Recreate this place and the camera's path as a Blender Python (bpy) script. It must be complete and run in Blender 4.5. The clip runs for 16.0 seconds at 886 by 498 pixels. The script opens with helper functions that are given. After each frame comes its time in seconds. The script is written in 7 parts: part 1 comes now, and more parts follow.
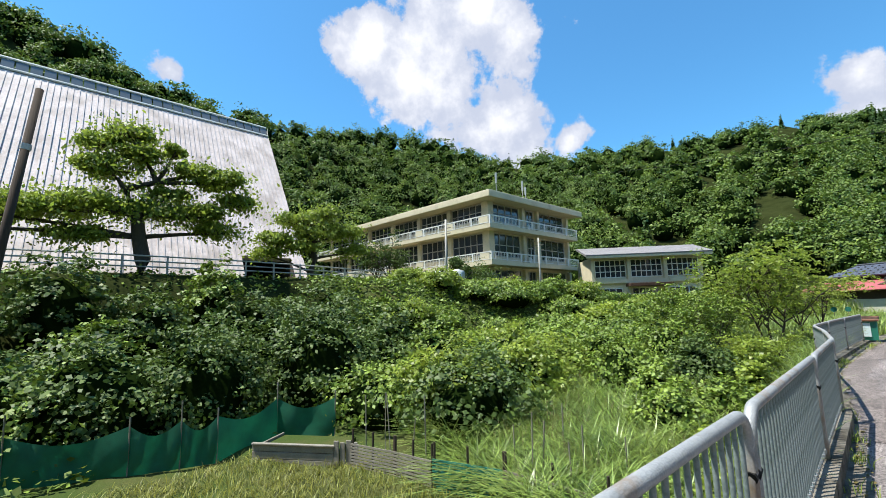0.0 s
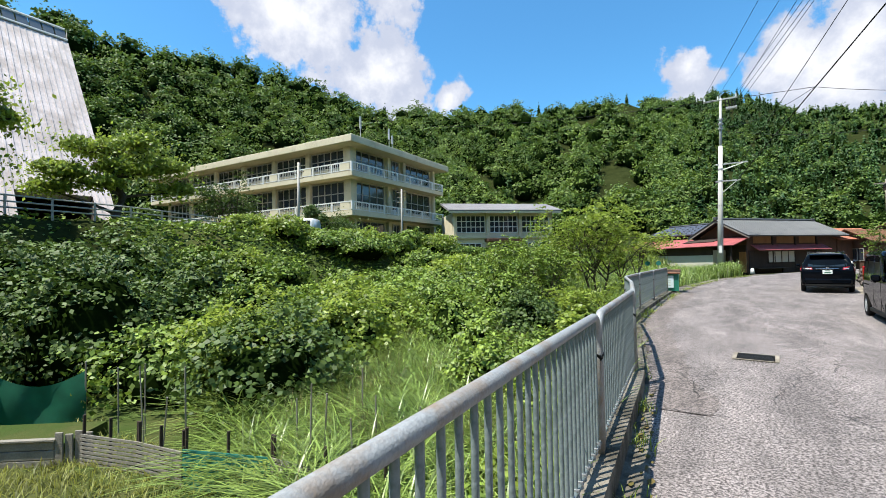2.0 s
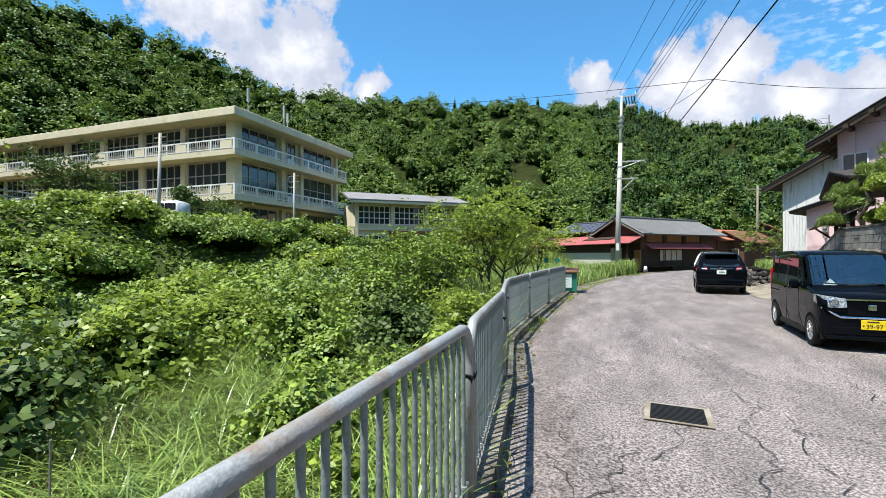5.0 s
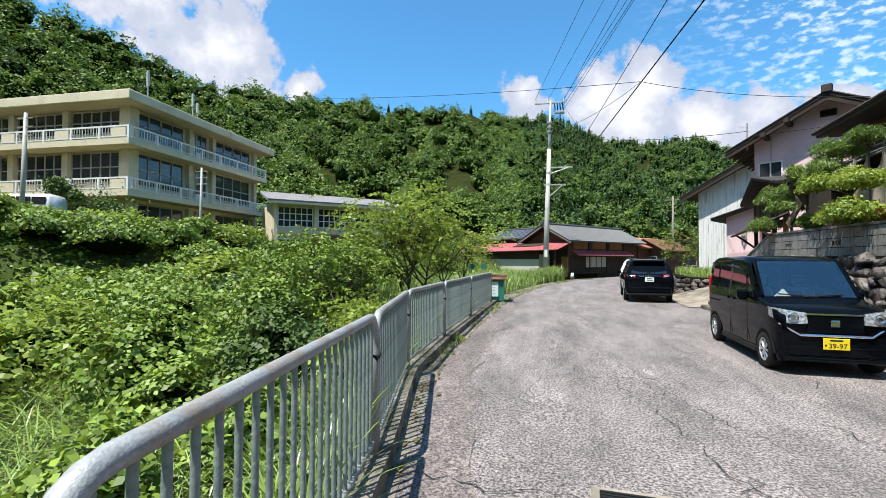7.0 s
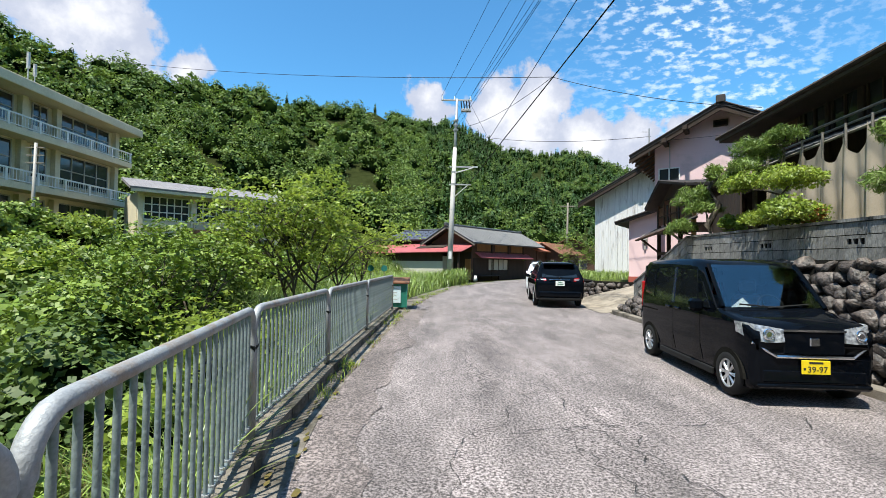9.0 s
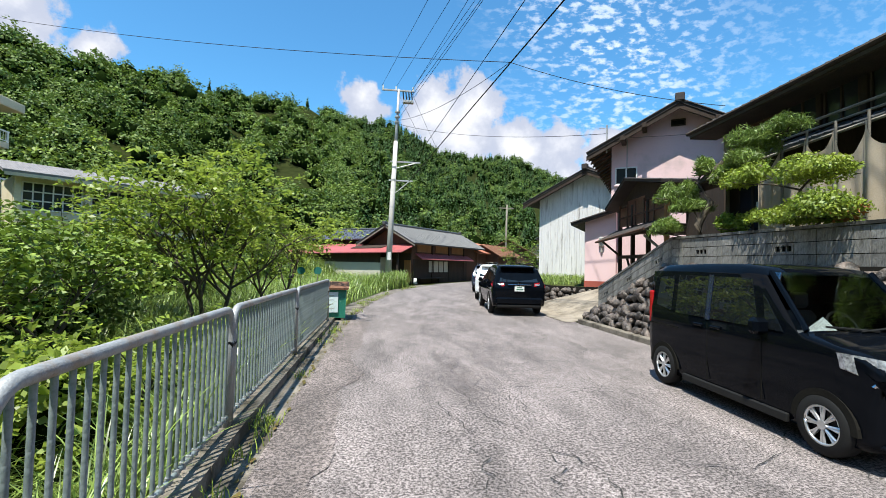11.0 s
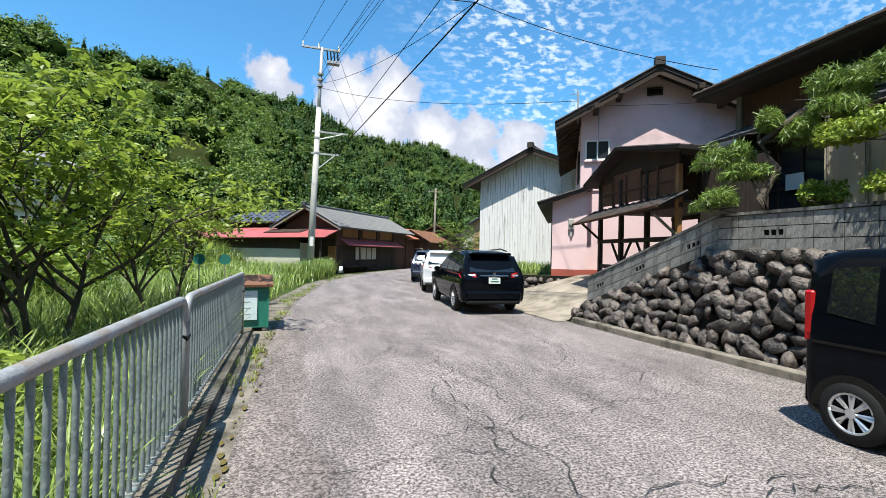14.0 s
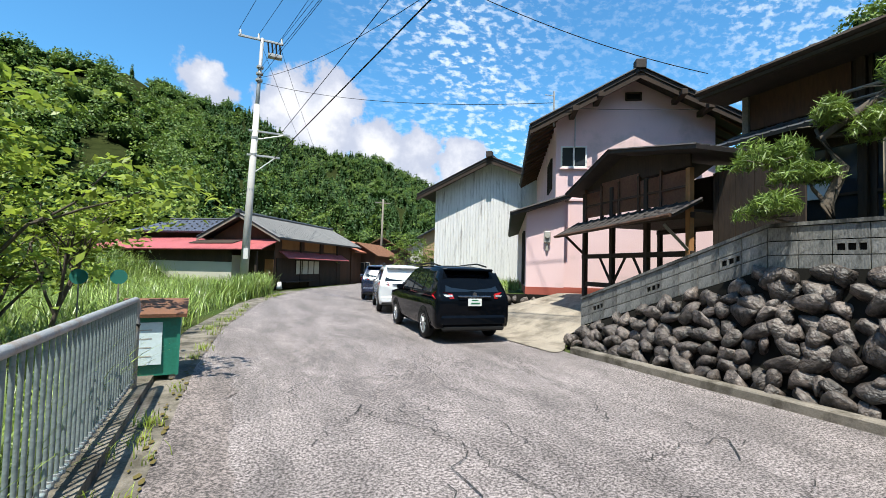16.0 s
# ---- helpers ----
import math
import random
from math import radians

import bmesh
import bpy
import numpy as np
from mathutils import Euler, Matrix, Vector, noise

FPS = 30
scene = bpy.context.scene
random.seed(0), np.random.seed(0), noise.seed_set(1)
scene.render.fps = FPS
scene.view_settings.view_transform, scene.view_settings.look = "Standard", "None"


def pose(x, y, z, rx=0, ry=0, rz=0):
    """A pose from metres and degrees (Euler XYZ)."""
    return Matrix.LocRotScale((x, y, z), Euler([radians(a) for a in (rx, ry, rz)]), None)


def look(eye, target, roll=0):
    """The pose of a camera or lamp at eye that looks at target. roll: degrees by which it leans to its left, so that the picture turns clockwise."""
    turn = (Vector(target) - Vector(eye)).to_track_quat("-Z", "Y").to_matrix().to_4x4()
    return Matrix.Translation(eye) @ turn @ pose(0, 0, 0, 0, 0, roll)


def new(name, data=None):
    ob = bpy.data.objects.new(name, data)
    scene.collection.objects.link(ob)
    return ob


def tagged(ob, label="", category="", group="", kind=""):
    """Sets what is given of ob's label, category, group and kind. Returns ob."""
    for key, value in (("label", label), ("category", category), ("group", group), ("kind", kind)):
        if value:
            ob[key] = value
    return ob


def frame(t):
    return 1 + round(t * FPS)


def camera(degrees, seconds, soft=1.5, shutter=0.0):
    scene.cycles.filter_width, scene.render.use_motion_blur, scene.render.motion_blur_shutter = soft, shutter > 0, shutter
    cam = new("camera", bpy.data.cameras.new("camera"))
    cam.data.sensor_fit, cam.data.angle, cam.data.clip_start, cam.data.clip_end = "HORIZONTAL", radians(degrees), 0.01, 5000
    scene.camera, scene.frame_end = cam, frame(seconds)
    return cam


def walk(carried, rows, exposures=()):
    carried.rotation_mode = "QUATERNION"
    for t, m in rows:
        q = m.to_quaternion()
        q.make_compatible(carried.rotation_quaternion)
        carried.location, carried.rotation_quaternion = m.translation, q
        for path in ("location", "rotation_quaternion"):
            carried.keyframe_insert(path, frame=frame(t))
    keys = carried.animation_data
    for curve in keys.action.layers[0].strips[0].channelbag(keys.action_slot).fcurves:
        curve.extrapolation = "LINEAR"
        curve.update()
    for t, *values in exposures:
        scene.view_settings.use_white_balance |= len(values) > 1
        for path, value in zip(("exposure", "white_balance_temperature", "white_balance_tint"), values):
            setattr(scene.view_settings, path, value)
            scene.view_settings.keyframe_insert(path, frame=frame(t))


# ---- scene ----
cam = camera(89.6, 16.0, soft=0.6)
PATH = [
    (0, (1.082, -1.203, 2.017), (-0.396, 0.117, 2.285), -1.9),
    (0.5, (1.013, -0.484, 1.954), (-0.343, 0.973, 2.149), -1.7),
    (1, (0.933, 0.237, 1.894), (-0.321, 1.788, 2.03), -1.5),
    (1.5, (0.913, 0.996, 1.849), (-0.252, 2.619, 1.936), -1.4),
    (2, (0.867, 1.696, 1.81), (-0.207, 3.382, 1.86), -1.3),
    (2.5, (0.803, 2.338, 1.808), (-0.187, 4.075, 1.829), -1.1),
    (3, (0.768, 2.998, 1.79), (-0.151, 4.774, 1.798), -0.9),
    (3.5, (0.728, 3.668, 1.795), (-0.132, 5.473, 1.799), -0.8),
    (4, (0.712, 4.353, 1.807), (-0.116, 6.174, 1.812), -0.7),
    (6.5, (0.598, 7.268, 1.759), (0.055, 9.192, 1.796), 0.1),
    (7, (0.605, 7.825, 1.743), (0.144, 9.771, 1.786), 0.1),
    (7.5, (0.59, 8.384, 1.728), (0.237, 10.352, 1.782), 0.3),
    (8, (0.521, 8.957, 1.72), (0.287, 10.942, 1.774), 0.5),
    (8.5, (0.41, 9.534, 1.717), (0.288, 11.529, 1.764), 0.6),
    (9, (0.314, 10.126, 1.7), (0.286, 12.125, 1.755), 0.8),
    (11.5, (-0.234, 12.96, 1.712), (0.097, 14.932, 1.778), 1.3),
    (12, (-0.353, 13.56, 1.71), (0.039, 15.52, 1.77), 1.2),
    (12.5, (-0.45, 14.167, 1.719), (0.003, 16.115, 1.769), 1.1),
    (13, (-0.553, 14.763, 1.7), (-0.04, 16.695, 1.741), 1.1),
    (13.5, (-0.593, 15.365, 1.679), (-0.022, 17.282, 1.709), 1.1),
    (14, (-0.669, 15.952, 1.664), (-0.036, 17.849, 1.679), 1.2),
    (14.5, (-0.664, 16.54, 1.682), (0.031, 18.415, 1.687), 1.3),
    (15, (-0.667, 17.107, 1.664), (0.097, 18.955, 1.685), 1.4),
    (15.5, (-0.597, 17.651, 1.668), (0.228, 19.472, 1.722), 1.5),
    (16, (-0.579, 18.211, 1.687), (0.292, 20.01, 1.771), 1.5),
]
walk(cam, [(t, look(eye, target, roll)) for t, eye, target, roll in PATH])


# ---- light ----
SUN_AZ = math.atan2(-0.55, -0.83)
SUN_EL = radians(68)
w = bpy.data.worlds.new("sky")
scene.world = w
w.use_nodes = True
wt = w.node_tree
wt.nodes.clear()


def wn(kind, **kw):
    n = wt.nodes.new(kind)
    for k, v in kw.items():
        n.inputs[k].default_value = v
    return n


sky = wt.nodes.new("ShaderNodeTexSky")
sky.sky_type = "NISHITA"
sky.sun_disc = False
sky.sun_elevation = SUN_EL
sky.sun_rotation = SUN_AZ
sky.air_density, sky.dust_density, sky.ozone_density = 1.0, 0.4, 2.6
tc = wt.nodes.new("ShaderNodeTexCoord")


def wmath(op, a, b=None):
    n = wt.nodes.new("ShaderNodeMath")
    n.operation = op
    for i, s in enumerate((a, b)):
        if s is None:
            continue
        if isinstance(s, (int, float)):
            n.inputs[i].default_value = s
        else:
            wt.links.new(s, n.inputs[i])
    return n.outputs[0]


def heading(az, el):
    a, e = radians(az), radians(el)
    return (math.sin(a) * math.cos(e), math.cos(a) * math.cos(e), math.sin(e))


def wrange(src, a, b, c=0.0, d=1.0):
    n = wt.nodes.new("ShaderNodeMapRange")
    n.interpolation_type = "SMOOTHSTEP"
    wt.links.new(src, n.inputs[0])
    for i, s in enumerate((a, b, c, d)):
        n.inputs[i + 1].default_value = s
    return n.outputs[0]


# cumulus heads: bearing, height, radius in degrees
PUFFS = [(-57, 32, 6), (-49, 33, 8), (-41, 35, 8), (-52, 28, 6), (-46, 26.5, 6), (-41.5, 23.5, 6), (-36, 21.3, 5), (-31, 20.3, 3.5), (-3.2, 19.2, 3.8), (-3.5, 16.5, 4),
         (6.5, 19.3, 4.6), (11.5, 19.6, 4.8), (9.5, 16, 6), (17, 14.8, 4.6), (23, 14.6, 4.4), (27, 13.2, 4), (23, 11, 4), (-81, 26.6, 2), (150, 30, 14), (-160, 38, 15), (110, 40, 10)]
warp = wn("ShaderNodeTexNoise", Scale=9.0, Detail=9.0, Roughness=0.62)
wt.links.new(tc.outputs["Generated"], warp.inputs["Vector"])
total = None
for az, el, r in PUFFS:
    d = wt.nodes.new("ShaderNodeVectorMath")
    d.operation = "DISTANCE"
    wt.links.new(tc.outputs["Generated"], d.inputs[0])
    d.inputs[1].default_value = heading(az, el)
    m = wmath("SUBTRACT", 1.0, wmath("DIVIDE", d.outputs["Value"], radians(r)))
    total = m if total is None else wmath("MAXIMUM", total, m)
puff = wmath("ADD", wmath("MAXIMUM", total, -1.5), wmath("MULTIPLY", wmath("SUBTRACT", warp.outputs[0], 0.5), 2.6))
cumulus = wrange(puff, 0.05, 0.32)
body = wn("ShaderNodeTexNoise", Scale=14.0, Detail=6.0, Roughness=0.6)
wt.links.new(tc.outputs["Generated"], body.inputs["Vector"])
shade = wrange(wmath("ADD", wmath("MULTIPLY", puff, 0.45), body.outputs[0]), 0.55, 1.2, 0.0, 1.0)
# small high clouds in ripples over the right half of the valley
mp = wt.nodes.new("ShaderNodeMapping")
wt.links.new(tc.outputs["Generated"], mp.inputs[0])
mp.inputs["Rotation"].default_value = (0, 0, 0.6)
mp.inputs["Scale"].default_value = (22, 42, 56)
rip = wn("ShaderNodeTexNoise", Scale=1.7, Detail=4.0, Roughness=0.55)
wt.links.new(mp.outputs[0], rip.inputs["Vector"])
veil = wn("ShaderNodeTexNoise", Scale=2.2, Detail=3.0)
wt.links.new(tc.outputs["Generated"], veil.inputs["Vector"])
sepx = wt.nodes.new("ShaderNodeVectorMath")
sepx.operation = "DISTANCE"
wt.links.new(tc.outputs["Generated"], sepx.inputs[0])
sepx.inputs[1].default_value = heading(48, 30)
side = wrange(sepx.outputs["Value"], 0.30, 0.62, 1.0, 0.0)
ripple = wmath("MULTIPLY", wmath("MULTIPLY", wrange(rip.outputs[0], 0.46, 0.66), side), wrange(veil.outputs[0], 0.34, 0.66, 0.10, 0.72))
tint = wt.nodes.new("ShaderNodeMix")
tint.data_type = "RGBA"
tint.blend_type = "MULTIPLY"
tint.inputs["Factor"].default_value = 1.0
wt.links.new(sky.outputs[0], tint.inputs["A"])
tint.inputs["B"].default_value = (0.72, 1.44, 1.68, 1)
cc = wt.nodes.new("ShaderNodeMix")
cc.data_type = "RGBA"
wt.links.new(shade, cc.inputs["Factor"])
cc.inputs["A"].default_value = (4.4, 4.8, 5.9, 1)
cc.inputs["B"].default_value = (8.0, 8.05, 8.3, 1)
mx1 = wt.nodes.new("ShaderNodeMix")
mx1.data_type = "RGBA"
wt.links.new(ripple, mx1.inputs["Factor"])
wt.links.new(tint.outputs["Result"], mx1.inputs["A"])
mx1.inputs["B"].default_value = (9.0, 9.6, 10.0, 1)
mx2 = wt.nodes.new("ShaderNodeMix")
mx2.data_type = "RGBA"
wt.links.new(cumulus, mx2.inputs["Factor"])
wt.links.new(mx1.outputs["Result"], mx2.inputs["A"])
wt.links.new(cc.outputs["Result"], mx2.inputs["B"])
bg = wn("ShaderNodeBackground", Strength=0.082)
wt.links.new(mx2.outputs["Result"], bg.inputs["Color"])
wo = wt.nodes.new("ShaderNodeOutputWorld")
wt.links.new(bg.outputs[0], wo.inputs[0])

sun = new("sun", bpy.data.lights.new("sun", "SUN"))
sun.data.energy = 5.0
sun.data.angle = radians(0.53)
sun.data.color = (1.0, 0.985, 0.88)
sd = Vector((math.sin(SUN_AZ) * math.cos(SUN_EL), math.cos(SUN_AZ) * math.cos(SUN_EL), math.sin(SUN_EL)))
sun.matrix_world = look(sd * 100, (0, 0, 0))
scene.view_settings.exposure = 0.80


# ---- materials ----
def mat(name, c1, c2=None, rough=0.8, scale=4.0, fine=60.0, bump=0.15, metal=0.0, spots=None, spot_scale=1.2, spot_lo=0.55, spot_hi=0.7,
        per_object=0.0, per_island=0.0, stretch=(1, 1, 1), spec=0.5, trans=0.0, coat=0.0, dist=0.02):
    """Two tones over a coarse and a fine noise, optional stains, fine relief."""
    m = bpy.data.materials.new(name)
    m.use_nodes = True
    t = m.node_tree
    n, l = t.nodes, t.links
    b = n["Principled BSDF"]
    c2 = c2 or tuple(0.75 * x for x in c1)
    co = n.new("ShaderNodeTexCoord")
    mpp = n.new("ShaderNodeMapping")
    mpp.inputs["Scale"].default_value = stretch
    l.new(co.outputs["Object"], mpp.inputs[0])
    big = n.new("ShaderNodeTexNoise")
    big.inputs["Scale"].default_value, big.inputs["Detail"].default_value = scale, 5.0
    small = n.new("ShaderNodeTexNoise")
    small.inputs["Scale"].default_value, small.inputs["Detail"].default_value = fine, 3.0
    for k in (big, small):
        l.new(mpp.outputs[0], k.inputs["Vector"])
    add = n.new("ShaderNodeMath")
    add.operation = "ADD"
    l.new(big.outputs[0], add.inputs[0])
    l.new(small.outputs[0], add.inputs[1])
    fac = n.new("ShaderNodeMapRange")
    l.new(add.outputs[0], fac.inputs[0])
    fac.inputs[1].default_value, fac.inputs[2].default_value = 0.7, 1.3
    mix = n.new("ShaderNodeMix")
    mix.data_type = "RGBA"
    l.new(fac.outputs[0], mix.inputs["Factor"])
    mix.inputs["A"].default_value, mix.inputs["B"].default_value = (*c1, 1), (*c2, 1)
    out = mix.outputs["Result"]
    if spots:
        sp = n.new("ShaderNodeTexNoise")
        sp.inputs["Scale"].default_value, sp.inputs["Detail"].default_value, sp.inputs["Roughness"].default_value = spot_scale, 8.0, 0.65
        l.new(mpp.outputs[0], sp.inputs["Vector"])
        sr = n.new("ShaderNodeMapRange")
        l.new(sp.outputs[0], sr.inputs[0])
        sr.inputs[1].default_value, sr.inputs[2].default_value = spot_lo, spot_hi
        m2 = n.new("ShaderNodeMix")
        m2.data_type = "RGBA"
        l.new(sr.outputs[0], m2.inputs["Factor"])
        l.new(out, m2.inputs["A"])
        m2.inputs["B"].default_value = (*spots, 1)
        out = m2.outputs["Result"]
    if per_object or per_island:
        if per_object:
            rnd = n.new("ShaderNodeObjectInfo").outputs["Random"]
        else:
            rnd = n.new("ShaderNodeNewGeometry").outputs["Random Per Island"]
        k = per_object or per_island
        vr = n.new("ShaderNodeMapRange")
        l.new(rnd, vr.inputs[0])
        vr.inputs[3].default_value, vr.inputs[4].default_value = 1 - k, 1 + k
        hs = n.new("ShaderNodeHueSaturation")
        l.new(vr.outputs[0], hs.inputs["Value"])
        l.new(out, hs.inputs["Color"])
        out = hs.outputs[0]
    l.new(out, b.inputs["Base Color"])
    b.inputs["Roughness"].default_value, b.inputs["Metallic"].default_value = rough, metal
    b.inputs["Specular IOR Level"].default_value = spec
    b.inputs["Coat Weight"].default_value = coat
    if bump:
        bp = n.new("ShaderNodeBump")
        bp.inputs["Strength"].default_value, bp.inputs["Distance"].default_value = bump, dist
        l.new(add.outputs[0], bp.inputs["Height"])
        l.new(bp.outputs[0], b.inputs["Normal"])
    if trans:
        tr = n.new("ShaderNodeBsdfTranslucent")
        l.new(out, tr.inputs["Color"])
        ms = n.new("ShaderNodeMixShader")
        ms.inputs[0].default_value = trans
        l.new(b.outputs[0], ms.inputs[1])
        l.new(tr.outputs[0], ms.inputs[2])
        l.new(ms.outputs[0], n["Material Output"].inputs[0])
    return m


def glass(name, color=(0.9, 0.95, 0.95), rough=0.02, spec=0.8):
    m = bpy.data.materials.new(name)
    m.use_nodes = True
    b = m.node_tree.nodes["Principled BSDF"]
    b.inputs["Base Color"].default_value = (*color, 1)
    b.inputs["Roughness"].default_value = rough
    b.inputs["Specular IOR Level"].default_value = spec
    return m




def clear_glass(name, tint, gloss):
    """Car glass that one sees through, with a thin sheen."""
    m = bpy.data.materials.new(name)
    m.use_nodes = True
    n, l = m.node_tree.nodes, m.node_tree.links
    tr, gl, ms = n.new("ShaderNodeBsdfTransparent"), n.new("ShaderNodeBsdfGlossy"), n.new("ShaderNodeMixShader")
    tr.inputs["Color"].default_value = (*tint, 1)
    gl.inputs["Roughness"].default_value = 0.01
    ms.inputs[0].default_value = gloss
    l.new(tr.outputs[0], ms.inputs[1])
    l.new(gl.outputs[0], ms.inputs[2])
    l.new(ms.outputs[0], n["Material Output"].inputs[0])
    return m


def asphalt(name, dark, light, tone):
    """Rolled asphalt: pale and dark chips, worn lanes and stains."""
    m = bpy.data.materials.new(name)
    m.use_nodes = True
    n, l = m.node_tree.nodes, m.node_tree.links
    b = n["Principled BSDF"]
    co = n.new("ShaderNodeTexCoord")

    def tex(scale, detail, stretch=(1, 1, 1), rough=0.5):
        mp2 = n.new("ShaderNodeMapping")
        mp2.inputs["Scale"].default_value = stretch
        l.new(co.outputs["Object"], mp2.inputs[0])
        k = n.new("ShaderNodeTexNoise")
        k.inputs["Scale"].default_value, k.inputs["Detail"].default_value, k.inputs["Roughness"].default_value = scale, detail, rough
        l.new(mp2.outputs[0], k.inputs["Vector"])
        return k.outputs[0]

    def rng2(src, a, b2, c, d):
        k = n.new("ShaderNodeMapRange")
        l.new(src, k.inputs[0])
        for i, v in enumerate((a, b2, c, d)):
            k.inputs[i + 1].default_value = v
        return k.outputs[0]
    chips = tex(36, 5, rough=0.85)
    mix = n.new("ShaderNodeMix")
    mix.data_type = "RGBA"
    l.new(rng2(chips, 0.44, 0.58, 0, 1), mix.inputs["Factor"])
    mix.inputs["A"].default_value, mix.inputs["B"].default_value = (*dark, 1), (*light, 1)
    hs = n.new("ShaderNodeHueSaturation")
    l.new(mix.outputs["Result"], hs.inputs["Color"])
    mul = n.new("ShaderNodeMath")
    mul.operation = "MULTIPLY"
    l.new(rng2(tex(0.9, 7, (1.7, 0.45, 1), 0.62), 0.36, 0.64, 0.62 * tone, 1.12 * tone), mul.inputs[0])
    l.new(rng2(tex(5, 5, (1, 0.7, 1), 0.6), 0.35, 0.65, 0.86, 1.1), mul.inputs[1])
    l.new(mul.outputs[0], hs.inputs["Value"])
    l.new(hs.outputs[0], b.inputs["Base Color"])
    b.inputs["Roughness"].default_value = 0.9
    bp = n.new("ShaderNodeBump")
    bp.inputs["Strength"].default_value, bp.inputs["Distance"].default_value = 0.8, 0.006
    l.new(chips, bp.inputs["Height"])
    l.new(bp.outputs[0], b.inputs["Normal"])
    return m


M_asphalt = asphalt("asphalt", (0.040, 0.032, 0.030), (0.405, 0.345, 0.333), 1.0)
M_asphalt_dk = asphalt("damp_asphalt", (0.050, 0.041, 0.038), (0.32, 0.262, 0.246), 1.0)
M_greyroof = mat("grey_roof_sheet", (0.27, 0.255, 0.265), (0.20, 0.19, 0.20), 0.85, 1, 10, 0.1)
M_crack = mat("crack_filler", (0.03, 0.028, 0.026), rough=0.95)
M_kerb = mat("kerb_concrete", (0.25, 0.215, 0.175), (0.13, 0.112, 0.09), 0.9, 3, 60, 0.6, spots=(0.06, 0.05, 0.035), spot_scale=1.8, spot_lo=0.45, spot_hi=0.6)
M_concrete = mat("concrete", (0.50, 0.47, 0.42), (0.36, 0.34, 0.30), 0.88, 2, 50, 0.3, spots=(0.2, 0.18, 0.15), spot_scale=1.1)
M_block = mat("block_concrete", (0.30, 0.292, 0.272), (0.13, 0.127, 0.118), 0.95, 2.5, 50, 0.5, spots=(0.022, 0.022, 0.02), spot_scale=1.5, spot_lo=0.46, spot_hi=0.60, per_object=0.2, stretch=(1, 1, 0.3))
M_stone = mat("field_stone", (0.15, 0.12, 0.104), (0.032, 0.026, 0.023), 0.5, 6, 22, 0.9, spots=(0.018, 0.015, 0.013), spot_scale=3.5, spot_lo=0.48, spot_hi=0.60, per_object=0.5, dist=0.03)
M_ramp = mat("worn_ramp_concrete", (0.34, 0.29, 0.23), (0.22, 0.185, 0.145), 0.9, 1.5, 50, 0.4, spots=(0.12, 0.10, 0.075), spot_scale=1.3, spot_lo=0.45, spot_hi=0.65)
# near-black for block mortar and joints, and for shade painted into gaps and hollows
M_gap = mat("mortar_and_gap_shade", (0.018, 0.017, 0.015), rough=1.0, spec=0.0)
M_galv = mat("galvanised_steel", (0.36, 0.365, 0.37), (0.25, 0.255, 0.26), 0.55, 6, 80, 0.2, metal=0.2, spots=(0.24, 0.16, 0.10), spot_scale=2.4, spot_lo=0.55, spot_hi=0.70)
M_galv2 = mat("weathered_zinc", (0.26, 0.30, 0.305), (0.13, 0.165, 0.165), 0.55, 5, 50, 0.2, metal=0.1, spots=(0.09, 0.11, 0.10), spot_scale=3.0)
M_soil = mat("soil", (0.085, 0.088, 0.03), (0.05, 0.062, 0.018), 1.0, 0.6, 20, 0.6, spots=(0.045, 0.07, 0.016), spot_scale=0.35, spot_lo=0.4, spot_hi=0.55, dist=0.08, spec=0.1)
# leaf-littered floor, darkened to paint the shade of the trees over it
M_floor_shade = mat("forest_floor_shade", (0.035, 0.042, 0.014), (0.016, 0.021, 0.007), 1.0, 0.3, 6, 0.3, spec=0.0)
M_leaf = mat("leaf_green", (0.225, 0.305, 0.039), (0.085, 0.15, 0.02), 0.55, 0.8, 5, 0, per_island=0.45, trans=0.25)
M_leaf_light = mat("leaf_light", (0.33, 0.40, 0.06), (0.15, 0.22, 0.03), 0.45, 0.5, 5, 0, per_island=0.4, trans=0.48)
M_leaf_dark = mat("leaf_dark", (0.11, 0.165, 0.028), (0.04, 0.08, 0.013), 0.6, 0.5, 5, 0, per_island=0.32, trans=0.25)
M_forest = mat("forest_leaf", (0.19, 0.265, 0.037), (0.04, 0.09, 0.014), 0.6, 0.13, 0.5, 0, per_island=0.32, trans=0.25)
M_cedar = mat("cedar_leaf", (0.09, 0.17, 0.036), (0.03, 0.075, 0.016), 0.6, 0.13, 0.5, 0, per_island=0.32, trans=0.2)
M_grass = mat("grass_blade", (0.29, 0.37, 0.09), (0.12, 0.19, 0.035), 0.35, 0.6, 3, 0, per_island=0.6, trans=0.28)
M_grass_dry = mat("dry_grass", (0.30, 0.24, 0.12), (0.18, 0.15, 0.07), 0.7, 0.5, 3, 0, per_island=0.4, trans=0.3)
M_grass_olive = mat("olive_grass", (0.30, 0.29, 0.06), (0.15, 0.17, 0.03), 0.5, 0.9, 4, 0, per_island=0.5, trans=0.4)
M_moss = mat("moss", (0.13, 0.085, 0.025), (0.09, 0.08, 0.015), 1.0, 4, 40, 0.6)
# near-black green that paints the shade deep inside crowns
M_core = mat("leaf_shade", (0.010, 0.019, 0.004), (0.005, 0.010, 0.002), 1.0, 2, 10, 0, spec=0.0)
M_bark = mat("bark", (0.10, 0.08, 0.06), (0.05, 0.04, 0.03), 0.95, 6, 40, 0.8, stretch=(1, 1, 0.3))
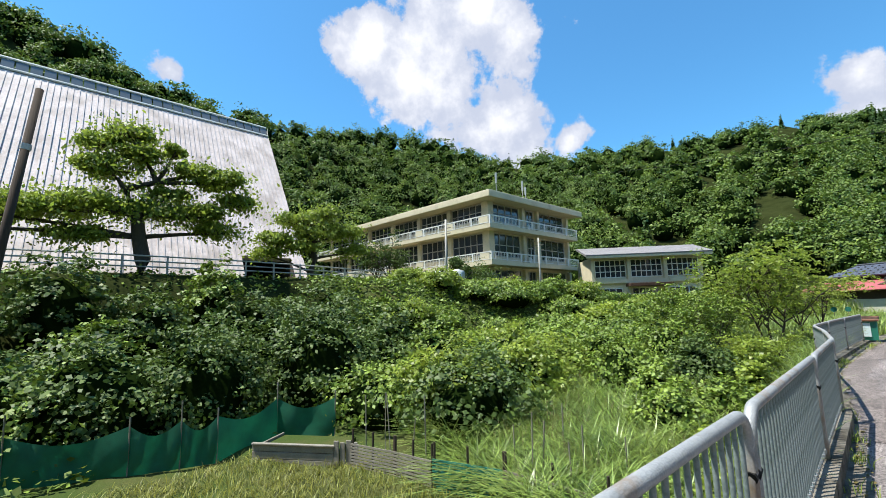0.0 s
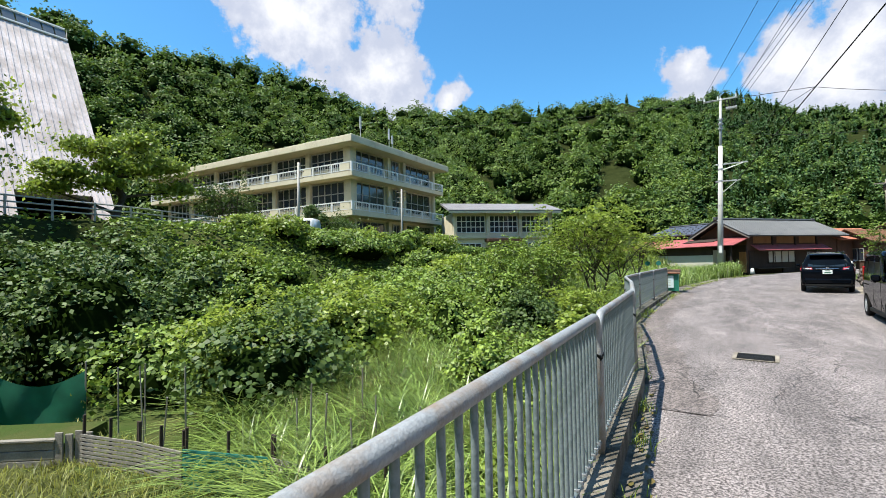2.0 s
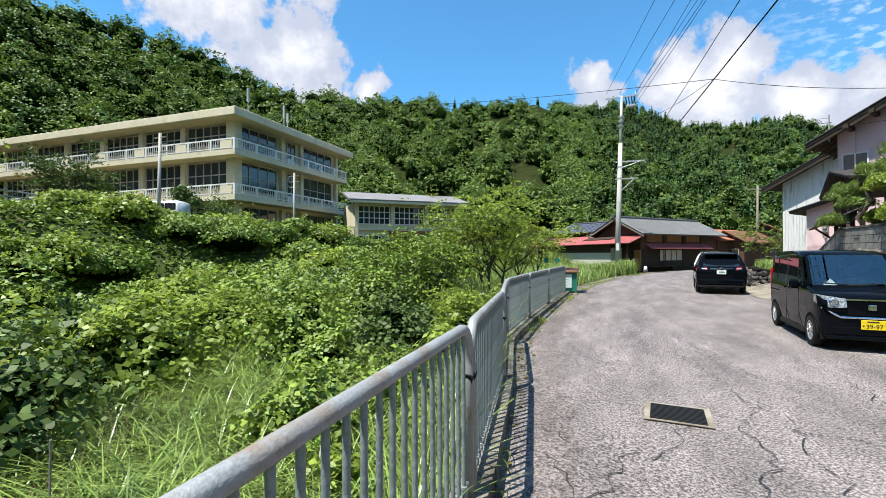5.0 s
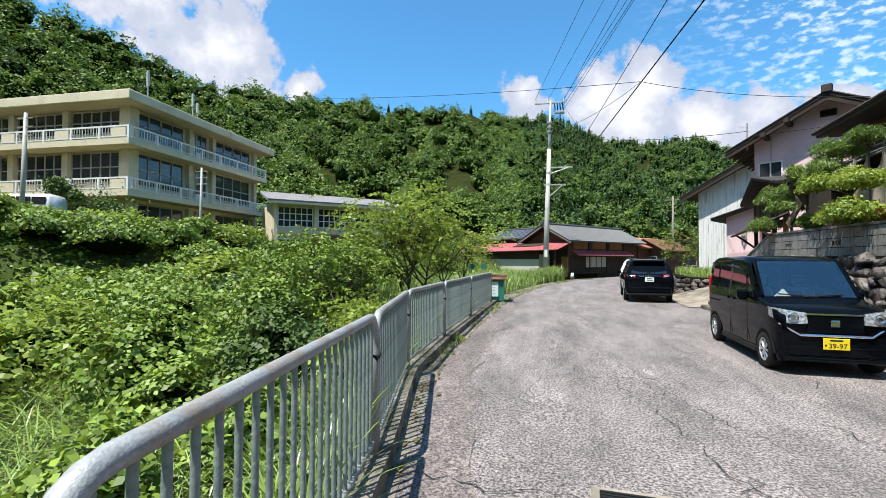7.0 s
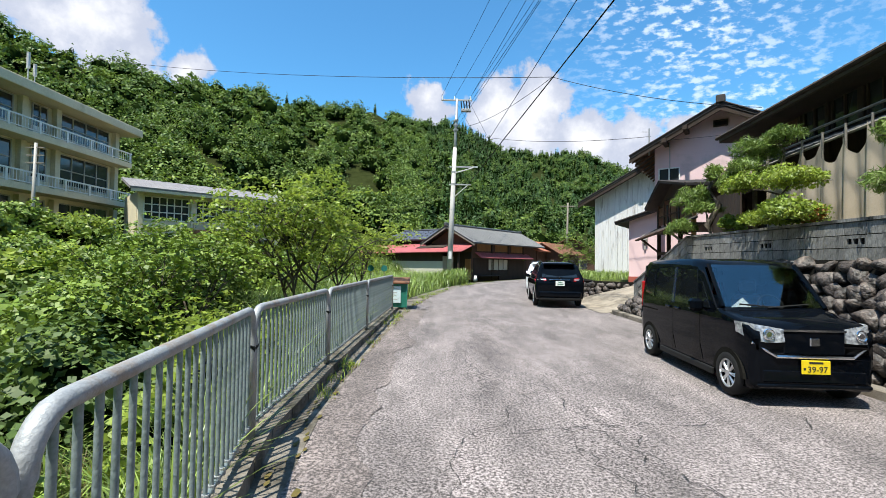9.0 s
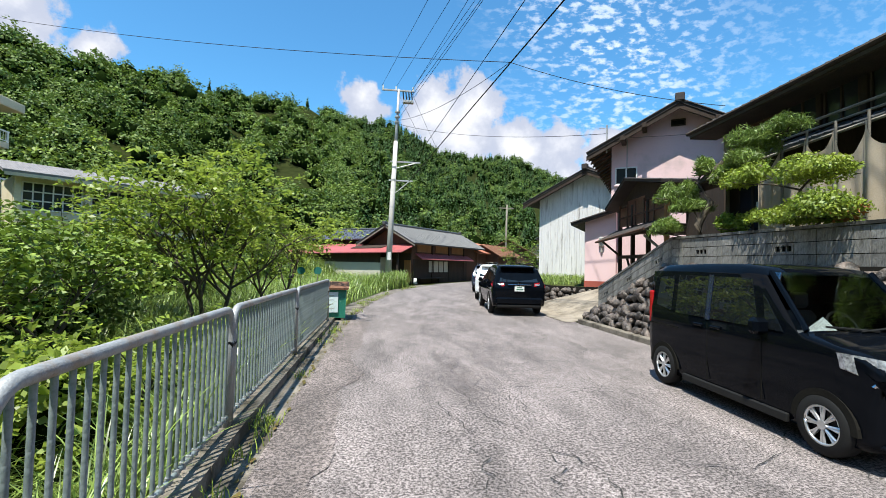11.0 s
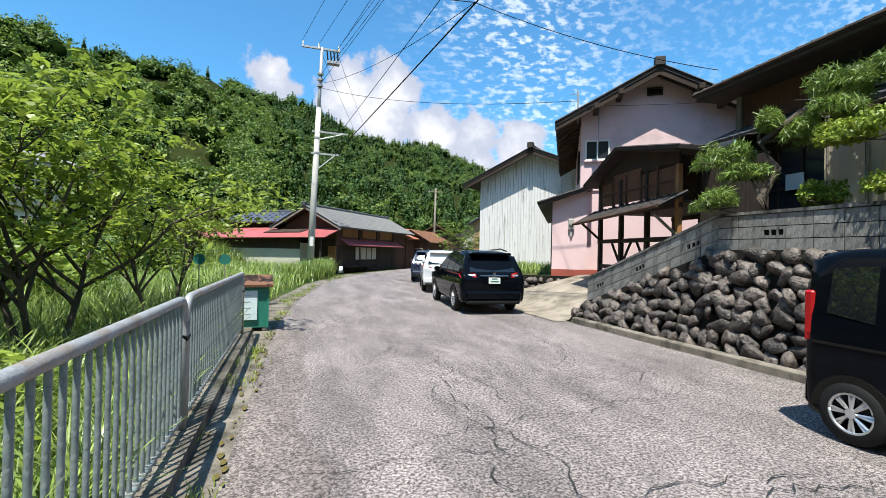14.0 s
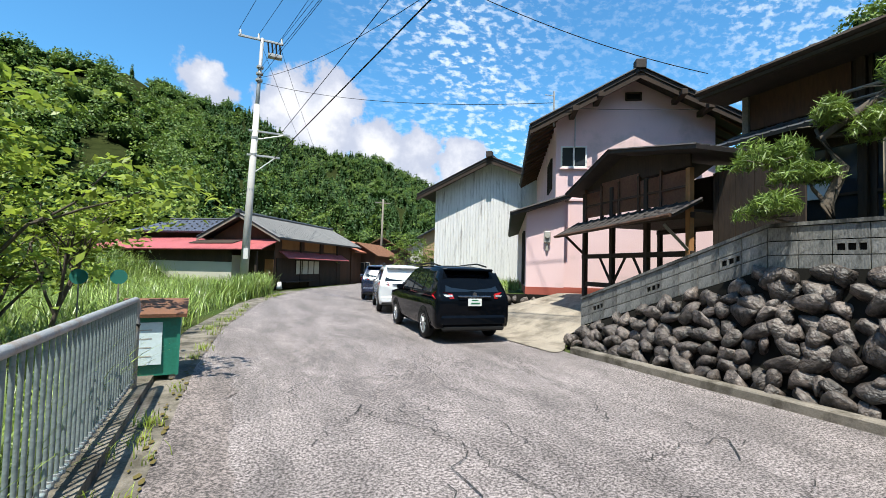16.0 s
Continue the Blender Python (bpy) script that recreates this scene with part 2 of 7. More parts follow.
M_pole = mat("concrete_pole", (0.55, 0.53, 0.50), (0.42, 0.40, 0.38), 0.85, 2, 40, 0.2, stretch=(1, 1, 0.2))
M_steel = mat("pole_steel", (0.5, 0.5, 0.5), (0.36, 0.36, 0.36), 0.5, 5, 40, 0.1, metal=0.4)
M_black = mat("black_rubber", (0.012, 0.012, 0.012), rough=0.7, bump=0.05, spec=0.25)
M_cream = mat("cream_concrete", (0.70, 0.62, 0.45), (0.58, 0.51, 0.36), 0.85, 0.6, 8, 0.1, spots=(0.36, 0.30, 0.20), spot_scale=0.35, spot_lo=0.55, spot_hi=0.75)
# darker copy of the cream, with the shade of the undersides in its colour
M_cream_shade = mat("cream_soffit_shade", (0.52, 0.44, 0.27), (0.42, 0.35, 0.21), 0.9, 0.5, 8, 0.1)
M_white = mat("white_paint", (0.78, 0.77, 0.74), (0.66, 0.65, 0.62), 0.6, 1.5, 20, 0.08)
M_pane = glass("window_glass", (0.03, 0.035, 0.045), 0.06)
M_pane2 = glass("grey_glass", (0.09, 0.10, 0.11), 0.15)
M_frame = mat("window_frame", (0.42, 0.40, 0.36), (0.3, 0.29, 0.27), 0.6)
M_gym = mat("pale_roof_sheet", (0.59, 0.515, 0.505), (0.43, 0.37, 0.365), 0.75, 0.6, 5, 0.1, spots=(0.30, 0.25, 0.23), spot_scale=0.5, spot_lo=0.46, spot_hi=0.7, stretch=(1, 1, 0.25))
M_pink = mat("pink_render", (0.78, 0.565, 0.575), (0.69, 0.49, 0.50), 0.9, 0.8, 30, 0.15, spots=(0.44, 0.34, 0.32), spot_scale=0.5, spot_lo=0.55, spot_hi=0.75)
M_redbase = mat("red_brick_paint", (0.38, 0.09, 0.06), (0.30, 0.07, 0.05), 0.85, 3, 40, 0.2)
M_corr = mat("weathered_board", (0.76, 0.745, 0.74), (0.62, 0.605, 0.61), 0.85, 1.2, 12, 0.2, spots=(0.24, 0.215, 0.21), spot_scale=1.9, spot_lo=0.55, spot_hi=0.72, stretch=(2.4, 2.4, 0.25))
M_wood = mat("dark_wood", (0.055, 0.035, 0.025), (0.028, 0.019, 0.014), 0.95, 2, 30, 0.4, stretch=(1, 1, 0.15))
M_wood_red = mat("brown_wood", (0.105, 0.048, 0.027), (0.06, 0.03, 0.018), 0.85, 2, 25, 0.3, stretch=(1, 1, 0.2))
M_wood_or = mat("orange_wood", (0.36, 0.17, 0.06), (0.24, 0.11, 0.04), 0.8, 2, 25, 0.3, stretch=(1, 1, 0.2))
M_board = mat("grey_board", (0.28, 0.25, 0.21), (0.17, 0.15, 0.125), 0.95, 3, 30, 0.5)
M_tile = mat("roof_tile", (0.075, 0.078, 0.085), (0.045, 0.047, 0.053), 0.55, 3, 25, 0.2, per_island=0.2)
M_tile_br = mat("brown_roof_tile", (0.045, 0.035, 0.032), (0.025, 0.02, 0.019), 0.8, 3, 25, 0.2, per_island=0.2)
M_tile_blue = mat("blue_grey_tile", (0.09, 0.105, 0.15), (0.06, 0.07, 0.10), 0.45, 3, 25, 0.2, per_island=0.2)
M_red = mat("red_roof_sheet", (0.40, 0.10, 0.10), (0.31, 0.075, 0.08), 0.6, 1.5, 20, 0.1, spots=(0.25, 0.06, 0.05), spot_scale=0.8)
M_orange = mat("orange_roof_tile", (0.40, 0.13, 0.065), (0.30, 0.095, 0.05), 0.7, 2, 20, 0.2, per_island=0.15)
M_plaster = mat("pale_plaster", (0.52, 0.50, 0.42), (0.44, 0.42, 0.35), 0.9, 1, 20, 0.1)
M_tan = mat("tan_render", (0.42, 0.28, 0.17), (0.34, 0.22, 0.13), 0.9, 1, 20, 0.1)
M_cloth = mat("beige_cloth", (0.56, 0.47, 0.37), (0.46, 0.38, 0.29), 0.95, 3, 60, 0.2, trans=0.25)
M_net = mat("green_net", (0.012, 0.16, 0.085), (0.008, 0.10, 0.055), 0.7, 3, 90, 0.2, trans=0.3)
M_teal = mat("teal_net", (0.03, 0.24, 0.20), (0.02, 0.17, 0.14), 0.7, 3, 90, 0.2, trans=0.3)
M_brownpoly = mat("brown_polycarbonate", (0.34, 0.16, 0.11), (0.22, 0.10, 0.07), 0.3, 2, 20, 0.05, trans=0.5)
M_binG = mat("green_bin_paint", (0.02, 0.20, 0.14), (0.015, 0.15, 0.10), 0.5, 3, 30, 0.1, spots=(0.03, 0.08, 0.05))
M_rust = mat("rusty_sheet", (0.20, 0.085, 0.04), (0.11, 0.05, 0.03), 0.85, 4, 40, 0.3)
M_paper = mat("white_notice", (0.62, 0.72, 0.74), (0.52, 0.62, 0.64), 0.7, 3, 30, 0.05)
M_carblack = mat("black_car_paint", (0.003, 0.004, 0.006), (0.002, 0.003, 0.005), 0.04, 1, 5, 0, spec=0.10)
M_carwhite = mat("white_car_paint", (0.72, 0.73, 0.74), (0.68, 0.69, 0.70), 0.25, 1, 5, 0, coat=0.8)
M_carblue = mat("dark_blue_car_paint", (0.012, 0.02, 0.05), (0.01, 0.016, 0.04), 0.25, 1, 5, 0, coat=0.8)
M_screen = clear_glass("windscreen_glass", (0.88, 0.92, 0.92), 0.15)
M_seat = mat("dark_seat_cloth", (0.11, 0.11, 0.12), (0.07, 0.07, 0.078), 0.9, 6, 60, 0.2)
M_tint = glass("tinted_glass", (0.008, 0.010, 0.012), 0.02)
M_chrome = mat("chrome", (0.75, 0.76, 0.78), (0.6, 0.61, 0.63), 0.12, 5, 20, 0, metal=1.0)
M_alloy = mat("alloy_wheel", (0.62, 0.63, 0.64), (0.5, 0.51, 0.52), 0.3, 5, 20, 0, metal=0.8)
M_lampclear = mat("headlight_lens", (0.72, 0.74, 0.77), (0.16, 0.17, 0.19), 0.12, 22, 34, 0.3, metal=0.5)
M_lampred = mat("red_lens", (0.42, 0.012, 0.015), (0.30, 0.01, 0.012), 0.12, 8, 30, 0)
M_plateY = mat("yellow_plate", (0.80, 0.58, 0.01), (0.76, 0.55, 0.01), 0.5, 2, 20, 0)
M_plateW = mat("white_plate", (0.75, 0.76, 0.74), (0.7, 0.71, 0.69), 0.5, 2, 20, 0)
M_ink = mat("plate_ink", (0.02, 0.02, 0.02), rough=0.6, bump=0)
M_ink_g = mat("green_ink", (0.02, 0.16, 0.07), rough=0.6, bump=0)


# ---- mesh helpers ----
class Geo:
    """Collects vertices and faces for one mesh."""

    def __init__(self):
        self.v, self.f = [], []

    def add(self, v, f):
        k = len(self.v)
        self.v += [tuple(p) for p in v]
        self.f += [tuple(i + k for i in q) for q in f]
        return self

    def box(self, lo, hi, b=0.0, m=None):
        lo, hi = [min(a, c) for a, c in zip(lo, hi)], [max(a, c) for a, c in zip(lo, hi)]
        b = min(b, 0.45 * min(hi[i] - lo[i] for i in range(3)))
        if b <= 0:
            v = [(x, y, z) for x in (lo[0], hi[0]) for y in (lo[1], hi[1]) for z in (lo[2], hi[2])]
            f = [(0, 1, 3, 2), (4, 6, 7, 5), (0, 4, 5, 1), (2, 3, 7, 6), (0, 2, 6, 4), (1, 5, 7, 3)]
        else:
            bm = bmesh.new()
            bmesh.ops.create_cube(bm, size=1)
            for q in bm.verts:
                q.co = Vector([lo[i] + (q.co[i] + 0.5) * (hi[i] - lo[i]) for i in range(3)])
            bmesh.ops.bevel(bm, geom=bm.edges[:], offset=b, segments=1, affect="EDGES")
            bm.verts.index_update()
            v, f = [q.co.copy() for q in bm.verts], [[q.index for q in p.verts] for p in bm.faces]
            bm.free()
        if m is not None:
            v = [m @ Vector(p) for p in v]
        return self.add(v, f)

    def tube(self, pts, r, n=8, r2=None, cap=True):
        pts = [Vector(p) for p in pts]
        v, f = [], []
        for i, p in enumerate(pts):
            d = (pts[min(i + 1, len(pts) - 1)] - pts[max(i - 1, 0)]).normalized()
            a = d.cross(Vector((0, 0, 1)))
            a = a.normalized() if a.length > 1e-3 else Vector((1, 0, 0))
            c = d.cross(a)
            rr = r if r2 is None else r + (r2 - r) * i / (len(pts) - 1)
            for k in range(n):
                t = 2 * math.pi * k / n
                v.append(p + rr * (a * math.cos(t) + c * math.sin(t)))
        for i in range(len(pts) - 1):
            for k in range(n):
                f.append((i * n + k, i * n + (k + 1) % n, (i + 1) * n + (k + 1) % n, (i + 1) * n + k))
        if cap:
            f.append(tuple(range(n))[::-1])
            f.append(tuple((len(pts) - 1) * n + k for k in range(n)))
        return self.add(v, f)

    def slab(self, quad, t):
        """A plate with the corners given and thickness t below it."""
        q = [Vector(p) for p in quad]
        nrm = (q[1] - q[0]).cross(q[2] - q[0]).normalized()
        if nrm.z < 0:
            q.reverse()
            nrm = -nrm
        n = len(q)
        v = q + [p - nrm * t for p in q]
        f = [tuple(range(n)), tuple(range(2 * n - 1, n - 1, -1))] + [(i, i + n, (i + 1) % n + n, (i + 1) % n) for i in range(n)]
        return self.add(v, f)

    def extrude(self, poly, lo, hi, axis="y"):
        """A prism: the outline poly in the two other axes, from lo to hi along axis."""
        n = len(poly)
        put = {"x": lambda a, b, c: (c, a, b), "y": lambda a, b, c: (a, c, b), "z": lambda a, b, c: (a, b, c)}[axis]
        v = [put(a, b, lo) for a, b in poly] + [put(a, b, hi) for a, b in poly]
        f = [tuple(range(n)), tuple(range(2 * n - 1, n - 1, -1))] + [(i, i + n, (i + 1) % n + n, (i + 1) % n) for i in range(n)]
        return self.add(v, f)

    def mesh(self, name):
        me = bpy.data.meshes.new(name)
        me.from_pydata(self.v, [], self.f)
        bm = bmesh.new()
        bm.from_mesh(me)
        bmesh.ops.recalc_face_normals(bm, faces=bm.faces[:])
        bm.to_mesh(me)
        bm.free()
        return me


def part(name, geo, material, parent=None, label="", smooth=False):
    me = geo if isinstance(geo, bpy.types.Mesh) else geo.mesh(name)
    if not me.materials:
        me.materials.append(material)
    if smooth:
        me.polygons.foreach_set("use_smooth", [True] * len(me.polygons))
    ob = new(name, me)
    if parent is not None:
        ob.parent = parent
    if label:
        ob["label"] = label
    return ob


def thing(name, m, label, category, group="", kind=""):
    e = new(name)
    e.empty_display_size = 0.3
    e.matrix_basis = m
    return tagged(e, label, category, group, kind)


def soup(name, V, F, material):
    """A mesh out of arrays, for foliage: V (n,3), F (m,k)."""
    me = bpy.data.meshes.new(name)
    me.vertices.add(len(V))
    me.vertices.foreach_set("co", np.asarray(V, np.float32).ravel())
    k = F.shape[1]
    me.loops.add(F.size)
    me.loops.foreach_set("vertex_index", F.astype(np.int32).ravel())
    me.polygons.add(len(F))
    me.polygons.foreach_set("loop_start", np.arange(0, F.size, k, dtype=np.int32))
    me.update(calc_edges=True)
    me.validate()
    me.materials.append(material)
    return me


def turn2(x, y, a):
    return x * math.cos(a) - y * math.sin(a), x * math.sin(a) + y * math.cos(a)


# ---- ground, road, walls ----
FENCE = [(0.42, -5.4), (0.37, -1.75), (0.24, 1.82), (-0.05, 5.48), (-0.27, 8.41), (-0.77, 11.26), (-1.39, 14.03), (-1.51, 16.9), (-1.54, 20.3), (-1.55, 24.95)]
EDGE = [(0.55, -12), (0.55, 0), (0.34, 5), (0.1, 7), (-0.5, 10.9), (-0.85, 13), (-1.1, 15.2), (-1.17, 18), (-1.1, 22), (-0.97, 26.5), (-0.6, 31), (0.7, 38.4), (1.8, 42.5), (4.5, 50), (9, 57), (15, 66), (24, 80)]
RIGHT = [(7.0, -12), (6.6, 5), (6.2, 12), (5.95, 16), (5.85, 20), (5.8, 22), (5.55, 25.2), (6.2, 28), (6.4, 33), (7.6, 40), (9.5, 46), (12, 53), (16, 60), (22, 68), (31, 82)]


def along(poly, y):
    ys = [p[1] for p in poly]
    return float(np.interp(y, ys, [p[0] for p in poly]))


def sm(a, b, x):
    t = min(1.0, max(0.0, (x - a) / (b - a)))
    return t * t * (3 - 2 * t)


def road_z(y):
    return 0.16 * sm(2.5, -3, y)


def foot_z(y):
    """Top of the fence footing, which stands higher towards the start of the lane."""
    return float(np.interp(y, [-6, 1.8, 5.5, 8.4, 11.3, 17, 25], [0.36, 0.29, 0.23, 0.22, 0.18, 0.14, 0.10]))


# ridge of the hills round the valley: bearing, height in degrees, distance
RIDGE = [(-180, 18, 200), (-140, 24, 180), (-118, 28, 170), (-100, 28, 165), (-90, 26.8, 165), (-82.7, 24.4, 165), (-72, 23.2, 170), (-64, 22.7, 175), (-55, 22.5, 185), (-50, 21.4, 190), (-46, 20.1, 190),
         (-40, 19.2, 195), (-34, 18.9, 200), (-29, 18.9, 205), (-25, 19.2, 210), (-20, 18.6, 225), (-16, 18.2, 240), (-13, 18.2, 250), (-10, 19.0, 255), (-7, 18.0, 265), (-4.5, 16.9, 300), (-2, 17.5, 380),
         (0, 17.5, 390), (3, 16.3, 400), (7, 14.1, 420), (12, 13.3, 430), (16, 13.5, 430), (20, 11.5, 420), (23, 10.3, 400), (30, 9, 380), (42, 9, 250), (50, 10.5, 140), (54, 12.5, 115), (58, 15.5, 105), (62, 20.5, 100), (66, 24, 100), (74, 26, 100),
         (100, 27, 110), (140, 20, 160), (180, 18, 200)]
RA = [r[0] for r in RIDGE]


def hill(x, y):
    dx, dy = x, y - 8
    az, d = math.degrees(math.atan2(dx, dy)), math.hypot(dx, dy)
    el, R = np.interp(az, RA, [r[1] for r in RIDGE]), np.interp(az, RA, [r[2] for r in RIDGE])
    d0 = np.interp(az, [-180, -95, -70, -45, -30, -10, 10, 25, 40, 55, 75, 120, 180], [70, 78, 92, 88, 84, 86, 130, 150, 95, 48, 44, 50, 70])
    top = 1.7 + R * math.tan(radians(el)) - 3.5
    t = max(0.0, (d - d0) / (R - d0))
    if t <= 0:
        return None
    if t <= 1:
        return 3 + (top - 3) * (0.82 * t + 0.18 * t * t)
    return top * max(0.35, 1 - 0.25 * (t - 1))


def near(x, y):
    fx = along(FENCE, y)
    rx = along(RIGHT, y)
    if y > 26:
        fx = along(EDGE, y) - 0.7
    if x < fx:
        d = fx - x
        deep = float(np.interp(y, [-10, 8, 16, 24, 32], [-2.3, -2.2, -1.5, -0.7, -0.1]))
        low = deep * sm(0.12, 1.5, d) - 0.05
        edge = float(np.interp(y, [-20, 12, 30, 42, 55], [30.5, 30.5, 24, 22, 14]))
        top = float(np.interp(y, [0, 18, 30, 60], [4.7, 4.6, 3.2, 1.4]))
        return low + (top - low) * sm(edge - 8, edge, d)
    if x < rx + 0.3:
        return road_z(y) - 0.05
    d = x - rx - 0.3
    if y < 22:
        return 2.15 if d > 1.7 else -0.05
    if y < 26.4:
        return -0.06 + (2.15 - 0.45 * (y - 22) / 4.4 + 0.06) * sm(1.6, 2.4, d) * (1 - 0.55 * sm(22, 26.4, y))
    if y < 31.9 and y < 31.7 - 0.5 * (x - 6.5):
        return 0.95 * min(1, max(0, (x - 6.2) / 3.0)) - 0.14
    if y < 31.2:
        return 0.80
    return 0.9 * sm(0.5, 0.9, d)


def ground_z(x, y):
    h = hill(x, y)
    n = near(x, y)
    if h is None:
        return n
    d = math.hypot(x, y - 8)
    return max(n, h) if d > 60 else n


def build_ground():
    na, radii = 420, [0.0]
    r = 0.6
    while r < 1400:
        radii.append(r)
        r = r * 1.035 if r < 60 else r * 1.07
        if r - radii[-1] < 0.35:
            r = radii[-1] + 0.35
    V, F = [(0, 12, near(0, 12))], []
    for r in radii[1:]:
        for k in range(na):
            a = 2 * math.pi * k / na
            x, y = r * math.sin(a), 12 + r * math.cos(a)
            z = ground_z(x, y)
            if x < along(FENCE, y) - 1 and r < 60:
                z += 0.25 * noise.noise((x * 0.35, y * 0.35, 0))
            V.append((x, y, z))
    for k in range(na):
        F.append((0, 1 + k, 1 + (k + 1) % na))
    for i in range(len(radii) - 2):
        for k in range(na):
            a, b = 1 + i * na + k, 1 + i * na + (k + 1) % na
            F.append((a, a + na, b + na, b))
    me = bpy.data.meshes.new("ground")
    me.from_pydata(V, [], F)
    me.materials.append(M_soil)
    me.materials.append(M_floor_shade)
    # the second slot puts tree shade into the hillside and bank ground colour
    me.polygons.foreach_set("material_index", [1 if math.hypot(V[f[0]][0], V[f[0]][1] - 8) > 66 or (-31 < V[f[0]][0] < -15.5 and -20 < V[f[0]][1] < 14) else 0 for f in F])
    me.polygons.foreach_set("use_smooth", [True] * len(F))
    return tagged(new("ground", me), "grassy valley floor and wooded slopes", "ground", kind="structure")


build_ground()


def ribbon(name, left, right, ys, dz, material, label, nx=10, bumpy=0.0):
    V, F = [], []
    for j, y in enumerate(ys):
        a, b = left(y), right(y)
        for i in range(nx + 1):
            x = a + (b - a) * i / nx
            V.append((x, y, road_z(y) + dz + bumpy * noise.noise((x * 0.8, y * 0.8, 3))))
    for j in range(len(ys) - 1):
        for i in range(nx):
            k = j * (nx + 1) + i
            F.append((k, k + 1, k + nx + 2, k + nx + 1))
    me = bpy.data.meshes.new(name)
    me.from_pydata(V, [], F)
    me.materials.append(material)
    me.polygons.foreach_set("use_smooth", [True] * len(F))
    return tagged(new(name, me), label, "road", kind="structure")


YS = [-12 + 0.5 * i for i in range(180)]
ribbon("road", lambda y: along(EDGE, y), lambda y: along(RIGHT, y) + 0.25, YS, 0.0, M_asphalt, "worn grey asphalt village lane with cracks", 16, 0.012)
ribbon("road_edge_patch", lambda y: along(EDGE, y) + 0.02, lambda y: along(EDGE, y) + 0.6 + 0.35 * noise.noise((y * 0.8, 5, 1)) + 0.12 * noise.noise((y * 3.1, 8, 1)), [7.5 + 0.15 * i for i in range(125)], 0.010, M_asphalt_dk, "darker damp strip of asphalt at the road edge", 6, 0.004)
KY = [-8 + 0.6 * i for i in range(88)]


def kerb_left():
    g = Geo()
    for y in KY[:56]:
        a, b = along(FENCE, y), along(FENCE, y + 0.6)
        ax, bx = a + 0.13, b + 0.13
        z = foot_z(y)
        V = [(a - 0.12, y, -0.3), (ax, y, -0.3), (ax, y, z), (a - 0.12, y, z), (b - 0.12, y + 0.585, -0.3), (bx, y + 0.585, -0.3), (bx, y + 0.585, z), (b - 0.12, y + 0.585, z)]
        g.add(V, [(0, 1, 2, 3), (7, 6, 5, 4), (0, 4, 5, 1), (1, 5, 6, 2), (2, 6, 7, 3), (3, 7, 4, 0)])
    ob = part("kerb", g, M_kerb)
    tagged(ob, "stained concrete fence footing along the lane", "kerb", kind="structure")


kerb_left()
ribbon("verge", lambda y: along(FENCE, y) + 0.1 if y < 25.5 else along(EDGE, y) - 0.75, lambda y: along(EDGE, y) + 0.02, [-8 + 0.4 * i for i in range(140)], 0.012, M_kerb, "mossy concrete gutter strip beside the fence", 5, 0.02)


def cracks():
    rnd = random.Random(4)
    g = Geo()
    starts = [((1.3, 8.3), 80, 4.5), ((2.2, 9.6), 95, 6), ((0.4, 13.2), 70, 4), ((2.0, 14), 100, 5.5), ((1.6, 17.5), 95, 4.5), ((2.9, 19.5), 110, 4.5), ((0.3, 19.6), 10, 4.5), ((1.2, 20.2), 80, 4), ((2.6, 23), 100, 3.5), ((3.4, 22), 70, 4),
              ((0.2, 22.5), 60, 4), ((1.0, 11.2), 175, 1.6), ((1.6, 11.15), 5, 2.4), ((1.2, 26), 85, 4), ((3.2, 18.3), 170, 3.4), ((-0.6, 19.4), -10, 3), ((2.7, 12.5), 120, 3)]
    starts += [((rnd.uniform(-0.2, 4.4), rnd.uniform(7, 34)), rnd.choice((85, 95, 100, 75, 10, 170)), rnd.uniform(0.8, 3.2)) for _ in range(46)]
    for (x, y), ang, length in starts:
        a = radians(ang)
        P = [(x, y)]
        for _ in range(int(length / 0.13)):
            a2 = a + rnd.uniform(-0.9, 0.9)
            x, y = x + 0.13 * math.cos(a2), y + 0.13 * math.sin(a2)
            P.append((x, y))
        for i in range(len(P) - 1):
            p, q = Vector((*P[i], 0)), Vector((*P[i + 1], 0))
            s = (q - p).cross(Vector((0, 0, 1))).normalized() * rnd.uniform(0.002, 0.007)
            z = 0.018
            g.add([(p.x - s.x, p.y - s.y, z), (p.x + s.x, p.y + s.y, z), (q.x + s.x, q.y + s.y, z), (q.x - s.x, q.y - s.y, z)], [(0, 1, 2, 3)])
    tagged(part("road_cracks", g, M_crack), "dark jagged cracks in the asphalt", "crack", kind="stuff")


cracks()


def drain():
    e = thing("drain_grate", pose(1.22, 11.1, 0.01, 0, 0, -4), "dull steel drain grate in a pale concrete frame", "drain")
    g = Geo()
    for lo, hi in (((-0.33, -0.30, 0), (0.33, -0.26, 0.012)), ((-0.33, 0.26, 0), (0.33, 0.30, 0.012)), ((-0.33, -0.26, 0), (-0.27, 0.26, 0.012)), ((0.27, -0.26, 0), (0.33, 0.26, 0.012))):
        g.box(lo, hi, 0.004)
    part("frame", g, M_ramp, e, "pale concrete frame")
    # no real hollow: a black plate paints the pit's shade below the bars
    part("pit", Geo().box((-0.27, -0.26, -0.01), (0.27, 0.26, 0.004)), M_gap, e, "black plate painting the shade of the drain pit")
    bar = Geo().box((-0.265, -0.012, 0.005), (0.265, 0.012, 0.014)).mesh("bar")
    for i in range(13):
        b = part("bar", bar, M_black, e)
        b.location = (0, -0.24 + 0.04 * i, 0)


drain()


